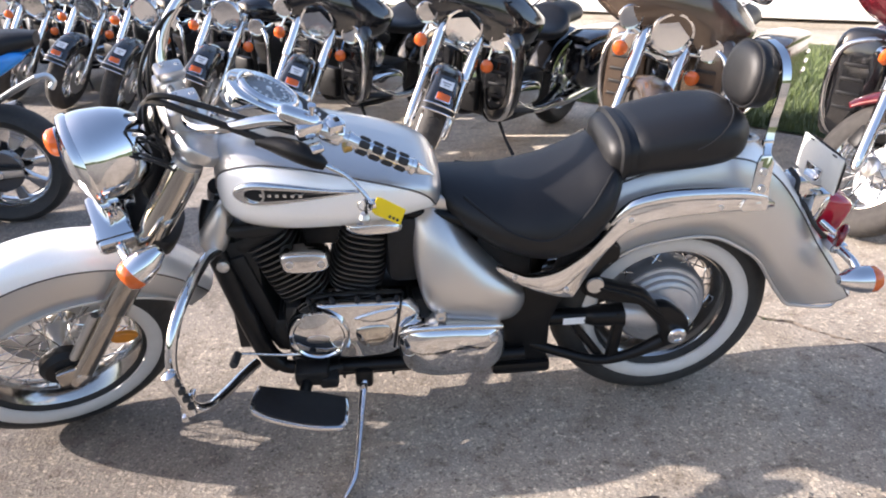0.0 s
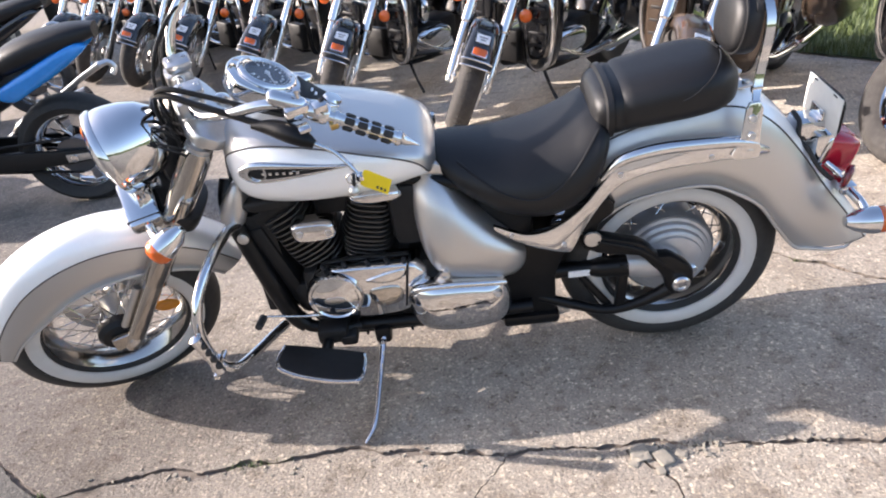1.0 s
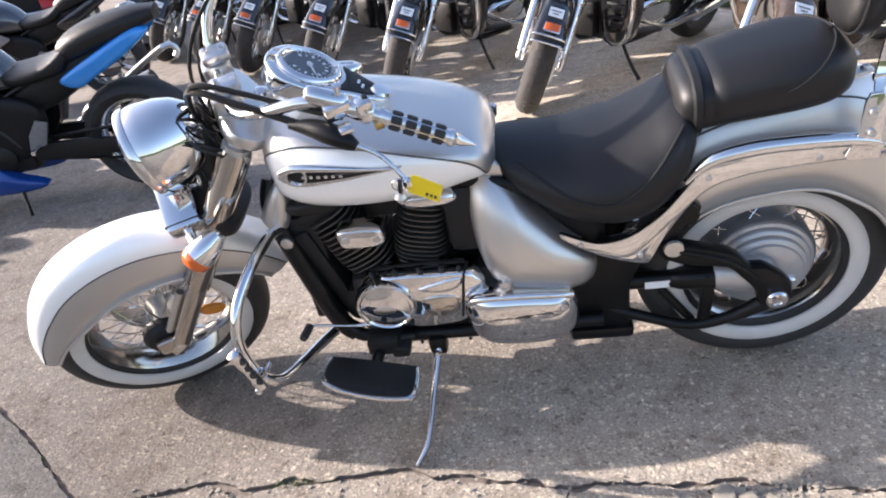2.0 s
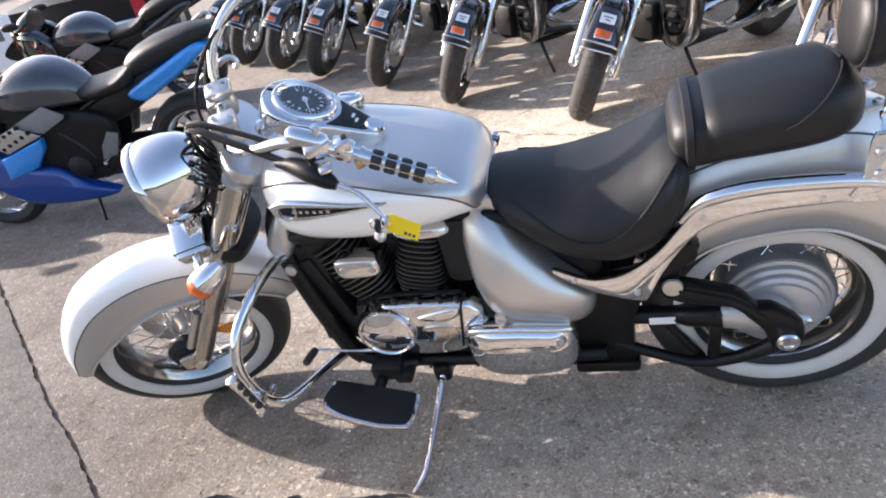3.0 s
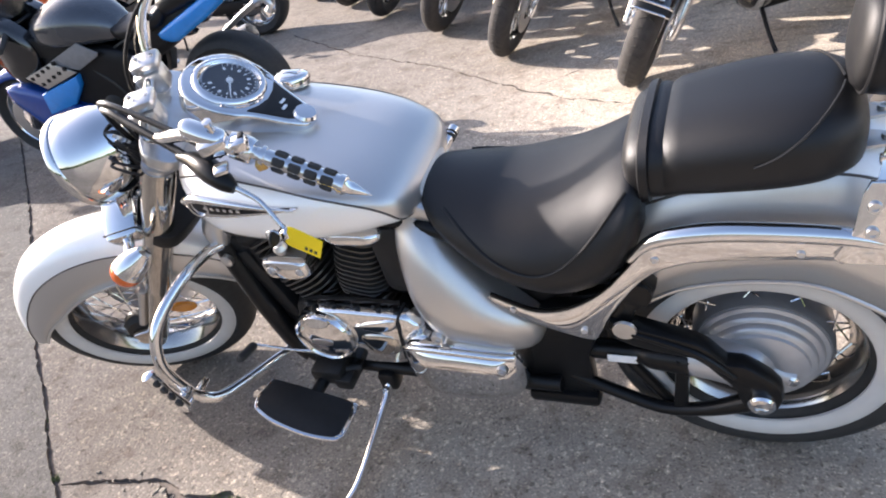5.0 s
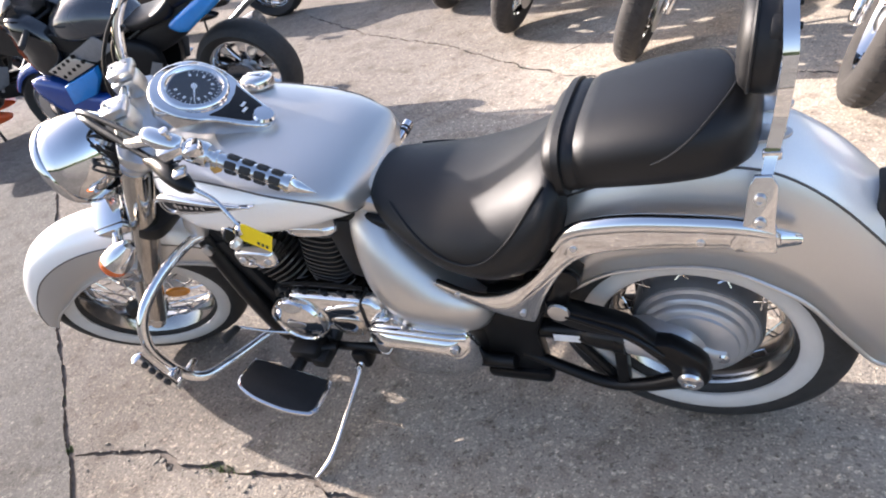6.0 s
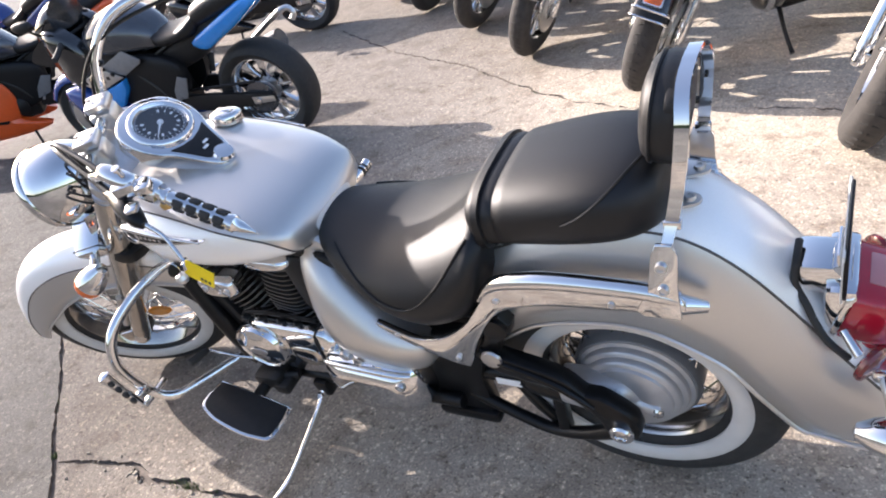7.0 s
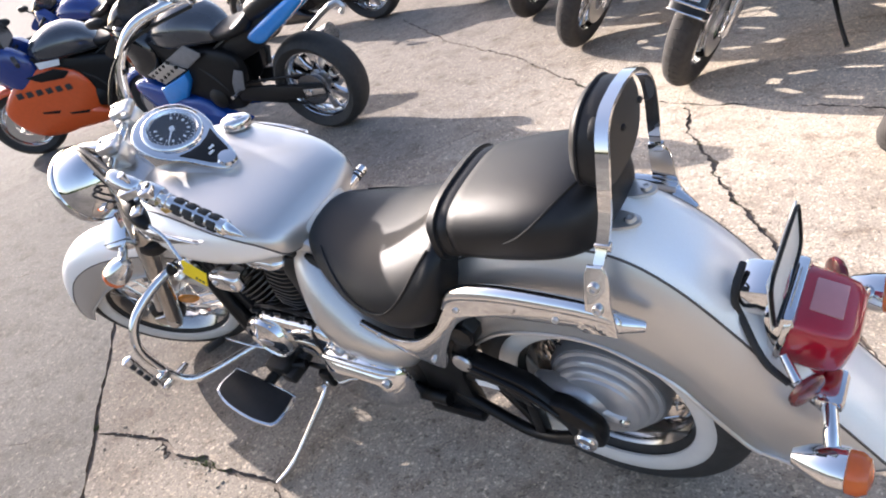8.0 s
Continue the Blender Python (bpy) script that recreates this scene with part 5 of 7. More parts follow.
        for nm, p, r in runs:
            b = tube(p, r, 14, 5)
            part(nm, b if s < 0 else moved(b, MIRROR), BLACK, bike)
        b = lathe([(0.016, 0), (0.016, 0.012), (0.008, 0.016), (0.0001, 0.016)], (-0.355, -0.112, 0.590), (0, -1, 0), 14)
        part("frame_bolt", b if s < 0 else moved(b, MIRROR), ALU, bike)
        # crash bar
        b = tube([(-0.365, -0.100, 0.625), (-0.385, -0.140, 0.630), (-0.408, -0.235, 0.618), (-0.432, -0.325, 0.575), (-0.447, -0.364, 0.500), (-0.447, -0.362, 0.415), (-0.434, -0.346, 0.345), (-0.410, -0.316, 0.306), (-0.384, -0.250, 0.285), (-0.355, -0.170, 0.268), (-0.322, -0.105, 0.258)], 0.0140, 16, 5)
        part("crash_bar", b if s < 0 else moved(b, MIRROR), CHROME, bike, "chromed engine crash bar")
        # highway peg
        pa, pb = V((-0.442, -0.412, 0.505)), V((-0.418, -0.400, 0.375))
        d = (pb - pa).normalized()
        b = merge(tube([pa - d * 0.006, pa, pa.lerp(pb, 0.5), pb, pb + d * 0.004], [0.008, 0.017, 0.0125, 0.014, 0.008], 16), box((0.024, 0.05, 0.026), (-0.432, -0.376, 0.382), 0.007))
        pg = part("highway_peg", b if s < 0 else moved(b, MIRROR), CHROME, bike, "chrome folding highway peg with black pads")
        for k in range(4):
            b = box((0.018, 0.013, 0.020), pa.lerp(pb, 0.2 + 0.2 * k) + V((0.009, -0.007, 0.003)), 0.005)
            part("peg_pad", b if s < 0 else moved(b, MIRROR), RUBBER, pg)
        b = box((0.018, 0.10, 0.018), (-0.440, -0.345, 0.345), 0.005)
        part("peg_clamp", b if s < 0 else moved(b, MIRROR), CHROME, pg)
        # floorboard
        m = Matrix.Translation((-0.190, -0.290, 0.262)) @ Matrix.Rotation(radians(15), 4, "Y") @ Matrix.Rotation(radians(3), 4, "X")
        out = [(-0.104, 0.052), (-0.114, 0.044), (-0.125, -0.004), (-0.122, -0.028), (-0.110, -0.042), (-0.06, -0.060), (0.03, -0.069), (0.098, -0.062), (0.114, -0.054), (0.123, -0.036), (0.126, 0.016), (0.122, 0.040), (0.112, 0.050), (0.0, 0.053)]
        b = moved(slab(smooth(out, 3, True), -0.010, 0.004, 0.004, "xy"), m)
        fb = part("floorboard", b if s < 0 else moved(b, MIRROR), CHROME, bike, "chrome-edged rider floorboard with a black rubber mat")
        b = moved(slab(smooth([(u * 0.93, v * 0.90) for u, v in out], 3, True), 0.003, 0.009, 0.002, "xy"), m)
        part("rubber_mat", b if s < 0 else moved(b, MIRROR), PLASTIC, fb)
        b = tube([(-0.175, -0.11, 0.262), (-0.180, -0.19, 0.256), (-0.185, -0.252, 0.254)], 0.017, 12, 3)
        part("board_stay", b if s < 0 else moved(b, MIRROR), BLACK, fb)
    part("board_bracket", merge(box((0.09, 0.10, 0.05), (-0.165, -0.155, 0.270), 0.012), box((0.05, 0.12, 0.035), (-0.12, -0.15, 0.255), 0.01), tube([(-0.21, -0.12, 0.29), (-0.15, -0.17, 0.275), (-0.09, -0.15, 0.262)], 0.013, 10, 3)), CAST, bike, "black floorboard bracket")
    part("sump", merge(box((0.34, 0.20, 0.07), (0.02, 0, 0.262), 0.02), box((0.16, 0.16, 0.05), (0.28, -0.02, 0.255), 0.015)), CAST, bike, "black engine sump")
    part("radiator_shroud", box((0.09, 0.18, 0.34), (-0.318, 0, 0.47), 0.008), CAST, bike, "black shroud behind the radiator")
    # gear shift
    part("shift_lever", tube([(-0.190, -0.165, 0.330), (-0.235, -0.178, 0.342), (-0.29, -0.188, 0.358), (-0.335, -0.192, 0.366), (-0.344, -0.198, 0.369)], [0.007, 0.0042, 0.0038, 0.004, 0.004], 10, 4), CHROME, bike, "thin chrome gear shift lever")
    part("shift_peg", tube([(-0.344, -0.194, 0.368), (-0.344, -0.199, 0.3695), (-0.343, -0.254, 0.385), (-0.343, -0.259, 0.3865)], [0.008, 0.011, 0.011, 0.008], 14), RUBBER, bike, "black rubber shift peg")
    # side stand on the ground
    sd = part("side_stand", tube([(-0.032, -0.150, 0.205), (-0.037, -0.180, 0.182), (-0.048, -0.275, 0.141), (-0.057, -0.350, 0.110), (-0.067, -0.395, 0.092), (-0.090, -0.440, 0.080)], [0.016, 0.015, 0.0125, 0.0115, 0.014, 0.007], 12, 5, flat=0.7), CHROME, bike, "chromed side stand")
    part("stand_bracket", box((0.05, 0.05, 0.06), (-0.030, -0.135, 0.215), 0.012), BLACK, sd)
    part("pivot_bolt", bolt((-0.034, -0.168, 0.200), r=0.013, h=0.010), CHROME, sd)
    # exhaust on the far side
    part("exhaust", tube([(-0.28, 0.10, 0.55), (-0.34, 0.15, 0.45), (-0.28, 0.19, 0.33), (0.1, 0.20, 0.30), (0.45, 0.21, 0.30), (0.6, 0.21, 0.31), (1.15, 0.21, 0.35)], [0.022, 0.022, 0.022, 0.024, 0.028, 0.045, 0.045], 18, 5), CHROME, bike, "long chrome exhaust")
    # ignition lock under the tank
    part("ignition_lock", lathe([(0.020, 0), (0.020, 0.025), (0.014, 0.030), (0.0001, 0.030)], (-0.005, -0.150, 0.738), (0, -1, 0.1), 20), CHROME, bike)
    part("rocker_cover", pillow([(-0.04, 0.700), (0.06, 0.705), (0.095, 0.690), (0.085, 0.668), (-0.03, 0.668)], -0.115, 0.03, 0.02, flat=0.5), CHROME, bike)
    part("rocker_cover", pillow([(-0.33, 0.690), (-0.22, 0.700), (-0.20, 0.685), (-0.21, 0.665), (-0.32, 0.660)], -0.095, 0.02, 0.02, flat=0.5), CAST, bike)


front_end()
body()
rear_end()
engine()

# the dealer's key tag, hanging from the ignition key
_bm = bike.matrix_world
tag_thing = thing("key_tag", _bm @ Matrix.Translation((0.016, -0.286, 0.842)), "bright yellow card tag hanging from the clutch lever", "key tag")
_tm = Matrix.Diagonal((0.68, 1, 0.80, 1)) @ Matrix.Rotation(radians(27), 4, "Y") @ Matrix.Rotation(radians(-12), 4, "X")
_tag = part("card", moved(slab([(0.0, 0.022), (0.012, 0.026), (0.098, 0.024), (0.098, -0.022), (0.012, -0.024), (0.0, -0.020)], -0.0012, 0.0012), Matrix.Translation((0.018, -0.012, -0.002)) @ _tm), TAG, tag_thing)
for k in range(3):
    part("print_bar", moved(box((0.008, 0.0035, 0.008), (0.058 + 0.013 * k, 0, -0.012)), Matrix.Translation((0.018, -0.012, -0.002)) @ _tm), INK, _tag)
part("key", merge(tube([(0.0, 0.012, 0.0), (0.0, -0.018, 0.002)], 0.003, 8), lathe([(0.014, -0.003), (0.016, 0), (0.014, 0.003)], (0.0, -0.026, 0.002), (1, 0, 0), 18)), PLASTIC, tag_thing)
part("key_ring", tube([(0.0 + 0.016 * math.cos(a), -0.024, 0.004 + 0.014 * math.sin(a)) for a in (2 * math.pi * i / 20 for i in range(21))], 0.0013, 6), CHROME, tag_thing)
part("key_fob", lathe([(0.0001, 0.014), (0.010, 0.010), (0.014, 0), (0.010, -0.010), (0.0001, -0.014)], (-0.004, -0.02, -0.028), (0, 0, 1), 16), ALU, tag_thing)


# ------------------------------------------------------------------ the row of touring bikes behind
def lamp_glass(lamp, c, axis, r, turned):
    """Faceted bright face and bulb cap of a round lamp."""
    ax = V(axis).normalized()
    u = V((0, 1, 0))
    w = ax.cross(u)
    rows = []
    for j, k in enumerate((1.0, 0.84, 0.68, 0.52, 0.36, 0.2, 0.06)):
        ring = []
        for i in range(26):
            a = 2 * math.pi * i / 26
            d = 0.004 - 0.30 * r * (1 - k * k) + (0.05 * r if (i + j) % 2 else -0.05 * r) * (0 if j == 0 else k)
            ring.append(c + (u * math.cos(a) + w * math.sin(a)) * r * k + ax * d)
        rows.append(ring)
    part("lens", turned(grid(rows)), LENS, lamp, "faceted clear lamp face", 3)
    part("bulb_cap", turned(lathe([(r * 0.13, -r * 0.3), (r * 0.15, -r * 0.06), (r * 0.10, 0.0), (0.0001, 0.004)], c, axis, 16)), CHROME, lamp)


def touring(m, paint, fairing, label, group, bags=True, marker=True, shields=None, steer=41, laced=False):
    """A heavy touring bike, front wheel turned to its left, leaning on its stand."""
    b = thing("touring_motorcycle", m, label, "motorcycle", group)
    fa, ra, rake = V((-0.81, 0, 0.318)), V((0.80, 0, 0.318)), radians(29)
    head = V((math.sin(rake), 0, math.cos(rake)))
    piv = fa + 0.05 * V((math.cos(rake), 0, -math.sin(rake)))
    turn = Matrix.Translation(piv) @ Matrix.Rotation(radians(steer), 4, head) @ Matrix.Translation(-piv)

    def sf(x):
        return moved(x, turn)

    fw = wheel(b, fa, "front_wheel", 0.318, 0.066, 0.205, turn, None, spokes=40 if laced else 0, hub_r=0.05, hub_w=0.05, cast=0 if laced else 9, seg=56, tread=TREAD)
    cuts = []
    for i in range(44):
        a = 2 * math.pi * i / 44
        for s in (-1, 1):
            y0, y1 = s * 0.006, s * 0.047
            p = [(fa.x + (0.3182 - 9.5 * y * y) * math.cos(a + t), y, fa.z + (0.3182 - 9.5 * y * y) * math.sin(a + t)) for y, t in ((y0, 0.0), ((y0 + y1) / 2, 0.03), (y1, 0.075))]
            cuts.append(tube(p, 0.0052, 4))
    part("tread_groove", sf(merge(*cuts)), RUBBER, fw)
    part("brake_disc", sf(lathe([(0.07, 0), (0.148, 0), (0.148, 0.006), (0.07, 0.006)], fa + V((0, -0.085, 0)), (0, 1, 0), 36, closed=True)), ALU, fw)
    pairs = []
    for deg, rc, rl in ((43, 0.362, 0.325), (50, 0.366, 0.316), (60, 0.370, 0.298), (74, 0.372, 0.285), (95, 0.372, 0.28), (120, 0.372, 0.285), (142, 0.374, 0.295), (155, 0.378, 0.31)):
        a = radians(180 - deg)
        pairs.append(((fa.x + rc * math.cos(a), fa.z + rc * math.sin(a)), (fa.x + rl * math.cos(a), fa.z + rl * math.sin(a))))
    bm, _, _ = fender(pairs, 0.088, 2.6, 0.7, 5, 16)
    f = shell(part("front_fender", sf(bm), [paint, paint], b, "painted deep front fender"))

    def arc(deg, dr, n=15, w=0.090):
        a = radians(180 - deg)
        out = []
        for i in range(n):
            t = math.pi * i / (n - 1)
            h = abs(math.sin(t)) ** (2 / 2.6)
            r = 0.325 + (0.366 + dr - 0.325) * h
            out.append((fa.x + r * math.cos(a), -w * math.copysign(abs(math.cos(t)) ** (2 / 2.6), math.cos(t)), fa.z + r * math.sin(a)))
        return out
    for dg, r in ((42, 0.007), (36, 0.006)):
        part("fender_bumper", sf(tube(arc(dg, 0.004 if dg > 40 else 0.008), r, 8)), CHROME, f, "chrome fender trim rail")
    part("bumper_band", sf(grid([[(p[0] - 0.0, p[1], p[2]) for p in arc(d, 0.003, 15, 0.091)] for d in (36, 39, 42)], ring=False)), PLASTIC, f)
    if marker:
        mk = part("marker_lamp", sf(moved(merge(box((0.050, 0.088, 0.018), (0, 0, 0), 0.007)), Matrix.Translation(fa + V((-0.252, 0, 0.282))) @ Matrix.Rotation(radians(-40), 4, "Y"))), CHROME, f, "chrome fender-tip lamp")
        part("lens", sf(moved(box((0.040, 0.076, 0.024), (0, 0, 0.003), 0.006), Matrix.Translation(fa + V((-0.254, 0, 0.285))) @ Matrix.Rotation(radians(-40), 4, "Y"))), AMBER, mk, "amber lens")
    lb = part("paper_label", sf(moved(box((0.058, 0.075, 0.002), (0, 0, 0)), Matrix.Translation(fa + V((-0.172, 0.0, 0.332))) @ Matrix.Rotation(radians(-27), 4, "Y"))), LABEL_WHITE, f, "white paper stock label")
    for k in range(2):
        part("print_bar", sf(moved(box((0.008, 0.05 - 0.02 * k, 0.001), (0.008 - 0.018 * k, 0, 0.0016)), Matrix.Translation(fa + V((-0.172, 0.0, 0.332))) @ Matrix.Rotation(radians(-27), 4, "Y"))), GREYP, lb)
    for y in (-0.115, 0.115):
        bot = fa + V((0.0, y, 0)) - head * 0.05
        leg = part("fork_leg", sf(tube([bot, bot + head * 0.02, bot + head * 0.12, bot + head * 0.36, bot + head * 0.37, bot + head * 0.66], [0.018, 0.026, 0.028, 0.028, 0.036, 0.036], 18)), CHROME, b, "chromed fork leg")
        part("axle_cap", sf(lathe([(0.022, -0.03), (0.022, 0.018), (0.012, 0.024), (0.0001, 0.024)], fa + V((0, y, 0)), (0, 1 if y > 0 else -1, 0), 14)), CHROME, leg)
        part("caliper", sf(box((0.07, 0.05, 0.10), fa + V((0.085, y * 0.95, 0.075)), 0.015)), CAST, leg)
    # lamps
    hc = V((-0.580, 0, 0.868))
    hl = part("headlamp", sf(lathe([(0.104, 0.0), (0.108, -0.02), (0.102, -0.07), (0.066, -0.12), (0.0001, -0.13)], hc, (-1, 0, -0.05), 36)), CHROME, b)
    part("lamp_ring", sf(lathe([(0.094, 0.0), (0.111, 0.0), (0.113, 0.010), (0.106, 0.022), (0.094, 0.019)], hc, (-1, 0, -0.05), 36, closed=True)), CHROME, hl)
    lamp_glass(hl, hc, (-1, 0, -0.05), 0.095, sf)
    part("lamp_bar", sf(tube([(-0.545, -0.26, 0.835), (-0.550, -0.12, 0.800), (-0.555, 0.0, 0.792), (-0.550, 0.12, 0.800), (-0.545, 0.26, 0.835)], 0.015, 12, 4)), CHROME, b, "chromed passing lamp bar")
    part("nacelle", sf(merge(box((0.06, 0.20, 0.07), (-0.535, 0, 0.80), 0.02), box((0.05, 0.25, 0.04), (-0.50, 0, 0.72), 0.012))), CHROME, b)
    for s in (-1, 1):
        c = V((-0.572, 0.228 * s, 0.862))
        pl = part("passing_lamp", sf(lathe([(0.058, 0.0), (0.060, -0.015), (0.052, -0.05), (0.026, -0.08), (0.0001, -0.086)], c, (-1, 0, 0), 28)), CHROME, b)
        part("lamp_ring", sf(lathe([(0.053, 0.0), (0.062, 0.0), (0.064, 0.006), (0.060, 0.014), (0.053, 0.012)], c, (-1, 0, 0), 28, closed=True)), CHROME, pl)
        lamp_glass(pl, c, (-1, 0, 0), 0.0545, sf)
        c = V((-0.590, 0.208 * s, 0.708))
        sg = part("turn_signal", sf(lathe([(0.036, 0.0), (0.036, -0.015), (0.026, -0.045), (0.0001, -0.055)], c, (-1, 0, 0), 24)), CHROME, b)
        part("lens", sf(lathe([(0.037, -0.003), (0.037, 0.012), (0.024, 0.024), (0.0001, 0.027)], c, (-1, 0, 0), 24)), AMBER, sg, "amber lens")
        part("signal_stem", sf(tube([(-0.555, 0.20 * s, 0.81), (-0.568, 0.208 * s, 0.735)], 0.009, 8)), CHROME, sg)
    if fairing:
        rows = []
        for x, k, zt, zb in ((-0.612, 0.52, 0.985, 0.875), (-0.590, 0.82, 1.08, 0.815), (-0.535, 0.97, 1.15, 0.79), (-0.46, 1.0, 1.17, 0.78), (-0.41, 0.98, 1.165, 0.78)):
            r = []
            for i in range(40):
                a = 2 * math.pi * i / 40
                c, s = math.cos(a), math.sin(a)
                y = 0.46 * k * math.copysign(abs(c) ** 0.75, c)
                mid = (zt + zb) / 2 + 0.02
                arch = -0.10 * (abs(y) / 0.43) ** 2 if s > 0 else 0.115 * math.exp(-(y / 0.125) ** 2)
                r.append((x + 0.10 * (abs(y) / 0.43) ** 2, y, mid + (zt - mid if s > 0 else mid - zb) * math.copysign(abs(s) ** 0.7, s) + arch * abs(s)))
            rows.append(r)
        fr = part("fairing", sf(grid(rows)), paint, b, "batwing fork fairing")
        ws = grid([[(x + 0.10 * (y / 0.36) ** 2, y, z) for y in [-0.34 * k + 0.68 * k * i / 14 for i in range(15)]] for x, k, z in ((-0.50, 1.0, 1.135), (-0.46, 0.92, 1.21), (-0.40, 0.78, 1.29))], ring=False)
        shell(part("windshield", sf(ws), WINDSHIELD, fr, "smoked windshield"), 0.005)
    else:
        part("bar_cover", sf(pillow(ellipse(0.11, 0.05, 24), 0, 0.05, 0.02, place=Matrix.Translation((-0.47, 0, 0.99)) @ Matrix.Rotation(radians(-90), 4, "X"))), CHROME, b)
    part("handlebar", sf(tube([(-0.13, -0.42, 0.985), (-0.27, -0.36, 1.05), (-0.42, -0.22, 1.09), (-0.44, 0, 1.03), (-0.42, 0.22, 1.09), (-0.27, 0.36, 1.05), (-0.13, 0.42, 0.985)], 0.0135, 12, 5)), CHROME, b)
    for s in (-1, 1):
        part("grip", sf(tube([(-0.24, 0.374 * s, 1.04), (-0.11, 0.428 * s, 0.974)], 0.019, 12)), RUBBER, b)
        mi = pillow(ellipse(0.065, 0.042, 24, 2.4), 0, 0.016, 0.006)
        part("mirror", sf(moved(mi, Matrix.Translation((-0.33, 0.41 * s, 1.17)) @ Matrix.Rotation(radians(-90), 4, "Z"))), CHROME, b)
        part("mirror_stem", sf(tube([(-0.28, 0.35 * s, 1.05), (-0.32, 0.39 * s, 1.14)], 0.006, 8)), CHROME, b)
    # body
    part("fuel_tank", loft(smooth([(-0.36, 0.06, 0.86, 0.90, 0.82), (-0.33, 0.11, 0.86, 0.93, 0.79), (-0.22, 0.165, 0.86, 0.965, 0.76), (-0.05, 0.165, 0.85, 0.955, 0.75), (0.10, 0.12, 0.82, 0.90, 0.75), (0.18, 0.06, 0.79, 0.83, 0.75)], 4)), paint, b, "painted fuel tank")
    part("seat", loft(smooth([(0.10, 0.08, 0.76, 0.80, 0.72), (0.18, 0.15, 0.75, 0.79, 0.70), (0.35, 0.20, 0.74, 0.79, 0.67), (0.50, 0.19, 0.76, 0.86, 0.68), (0.56, 0.16, 0.80, 0.89, 0.74), (0.75, 0.15, 0.82, 0.90, 0.76), (0.85, 0.09, 0.82, 0.88, 0.78)], 4)), VINYL, b, "black two-up seat")
    rp = []
    for deg in range(20, 181, 20):
        a = radians(180 - deg)
        rp.append(((ra.x + 0.40 * math.cos(a), ra.z + 0.40 * math.sin(a)), (ra.x + 0.30 * math.cos(a), ra.z + 0.30 * math.sin(a))))
    bm, _, _ = fender(rp, 0.10, 2.8, 0.7, 3, 14)
    shell(part("rear_fender", bm, [paint, paint], b))
    wheel(b, ra, "rear_wheel", 0.318, 0.070, 0.205, None, None, spokes=0, hub_r=0.05, hub_w=0.05, cast=9, seg=40)
    # engine
    part("crankcase", merge(box((0.46, 0.28, 0.22), (-0.02, 0, 0.36), 0.04), box((0.26, 0.24, 0.18), (0.25, 0, 0.40), 0.04)), CAST, b, "black engine cases")
    for lean in (23, -23):
        mm = Matrix.Translation((-0.04, 0, 0.36)) @ Matrix.Rotation(radians(lean), 4, "Y")
        cy = part("cylinder", moved(merge(lathe([(0.06, 0.08), (0.06, 0.33)], (0, 0, 0), (0, 0, 1), 20), box((0.17, 0.20, 0.06), (0, 0, 0.35), 0.02)), mm), CAST, b)
        for k in range(10):
            part("fin", moved(slab(ellipse(0.09, 0.10, 20, 3), 0.13 + 0.018 * k, 0.136 + 0.018 * k, 0, "xy"), mm), FIN, cy)
        part("rocker_cover", moved(box((0.15, 0.18, 0.05), (0, 0, 0.40), 0.02), mm), CHROME, cy)
    part("air_cleaner", lathe([(0.085, 0), (0.09, 0.03), (0.075, 0.05), (0.0001, 0.055)], (-0.03, 0.15, 0.60), (0, 1, 0), 28), CHROME, b)
    part("primary_cover", pillow(ellipse(0.20, 0.085, 28, 3.0, 0.06, 0.37), -0.14, 0.05, 0.03, flat=0.6), CHROME, b, "chrome primary cover")
    part("horn_cover", pillow(ellipse(0.05, 0.09, 24, 2.4, -0.03, 0.58), -0.14, 0.05, 0.02), CHROME, b)
    for s in (-1, 1):
        part("crash_bar", tube([(-0.36, 0.10 * s, 0.80), (-0.385, 0.22 * s, 0.79), (-0.40, 0.315 * s, 0.74), (-0.41, 0.345 * s, 0.62), (-0.40, 0.335 * s, 0.45), (-0.375, 0.28 * s, 0.33), (-0.33, 0.18 * s, 0.29), (-0.28, 0.11 * s, 0.28)], 0.0155, 12, 5), CHROME, b, "chrome crash bar")
        part("frame_tube", tube([(-0.37, 0.07 * s, 0.84), (-0.34, 0.10 * s, 0.50), (-0.27, 0.12 * s, 0.26), (0.3, 0.13 * s, 0.24), (0.6, 0.12 * s, 0.34)], 0.019, 10, 4), BLACK, b)
        part("floorboard", moved(slab(ellipse(0.15, 0.05, 24, 4), -0.008, 0.008, 0.003, "xy"), Matrix.Translation((-0.18, 0.27 * s, 0.33)) @ Matrix.Rotation(radians(8), 4, "Y")), PLASTIC, b)
        part("muffler", tube([(-0.18, 0.16 * s, 0.40), (0.1, 0.2 * s, 0.27), (0.4, 0.22 * s, 0.27), (0.5, 0.22 * s, 0.28), (1.15, 0.22 * s, 0.33)], [0.024, 0.024, 0.028, 0.048, 0.045], 14, 4), CHROME, b)
        if bags:
            bag = loft(smooth([(0.44, 0.05, 0.55, 0.62, 0.48), (0.47, 0.085, 0.55, 0.68, 0.43), (0.60, 0.118, 0.55, 0.73, 0.36), (0.85, 0.125, 0.56, 0.74, 0.36), (1.05, 0.112, 0.57, 0.73, 0.38), (1.12, 0.06, 0.58, 0.66, 0.48)], 4), 3.4, 28)
            sb = part("saddlebag", moved(bag, Matrix.Translation((0, 0.295 * s, 0))), paint, b, "hard saddlebag")
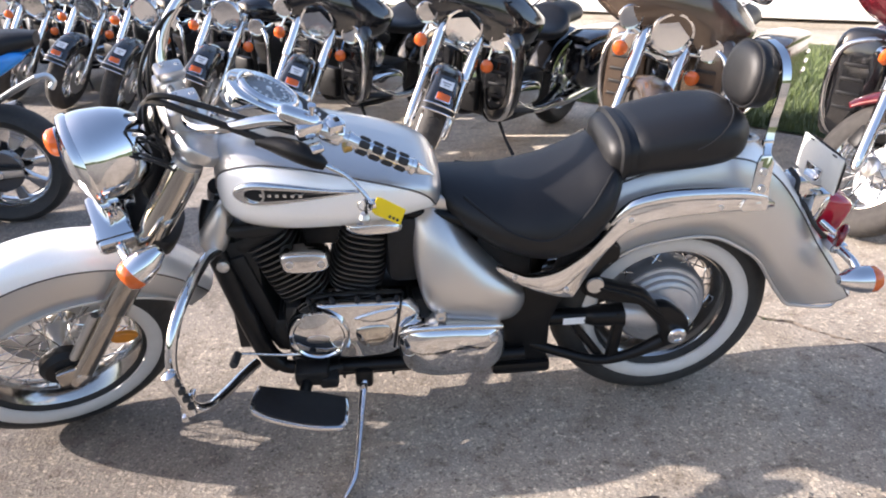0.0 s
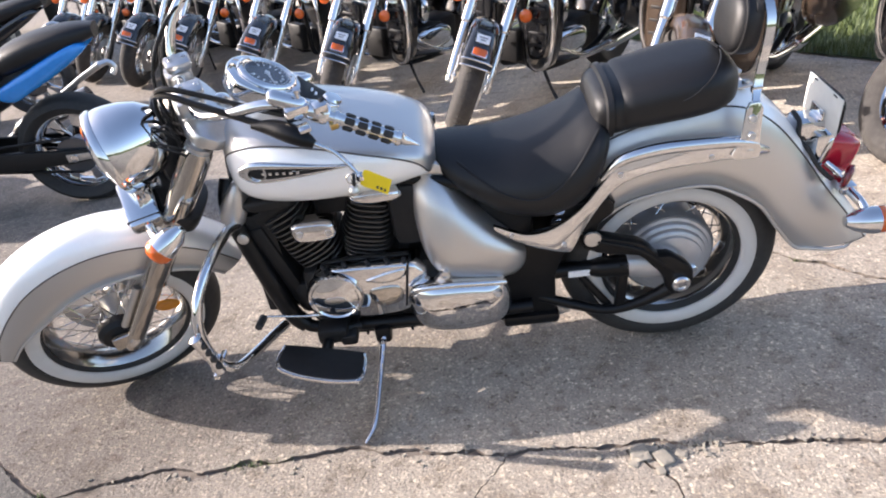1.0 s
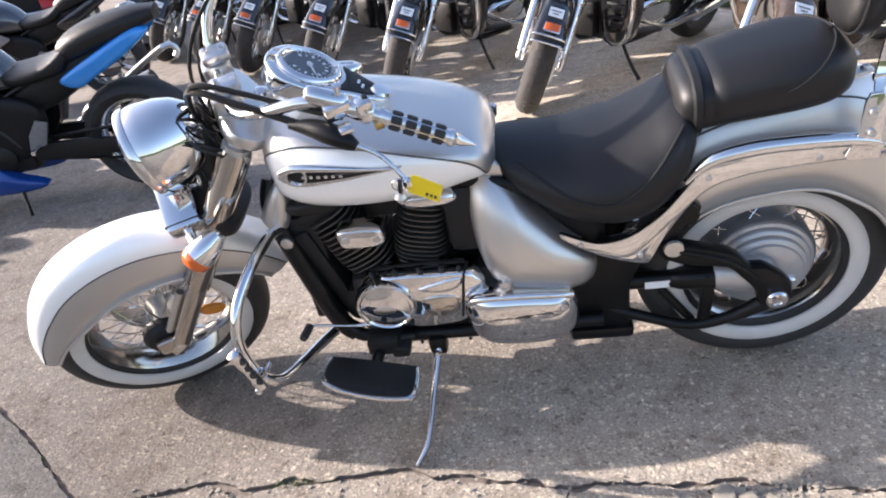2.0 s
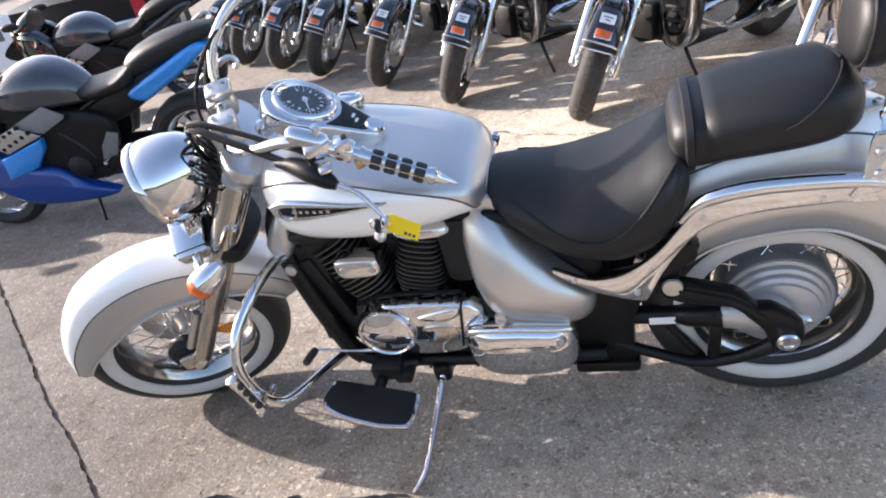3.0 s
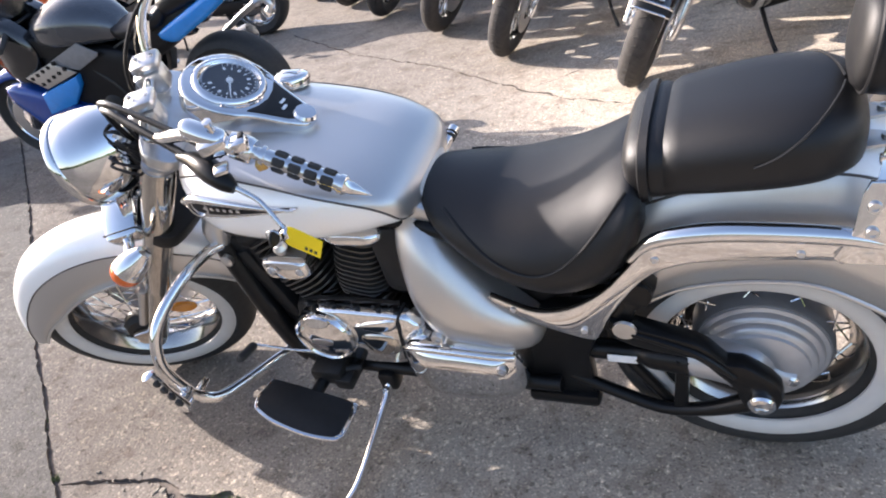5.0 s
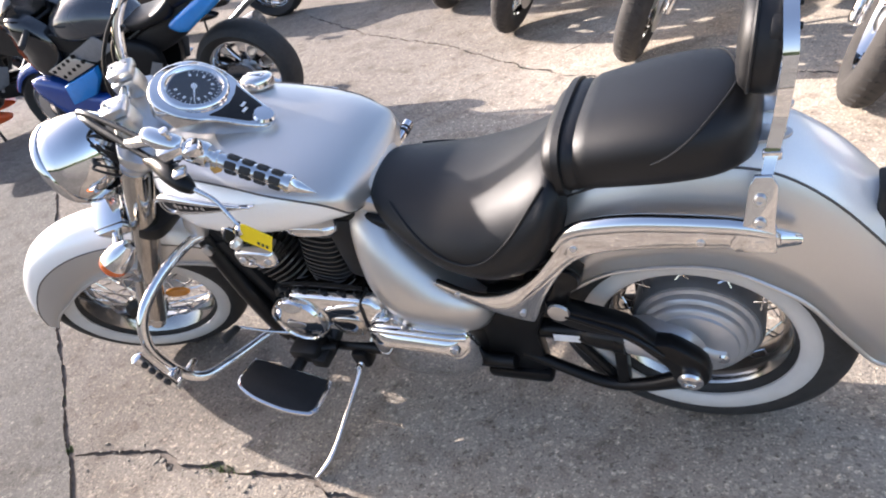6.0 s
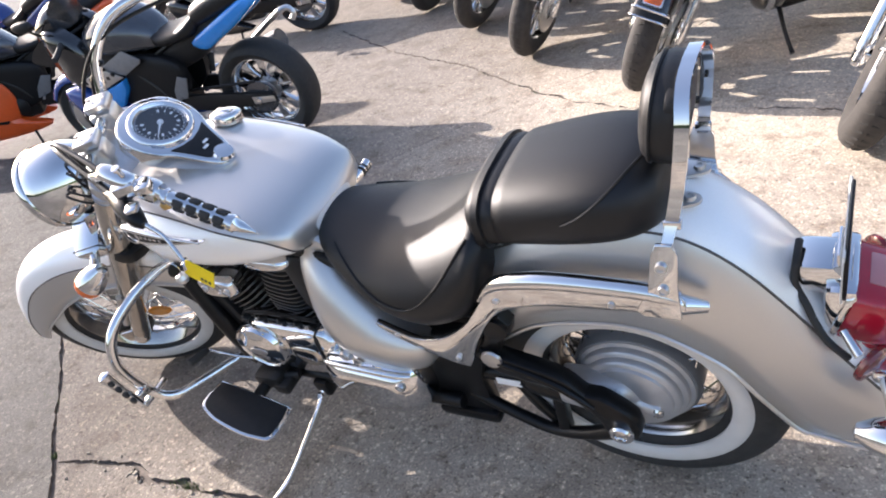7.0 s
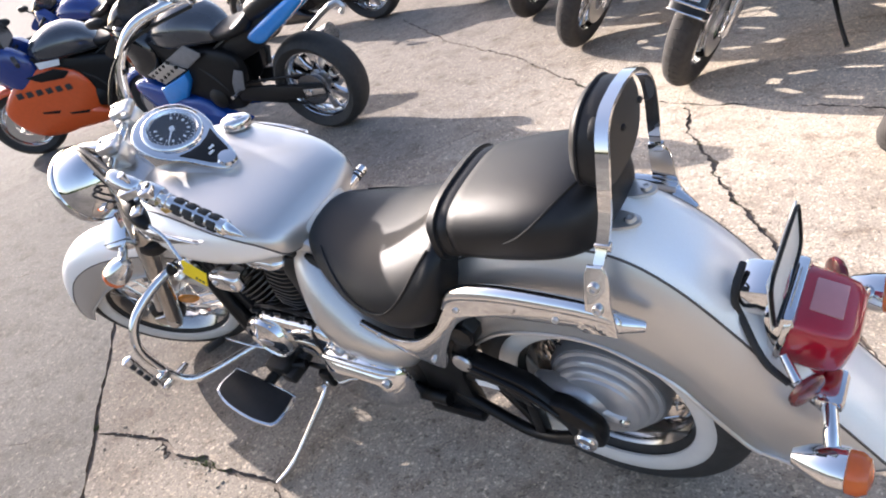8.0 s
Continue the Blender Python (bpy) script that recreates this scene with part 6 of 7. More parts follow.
            lid = loft(smooth([(0.45, 0.09, 0.700, 0.725, 0.69), (0.60, 0.112, 0.715, 0.752, 0.70), (0.85, 0.115, 0.72, 0.757, 0.705), (1.08, 0.10, 0.71, 0.745, 0.70)], 3), 3.4, 20)
            part("lid", moved(lid, Matrix.Translation((0, 0.295 * s, 0))), paint, sb)
            for z in (0.50, 0.56, 0.62):
                part("bag_rail", tube([(0.98, 0.415 * s, z), (1.08, 0.41 * s, z), (1.15, 0.37 * s, z), (1.16, 0.25 * s, z)], 0.008, 8, 4), CHROME, sb, "chrome bag guard rail")
        if shields:
            sh = pillow([(-0.10, 0.33), (-0.13, 0.60), (-0.11, 0.80), (0.0, 0.84), (0.11, 0.80), (0.13, 0.55), (0.09, 0.36), (0.0, 0.30)], 0, 0.05, 0.03, flat=0.4)
            lg = part("leg_shield", moved(sh, Matrix.Translation((-0.36, 0.235 * s, 0.0)) @ Matrix.Rotation(radians(-90), 4, "Z")), shields, b, "painted lower leg shield")
            for k in range(4):
                part("louvre", moved(box((0.11, 0.012, 0.016), (0, 0, 0), 0.004), Matrix.Translation((-0.412, 0.235 * s, 0.46 + 0.07 * k)) @ Matrix.Rotation(radians(-90), 4, "Z")), PLASTIC, lg)
        part("fork_tin", sf(box((0.06, 0.05, 0.22), (-0.52, 0.115 * s, 0.80), 0.02)), paint if fairing else CHROME, b)
    part("regulator", box((0.07, 0.16, 0.20), (-0.37, 0, 0.42), 0.015), CAST, b)
    part("side_stand", tube([(-0.20, -0.14, 0.25), (-0.22, -0.22, 0.14), (-0.24, -0.30, 0.062)], [0.012, 0.010, 0.012], 8, 3), BLACK, b)
    part("tail_lamp", box((0.05, 0.10, 0.07), (1.21, 0, 0.58), 0.015), RED, b)
    return b


YAW = 47.0


def row_pose(x, y, yaw=YAW, lean=10.0):
    lean -= 4.0
    return Matrix.Translation((x + 0.04, y, 0)) @ Matrix.Rotation(radians(yaw), 4, "Z") @ Matrix.Translation((0.81, 0, 0)) @ Matrix.Rotation(radians(lean), 4, "X")


ROW = "bikes in the back row"
dresser = touring(row_pose(0.23, 2.30), GLOSSBLACK, True, "black touring motorcycle with a batwing fairing and chrome forks", ROW, shields=GLOSSBLACK)
copy_thing(dresser, row_pose(-0.645, 2.95, YAW + 2, 9.5))
plain = touring(row_pose(-1.36, 3.65, YAW - 1), GLOSSBLACK, False, "black cruiser motorcycle with chrome forks and passing lamps", ROW, bags=True)
for px, py, dy, ln in ((-2.13, 4.30, 1, 10.5), (-2.74, 4.83, -2, 9), (-3.42, 5.35, 2, 10), (-3.95, 5.82, 0, 10)):
    copy_thing(plain, row_pose(px, py, YAW + dy, ln))
bronze = touring(row_pose(1.20, 1.650, YAW), BROWN, True, "bronze-brown touring motorcycle with a fairing and chrome forks", ROW, marker=True, shields=BROWN)
touring(row_pose(2.15, 1.08, YAW - 4), MAROON, True, "dark red touring motorcycle with chrome crash bars", ROW, shields=GLOSSBLACK, steer=60, laced=True)


# ------------------------------------------------------------------ sport bikes
def sport(m, side_paint, belly_paint, tank_paint, label, group, full=False, nose_paint=None):
    """A sport bike; full gives it one large side fairing in place of the open frame and vent strip."""
    b = thing("sport_motorcycle", m, label, "motorcycle", group)
    fa, ra = V((-0.70, 0, 0.300)), V((0.70, 0, 0.312))
    rw = wheel(b, ra, "rear_wheel", 0.312, 0.094, 0.222, None, None, spokes=0, hub_r=0.07, hub_w=0.06, rim_mat=CHROME, cast=9, seg=64, tread=RUBBER)
    part("brake_disc", lathe([(0.05, 0), (0.11, 0), (0.11, 0.005), (0.05, 0.005)], ra + V((0, 0.09, 0)), (0, 1, 0), 32, closed=True), ALU, rw)
    part("sprocket", lathe([(0.03, 0), (0.10, 0), (0.104, 0.004), (0.10, 0.008), (0.03, 0.008)], ra + V((0, -0.105, 0)), (0, 1, 0), 36, closed=True), GUNMETAL, rw)
    part("chain", merge(tube([(0.70, -0.101, 0.415), (0.15, -0.101, 0.415)], 0.009, 6), tube([(0.70, -0.101, 0.210), (0.15, -0.101, 0.30)], 0.009, 6)), CAST, b)
    for s in (-1, 1):
        arm = [(0.13, 0.40), (0.13, 0.31), (0.40, 0.275), (0.68, 0.275), (0.80, 0.285), (0.80, 0.34), (0.66, 0.355), (0.40, 0.385)]
        part("swing_arm", slab(arm, 0.118 * s - 0.016, 0.118 * s + 0.016, 0.008), CAST, b)
        part("chain_adjuster", slab([(0.66, 0.29), (0.81, 0.295), (0.81, 0.33), (0.66, 0.335)], 0.137 * s - 0.004, 0.137 * s + 0.004, 0.002), ALU, b, "alloy axle plate")
        part("axle_nut", lathe([(0.02, 0), (0.02, 0.012), (0.0001, 0.014)], (0.70, 0.14 * s, 0.312), (0, s, 0), 12), CHROME, b)
    fwl = wheel(b, fa, "front_wheel", 0.300, 0.060, 0.213, None, None, spokes=0, hub_r=0.05, hub_w=0.05, rim_mat=CHROME, cast=5, seg=48)
    for s in (-1, 1):
        part("brake_disc", lathe([(0.09, 0), (0.155, 0), (0.155, 0.005), (0.09, 0.005)], fa + V((0, 0.07 * s, 0)), (0, 1, 0), 36, closed=True), ALU, fwl)
        part("fork_leg", tube([(-0.69, 0.105 * s, 0.27), (-0.58, 0.105 * s, 0.55), (-0.47, 0.105 * s, 0.84)], [0.03, 0.028, 0.026], 14), GUNMETAL, b)
        part("grip", tube([(-0.44, 0.16 * s, 0.86), (-0.36, 0.34 * s, 0.83)], 0.017, 12), RUBBER, b)
    part("clip_on_bar", tube([(-0.38, -0.30, 0.835), (-0.46, -0.10, 0.865), (-0.46, 0.10, 0.865), (-0.38, 0.30, 0.835)], 0.012, 10), BLACK, b)
    pr = []
    for deg in range(35, 150, 22):
        a = radians(180 - deg)
        pr.append(((fa.x + 0.325 * math.cos(a), fa.z + 0.325 * math.sin(a)), (fa.x + 0.27 * math.cos(a), fa.z + 0.27 * math.sin(a))))
    bm, _, _ = fender(pr, 0.075, 2.6, 0.7, 4, 12)
    shell(part("front_fender", bm, [belly_paint, belly_paint], b), 0.003)
    # tank, seat, tail
    part("fuel_tank", loft(smooth([(-0.36, 0.08, 0.80, 0.84, 0.74), (-0.30, 0.15, 0.80, 0.90, 0.72), (-0.16, 0.19, 0.80, 0.955, 0.70), (-0.02, 0.185, 0.79, 0.950, 0.70), (0.10, 0.14, 0.77, 0.885, 0.69), (0.18, 0.085, 0.74, 0.79, 0.68)], 5), 2.6, 40), tank_paint, b, "rounded dark fuel tank")
    part("rider_seat", loft(smooth([(0.13, 0.09, 0.76, 0.79, 0.70), (0.22, 0.14, 0.75, 0.785, 0.70), (0.38, 0.16, 0.77, 0.805, 0.72), (0.48, 0.14, 0.80, 0.85, 0.74), (0.53, 0.10, 0.84, 0.885, 0.80)], 4), 2.8, 32), VINYL, b, "black seat")
    part("pillion_seat", loft(smooth([(0.47, 0.08, 0.83, 0.87, 0.76), (0.53, 0.125, 0.84, 0.91, 0.77), (0.68, 0.13, 0.88, 0.955, 0.81), (0.86, 0.11, 0.91, 0.975, 0.86), (1.00, 0.06, 0.935, 0.965, 0.90)], 4), 2.6, 32), VINYL, b, "black raised tail seat")
    for s in (-1, 1):
        tail = [(0.44, 0.710), (0.52, 0.655), (0.64, 0.700), (0.78, 0.762), (0.91, 0.835), (0.95, 0.872), (0.90, 0.895), (0.80, 0.868), (0.62, 0.795)]
        tp = pillow(tail, -0.125, 0.03, 0.04, flat=0.3, tilt=lambda u, v: 0.04 * max(0.0, (u - 0.5) / 0.5))
        part("tail_panel", tp if s < 0 else moved(tp, MIRROR), side_paint, b, "tail side panel")
        belly = [(-0.66, 0.56), (-0.46, 0.52), (-0.30, 0.42), (-0.16, 0.38), (-0.02, 0.26), (0.14, 0.18), (0.0, 0.15), (-0.32, 0.17), (-0.50, 0.24), (-0.66, 0.44)]
        bp = pillow(belly, -0.165, 0.035, 0.05, flat=0.4)
        part("belly_panel", bp if s < 0 else moved(bp, MIRROR), belly_paint, b, "lower fairing panel")
        nose = [(-0.80, 0.80), (-0.62, 0.93), (-0.46, 0.93), (-0.34, 0.80), (-0.34, 0.66), (-0.46, 0.56), (-0.60, 0.60), (-0.76, 0.70)]
        npn = pillow(nose, -0.155, 0.05, 0.06, flat=0.35, tilt=lambda u, v: 0.22 * max(0.0, (-0.5 - u) / 0.3) ** 1.5)
        part("nose_panel", npn if s < 0 else moved(npn, MIRROR), nose_paint or side_paint, b, "upper fairing panel")
        fm = [(-0.40, 0.82), (-0.20, 0.76), (0.08, 0.66), (0.17, 0.50), (0.15, 0.38), (0.08, 0.38), (0.04, 0.52), (-0.10, 0.62), (-0.34, 0.70)]
        frm = slab(fm, -0.150, -0.128, 0.006)
        part("frame_spar", frm if s < 0 else moved(frm, MIRROR), CAST, b)
        if full:
            fp = pillow([(-0.74, 0.46), (-0.60, 0.62), (-0.44, 0.71), (-0.24, 0.70), (-0.08, 0.62), (-0.01, 0.48), (-0.03, 0.32), (-0.14, 0.20), (-0.42, 0.16), (-0.64, 0.24)], -0.165, 0.04, 0.06, flat=0.45)
            fp = part("side_fairing", fp if s < 0 else moved(fp, MIRROR), side_paint, b, "large orange side fairing")
            vt = slab([(-0.42, 0.690), (-0.20, 0.690), (-0.10, 0.640), (-0.16, 0.600), (-0.34, 0.625)], -0.212, -0.196, 0.004)
            part("vent", vt if s < 0 else moved(vt, MIRROR), TRUCKBLACK, fp, "black vent opening")
            vt = slab([(-0.30, 0.770), (-0.12, 0.745), (-0.14, 0.700), (-0.30, 0.715)], -0.196, -0.188, 0.003)
            part("decal", vt if s < 0 else moved(vt, MIRROR), LABEL_WHITE, b, "pale decal panel")
            for k in range(6):
                part("letter_bar", box((0.048, 0.005, 0.048), (-0.545 + 0.075 * k, 0.2065 * s, 0.575 - 0.010 * k), 0.003), INK, fp)
            for x, z, w in ((-0.40, 0.40, 0.14), (-0.20, 0.33, 0.16)):
                part("vent", slab([(x - w / 2, z), (x + w / 2, z - 0.03), (x + w / 2 - 0.02, z - 0.05), (x - w / 2 + 0.01, z - 0.018)], 0.206 * s - 0.004, 0.206 * s + 0.004, 0.002), TRUCKBLACK, fp)
        else:
            part("side_plate", slab([(-0.03, 0.755), (0.07, 0.685), (0.055, 0.665), (-0.10, 0.605), (-0.255, 0.655), (-0.26, 0.675)], 0.178 * s - 0.005, 0.178 * s + 0.005, 0.004), SLATE, b, "flat grey side plate")
            grille = part("slotted_strip", slab([(-0.25, 0.675), (-0.115, 0.600), (-0.36, 0.530), (-0.46, 0.612)], 0.192 * s - 0.006, 0.192 * s + 0.006, 0.004), ALU, b, "bright slotted vent strip")
            for k in range(5):
                for j in range(2):
                    part("slot", box((0.028, 0.014, 0.024), (-0.385 + 0.047 * k - 0.05 * j + 0.02, 0.194 * s, 0.572 + 0.017 * k + (0.030 if j else -0.010)), 0.006), TRUCKBLACK, grille)
            mp = slab([(-0.42, 0.505), (-0.125, 0.585), (-0.14, 0.52), (-0.23, 0.42), (-0.44, 0.375)], -0.205, -0.150, 0.014)
            part("mid_panel", mp if s < 0 else moved(mp, MIRROR), side_paint, b, "bright fairing panel")
        mass = pillow([(-0.34, 0.68), (-0.16, 0.72), (0.10, 0.68), (0.26, 0.60), (0.24, 0.44), (0.10, 0.33), (-0.14, 0.34), (-0.30, 0.46)], -0.130, 0.03, 0.05, flat=0.5)
        part("engine_cover", mass if s < 0 else moved(mass, MIRROR), TRUCKBLACK, b, "side panel over the engine")
        part("foot_peg", tube([(0.20, 0.15 * s, 0.40), (0.20, 0.25 * s, 0.40)], 0.012, 10), CHROME, b)
        part("heel_plate", slab([(0.14, 0.38), (0.24, 0.40), (0.30, 0.52), (0.24, 0.54), (0.17, 0.46)], 0.16 * s - 0.004, 0.16 * s + 0.004, 0.003), GREYP, b)
        part("mirror", pillow(ellipse(0.075, 0.032, 24, 2.5, -0.55, 1.02), 0.26 * s, 0.02, 0.02), PLASTIC, b)
        part("mirror_stem", tube([(-0.60, 0.14 * s, 0.92), (-0.56, 0.25 * s, 1.01)], 0.008, 8), PLASTIC, b)
    part("screen", loft(smooth([(-0.74, 0.05, 0.85, 0.88, 0.82), (-0.66, 0.12, 0.90, 0.97, 0.84), (-0.54, 0.15, 0.94, 1.05, 0.86), (-0.46, 0.14, 0.96, 1.08, 0.90)], 4), 2.4, 28), WINDSHIELD, b, "dark screen")
    part("engine_block", merge(box((0.44, 0.26, 0.24), (-0.10, 0, 0.36), 0.04), box((0.24, 0.24, 0.18), (-0.22, 0, 0.54), 0.03)), CAST, b, "black engine")
    part("clutch_cover", lathe([(0.07, 0), (0.07, 0.03), (0.05, 0.045), (0.0001, 0.048)], (-0.02, -0.13, 0.36), (0, -1, 0), 24), CAST, b)
    part("subframe", merge(tube([(0.10, -0.10, 0.66), (0.50, -0.08, 0.80), (0.80, -0.03, 0.90)], 0.013, 8), tube([(0.10, 0.10, 0.66), (0.50, 0.08, 0.80), (0.80, 0.03, 0.90)], 0.013, 8)), BLACK, b)
    part("undertail", loft(smooth([(0.16, 0.09, 0.64, 0.72, 0.52), (0.34, 0.10, 0.68, 0.76, 0.56), (0.56, 0.10, 0.76, 0.84, 0.66), (0.86, 0.07, 0.88, 0.93, 0.82)], 3), 2.6, 20), PLASTIC, b)
    part("plate_bracket", merge(tube([(0.68, 0.10, 0.59), (0.80, 0.115, 0.655), (0.92, 0.12, 0.712)], [0.015, 0.016, 0.018], 10), tube([(0.91, 0.10, 0.712), (0.955, 0.13, 0.715), (0.985, 0.13, 0.68), (0.965, 0.12, 0.65)], 0.016, 8, 3)), ALU, b, "bare alloy tail bracket")
    part("silencer", tube([(0.10, 0.15, 0.30), (0.30, 0.17, 0.36), (0.42, 0.18, 0.42), (0.78, 0.20, 0.52)], [0.025, 0.028, 0.058, 0.060], 18, 4), GUNMETAL, b)
    part("side_stand", tube([(-0.02, -0.13, 0.24), (0.0, -0.20, 0.12), (0.02, -0.255, 0.050)], [0.012, 0.010, 0.012], 8, 3), BLACK, b)
    part("hose", tube([(-0.05, -0.15, 0.60), (0.05, -0.16, 0.50), (0.10, -0.15, 0.40)], 0.009, 8, 4), RUBBER, b)
    return b


def sport_pose(x, y, yaw, lean=8.0):
    return Matrix.Translation((x, y, 0)) @ Matrix.Rotation(radians(yaw), 4, "Z") @ Matrix.Translation((-0.70, 0, 0)) @ Matrix.Rotation(radians(lean), 4, "X")


SPORTS = "parked sport bikes"
sport(sport_pose(-1.86, 1.88, 8), BLUE, DEEPBLUE, GUNMETAL, "blue and black sport motorcycle with a fat rear tyre", SPORTS, nose_paint=GLOSSBLACK)
sport(sport_pose(-3.99, 2.41, 44), ORANGE, ORANGE, GUNMETAL, "orange sport motorcycle with a dark blue nose on its stand", SPORTS, full=True, nose_paint=NAVY)
sport(sport_pose(-3.30, 4.14, 10), GLOSSBLACK, GLOSSBLACK, GUNMETAL, "black sport motorcycle seen from its rear tyre", SPORTS)
sport(sport_pose(-5.75, 3.35, 10), NAVY, GLOSSBLACK, NAVY, "deep blue sport motorcycle parked beside the orange one", SPORTS)


# ------------------------------------------------------------------ pickup, lawn, house
def pickup(m):
    t = thing("pickup_truck", m, "black pickup truck parked behind the bikes", "truck")
    body = [(-2.7, 0.55), (-2.72, 0.95), (-1.3, 1.02), (-1.28, 1.05), (-1.15, 1.62), (-0.95, 1.74), (0.35, 1.76), (0.95, 1.20), (2.2, 1.08), (2.65, 0.98), (2.72, 0.55), (2.3, 0.42), (-2.3, 0.42)]
    part("body", slab(body, -0.92, 0.92, 0.06), TRUCKBLACK, t, sharp=50)
    for s in (-1, 1):
        part("window", slab([(-1.05, 1.16), (-0.98, 1.60), (-0.2, 1.62), (-0.2, 1.16)], 0.915 * s - 0.008, 0.915 * s + 0.008, 0.004), WINDSHIELD, t)
        part("window", slab([(-0.12, 1.16), (-0.12, 1.62), (0.34, 1.62), (0.74, 1.20)], 0.915 * s - 0.008, 0.915 * s + 0.008, 0.004), WINDSHIELD, t)
        part("tail_lamp", box((0.06, 0.16, 0.34), (-2.70, 0.80 * s, 0.80), 0.02), RED, t, "tall red tail lamp")
        for x in (-1.75, 1.75):
            wh = part("wheel", lathe(smooth([(0.22, -0.10), (0.36, -0.11), (0.385, -0.06), (0.385, 0.06), (0.36, 0.11), (0.22, 0.10)], 3), (x, 0.86 * s, 0.385), (0, 1, 0), 36), RUBBER, t)
            part("rim", lathe([(0.24, -0.04), (0.24, 0.08), (0.20, 0.06), (0.08, 0.09), (0.0001, 0.09)], (x, 0.88 * s, 0.385), (0, s, 0), 28), ALU, wh)
    part("bumper", box((0.12, 1.8, 0.16), (-2.76, 0, 0.55), 0.03), CHROME, t)
    return t


pickup(Matrix.Translation((-6.5, 8.35, 0)) @ Matrix.Rotation(radians(107), 4, "Z"))

sign = thing("sign_board", pose(-6.10, 5.0, 0, 0, 0, 30), "white sign board on two short legs", "sign")
part("board", box((0.42, 0.02, 0.55), (0, 0, 0.72), 0.006), LABEL_WHITE, sign)
for x in (-0.15, 0.15):
    part("leg", tube([(x, 0.02, 0), (x, 0.02, 0.9)], 0.014, 8), GREYP, sign)
part("print_bar", box((0.10, 0.004, 0.12), (0.03, -0.012, 0.80), 0.002), GREYP, sign)

EDGE_P, EDGE_D = V((2.76, 2.95, 0)), V((0.64, -0.77, 0)).normalized()
EDGE_N = V((-EDGE_D.y, EDGE_D.x, 0))
lawn_bm = bmesh.new()
_a, _b = EDGE_P - EDGE_D * 60, EDGE_P + EDGE_D * 60
_pts = [EDGE_P + EDGE_D * (-60 + 120 * i / 240) + EDGE_N * random.Random(i).uniform(-0.05, 0.05) for i in range(241)]
_v = [lawn_bm.verts.new((p.x, p.y, 0.012)) for p in _pts] + [lawn_bm.verts.new((p.x, p.y, 0.012)) for p in (_b + EDGE_N * 80, _a + EDGE_N * 80)]
lawn_bm.faces.new(_v)
bmesh.ops.triangulate(lawn_bm, faces=lawn_bm.faces)
bmesh.ops.recalc_face_normals(lawn_bm, faces=lawn_bm.faces)
tagged(obj("lawn", lawn_bm, LAWN), "green lawn beyond the concrete lot", "lawn", kind="structure")


def blades(name, spots, h, w, material, label, seed=1):
    rnd = random.Random(seed)
    verts, faces = [], []
    for x, y, z, k in spots:
        a = rnd.uniform(0, math.pi * 2)
        d, s = V((math.cos(a), math.sin(a), 0)), V((-math.sin(a), math.cos(a), 0))
        hh, lean = h * k * rnd.uniform(0.5, 1.3), rnd.uniform(0.1, 0.7)
        i = len(verts)
        base = V((x, y, z))
        for t, ww in ((0, 1.0), (0.55, 0.75), (1.0, 0.05)):
            c = base + V((0, 0, hh * t)) + d * lean * hh * t * t
            verts += [c - s * w * ww / 2, c + s * w * ww / 2]
        faces += [(i, i + 1, i + 3, i + 2), (i + 2, i + 3, i + 5, i + 4)]
    me = bpy.data.meshes.new(name)
    me.from_pydata([tuple(v) for v in verts], [], faces)
    me.materials.append(material)
    me.shade_smooth()
    return tagged(new(name, me), label, "grass", kind="stuff")


_r = random.Random(21)
_spots = []
while len(_spots) < 26000:
    u, v = _r.uniform(-2.2, 4.0), _r.uniform(0.0, 1.0) ** 1.4 * 4.2
    p = EDGE_P + EDGE_D * u + EDGE_N * v
    _spots.append((p.x, p.y, 0.01, 1.0))
blades("lawn_grass", _spots, 0.07, 0.008, GRASS, "short green lawn grass")
_spots = []
for (cx, cy), n, sp in (((-0.425, -0.484), 130, 0.035), ((-0.33, -0.478), 50, 0.03), ((0.31, 1.99), 140, 0.05), ((0.2, 2.02), 70, 0.06), ((0.62, 1.36), 60, 0.03), ((0.75, 1.18), 70, 0.04), ((0.47, 1.62), 50, 0.03), ((-1.0, -0.52), 60, 0.02), ((-1.25, -0.33), 60, 0.05), ((1.42, 0.31), 50, 0.04), ((-0.38, 2.29), 40, 0.04)):
    for _ in range(n):
        _spots.append((_r.gauss(cx, sp), _r.gauss(cy, sp * 0.35), -0.018, 1.0))
blades("crack_weeds", _spots, 0.022, 0.0035, GRASS, "green weeds growing in the cracks", 5)


def house():
    h = thing("house", Matrix.Translation((6.12, 8.20, 0)) @ Matrix.Rotation(math.atan2(EDGE_D.y, EDGE_D.x) + radians(8), 4, "Z"), "white clapboard building beyond the lawn", "building")
    part("wall", box((16, 6, 3.2), (0, 3, 1.75), 0.01), SIDING, h)
    part("foundation", box((16.04, 6.04, 0.10), (0, 3, 0.05), 0.01), STONE, h)
    first = obj("siding_board", slab([(-0.02, 0.0), (-0.006, 0.145), (0.0, 0.145), (0.0, 0.0)], -8, 8, plane="xz"), SIDING)
    for i in range(20):
        s = first if i == 0 else new("siding_board", first.data)
        s.parent = h
        s.matrix_local = Matrix.Translation((0, 0, 0.17 + 0.15 * i)) @ Matrix.Rotation(radians(90), 4, "Z")
    part("roof", moved(slab([(-0.5, 3.3), (3.0, 4.9), (6.5, 3.3), (6.5, 3.2), (3.0, 4.78), (-0.5, 3.2)], -8.4, 8.4), Matrix.Rotation(radians(90), 4, "Z")), ROOFING, h)
    return h


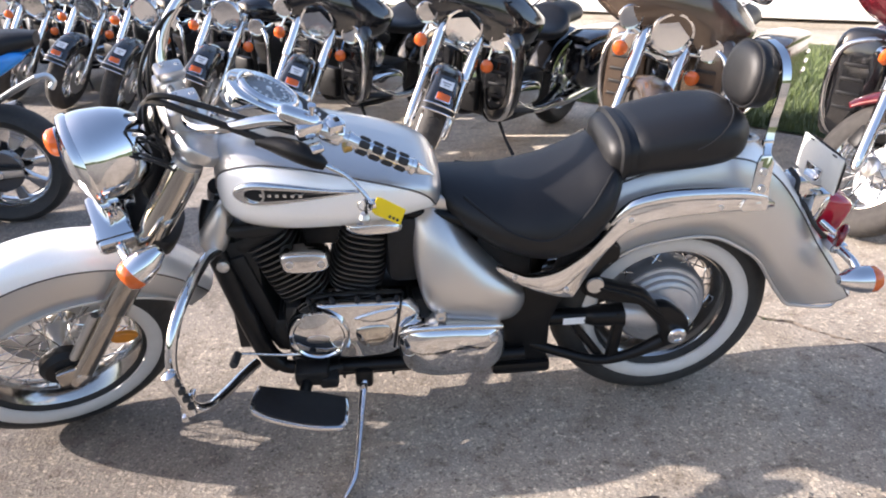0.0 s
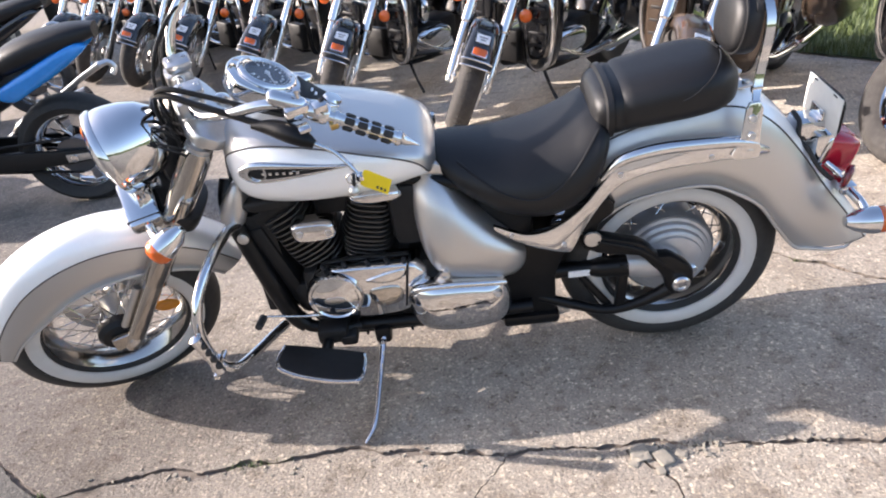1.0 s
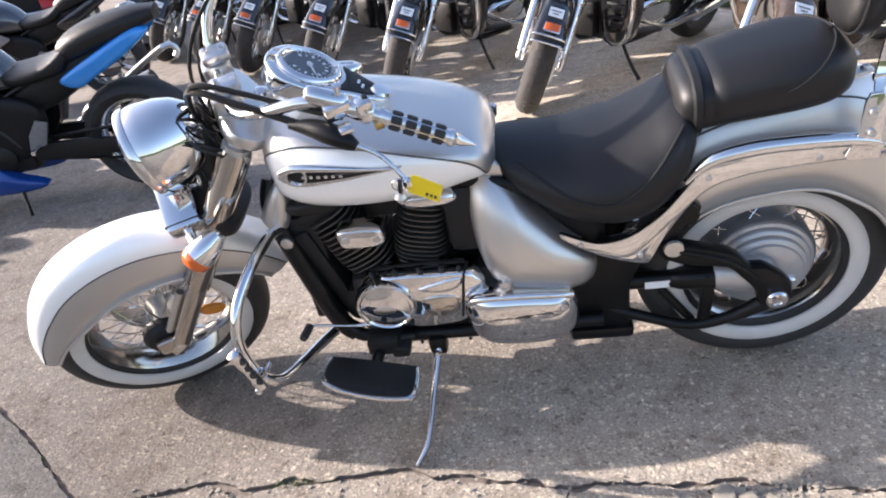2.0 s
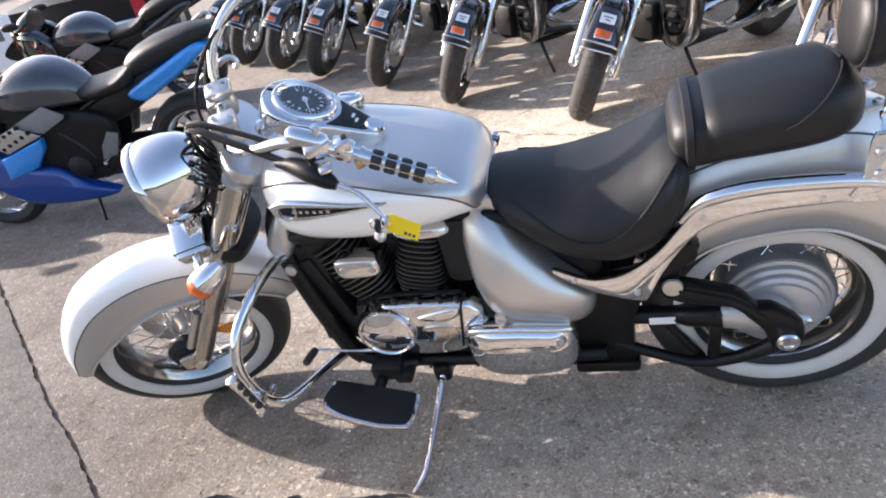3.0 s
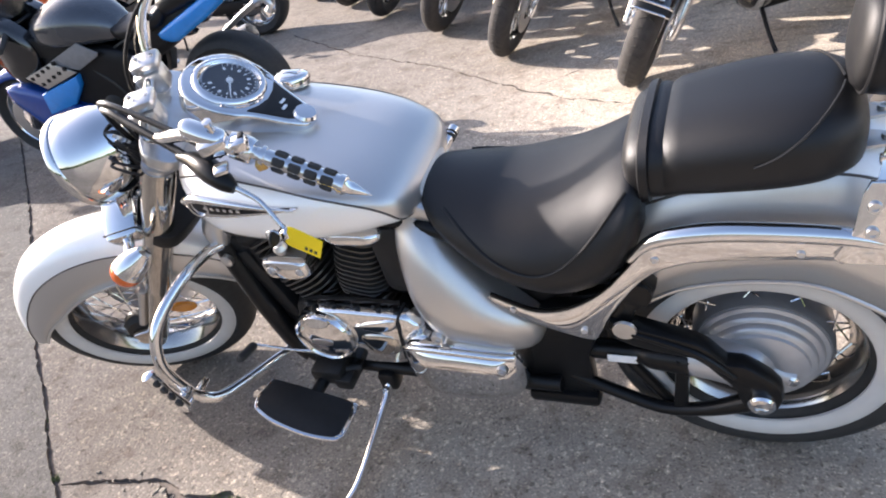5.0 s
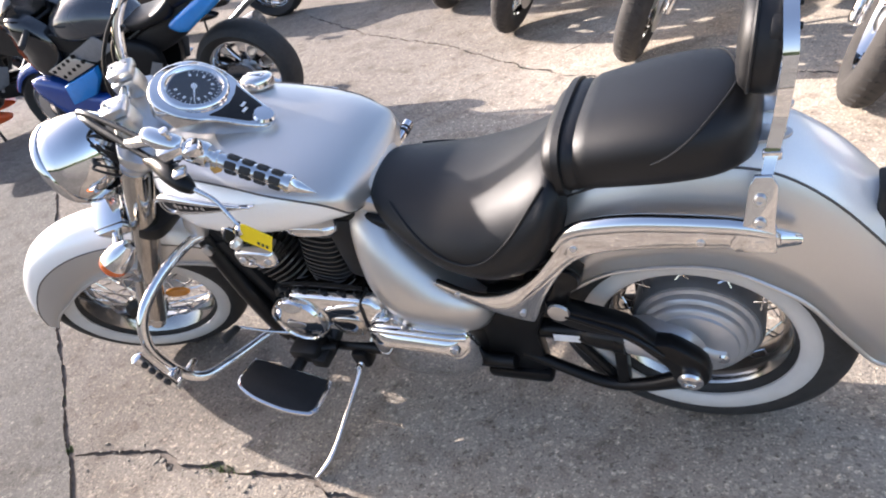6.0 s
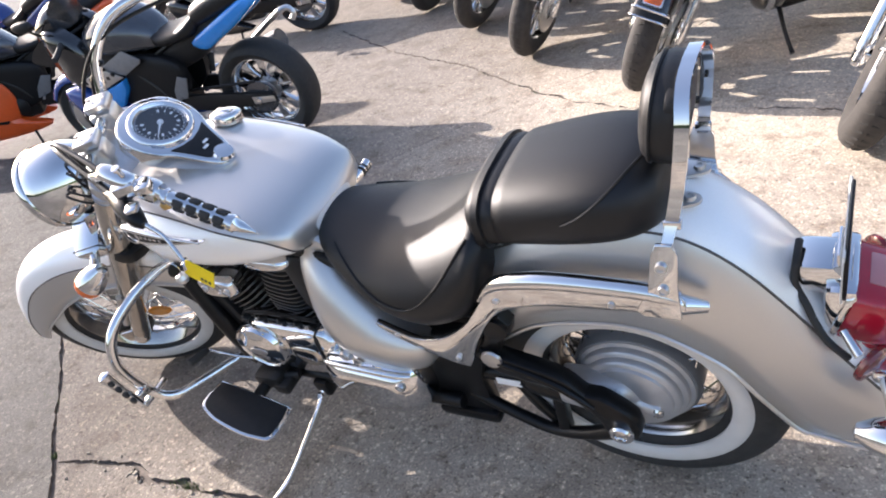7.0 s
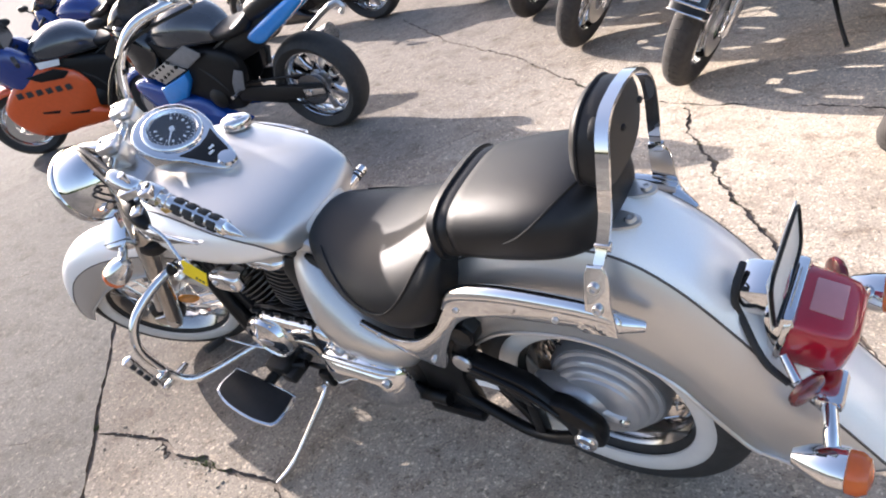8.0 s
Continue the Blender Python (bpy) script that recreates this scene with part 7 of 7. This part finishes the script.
home = house()
strip = obj("path", moved(box((16, 1.5, 0.03), (0, -0.75, 0.013), 0.006), home.matrix_world), OLD_CONCRETE)
tagged(strip, "pale bare strip along the foot of the building", "path", kind="structure")

# crumbled concrete where the near cracks meet
def lump(s, seed, flat=0.26):
    rk = random.Random(seed)
    b = bmesh.new()
    bmesh.ops.create_icosphere(b, subdivisions=3, radius=1)
    sx, sy = rk.uniform(0.85, 1.15), rk.uniform(0.65, 0.9)
    for v in b.verts:
        k = 1 + 0.5 * noise.noise(v.co * 1.3 + V((seed * 3.1, 0, 0))) + 0.28 * noise.noise(v.co * 4 + V((0, seed * 1.7, 0)))
        c = v.co * k
        v.co = (max(-0.75, min(0.75, c.x)) * s * sx, max(-0.75, min(0.75, c.y)) * s * sy, max(-0.5, min(0.7, c.z)) * s * flat)
    return moved(b, Matrix.Rotation(rk.uniform(0, 6.28), 4, "Z"))


for i, (x, y, s) in enumerate(((0.632, -0.578, 0.040), (0.688, -0.600, 0.034), (0.665, -0.565, 0.021), (0.735, -0.590, 0.019), (0.610, -0.610, 0.016), (0.715, -0.560, 0.014), (-0.62, -0.492, 0.012), (0.80, -0.60, 0.015), (0.67, -0.640, 0.016), (0.53, -0.575, 0.013))):
    tagged(obj("concrete_chunk", moved(lump(s, i + 60), Matrix.Translation((x, y, s * 0.10))), STONE, 30), "loose broken chunk of pale concrete on the ground", "rubble", "chunks along the crack")
_rg = random.Random(31)
_crumbs = []
for i in range(170):
    t = _rg.random()
    x, y = (_rg.gauss(0.77, 0.07), _rg.gauss(-0.565, 0.022)) if t < 0.5 else (_rg.uniform(-0.9, 1.3), 0)
    if t >= 0.5:
        y = -0.50 - 0.06 * max(0.0, x) + _rg.gauss(0, 0.02)
    sz = _rg.uniform(0.0015, 0.0055)
    _crumbs.append(moved(box((sz * 2, sz * _rg.uniform(1, 2), sz * 0.8)), Matrix.Translation((x, y, sz * 0.4)) @ Matrix.Rotation(_rg.uniform(0, 3), 4, "Z") @ Matrix.Rotation(_rg.uniform(-0.5, 0.5), 4, "X")))
tagged(obj("gravel", merge(*_crumbs), STONE, 30), "small pale crumbs of concrete along the crack", "gravel", kind="stuff")


# added ring with a tree-like top, past the lot and unseen; darkens reflections
_rt = random.Random(77)
_rows = [[], [], []]
for i in range(220):
    a = 2 * math.pi * i / 220
    h = 4.2 + 2.2 * noise.noise(V((math.cos(a) * 4, math.sin(a) * 4, 0))) + _rt.uniform(-0.6, 0.6)
    for k, (r, z) in enumerate(((52, -0.1), (53 + _rt.uniform(-1, 1), h * 0.6), (55, h))):
        _rows[k].append((r * math.cos(a), r * math.sin(a), z))
tagged(obj("backdrop", grid(_rows, caps=False), BACKDROP_DARK, 80), "unseen dark jagged ring round the lot, added for reflections", "backdrop", kind="structure")
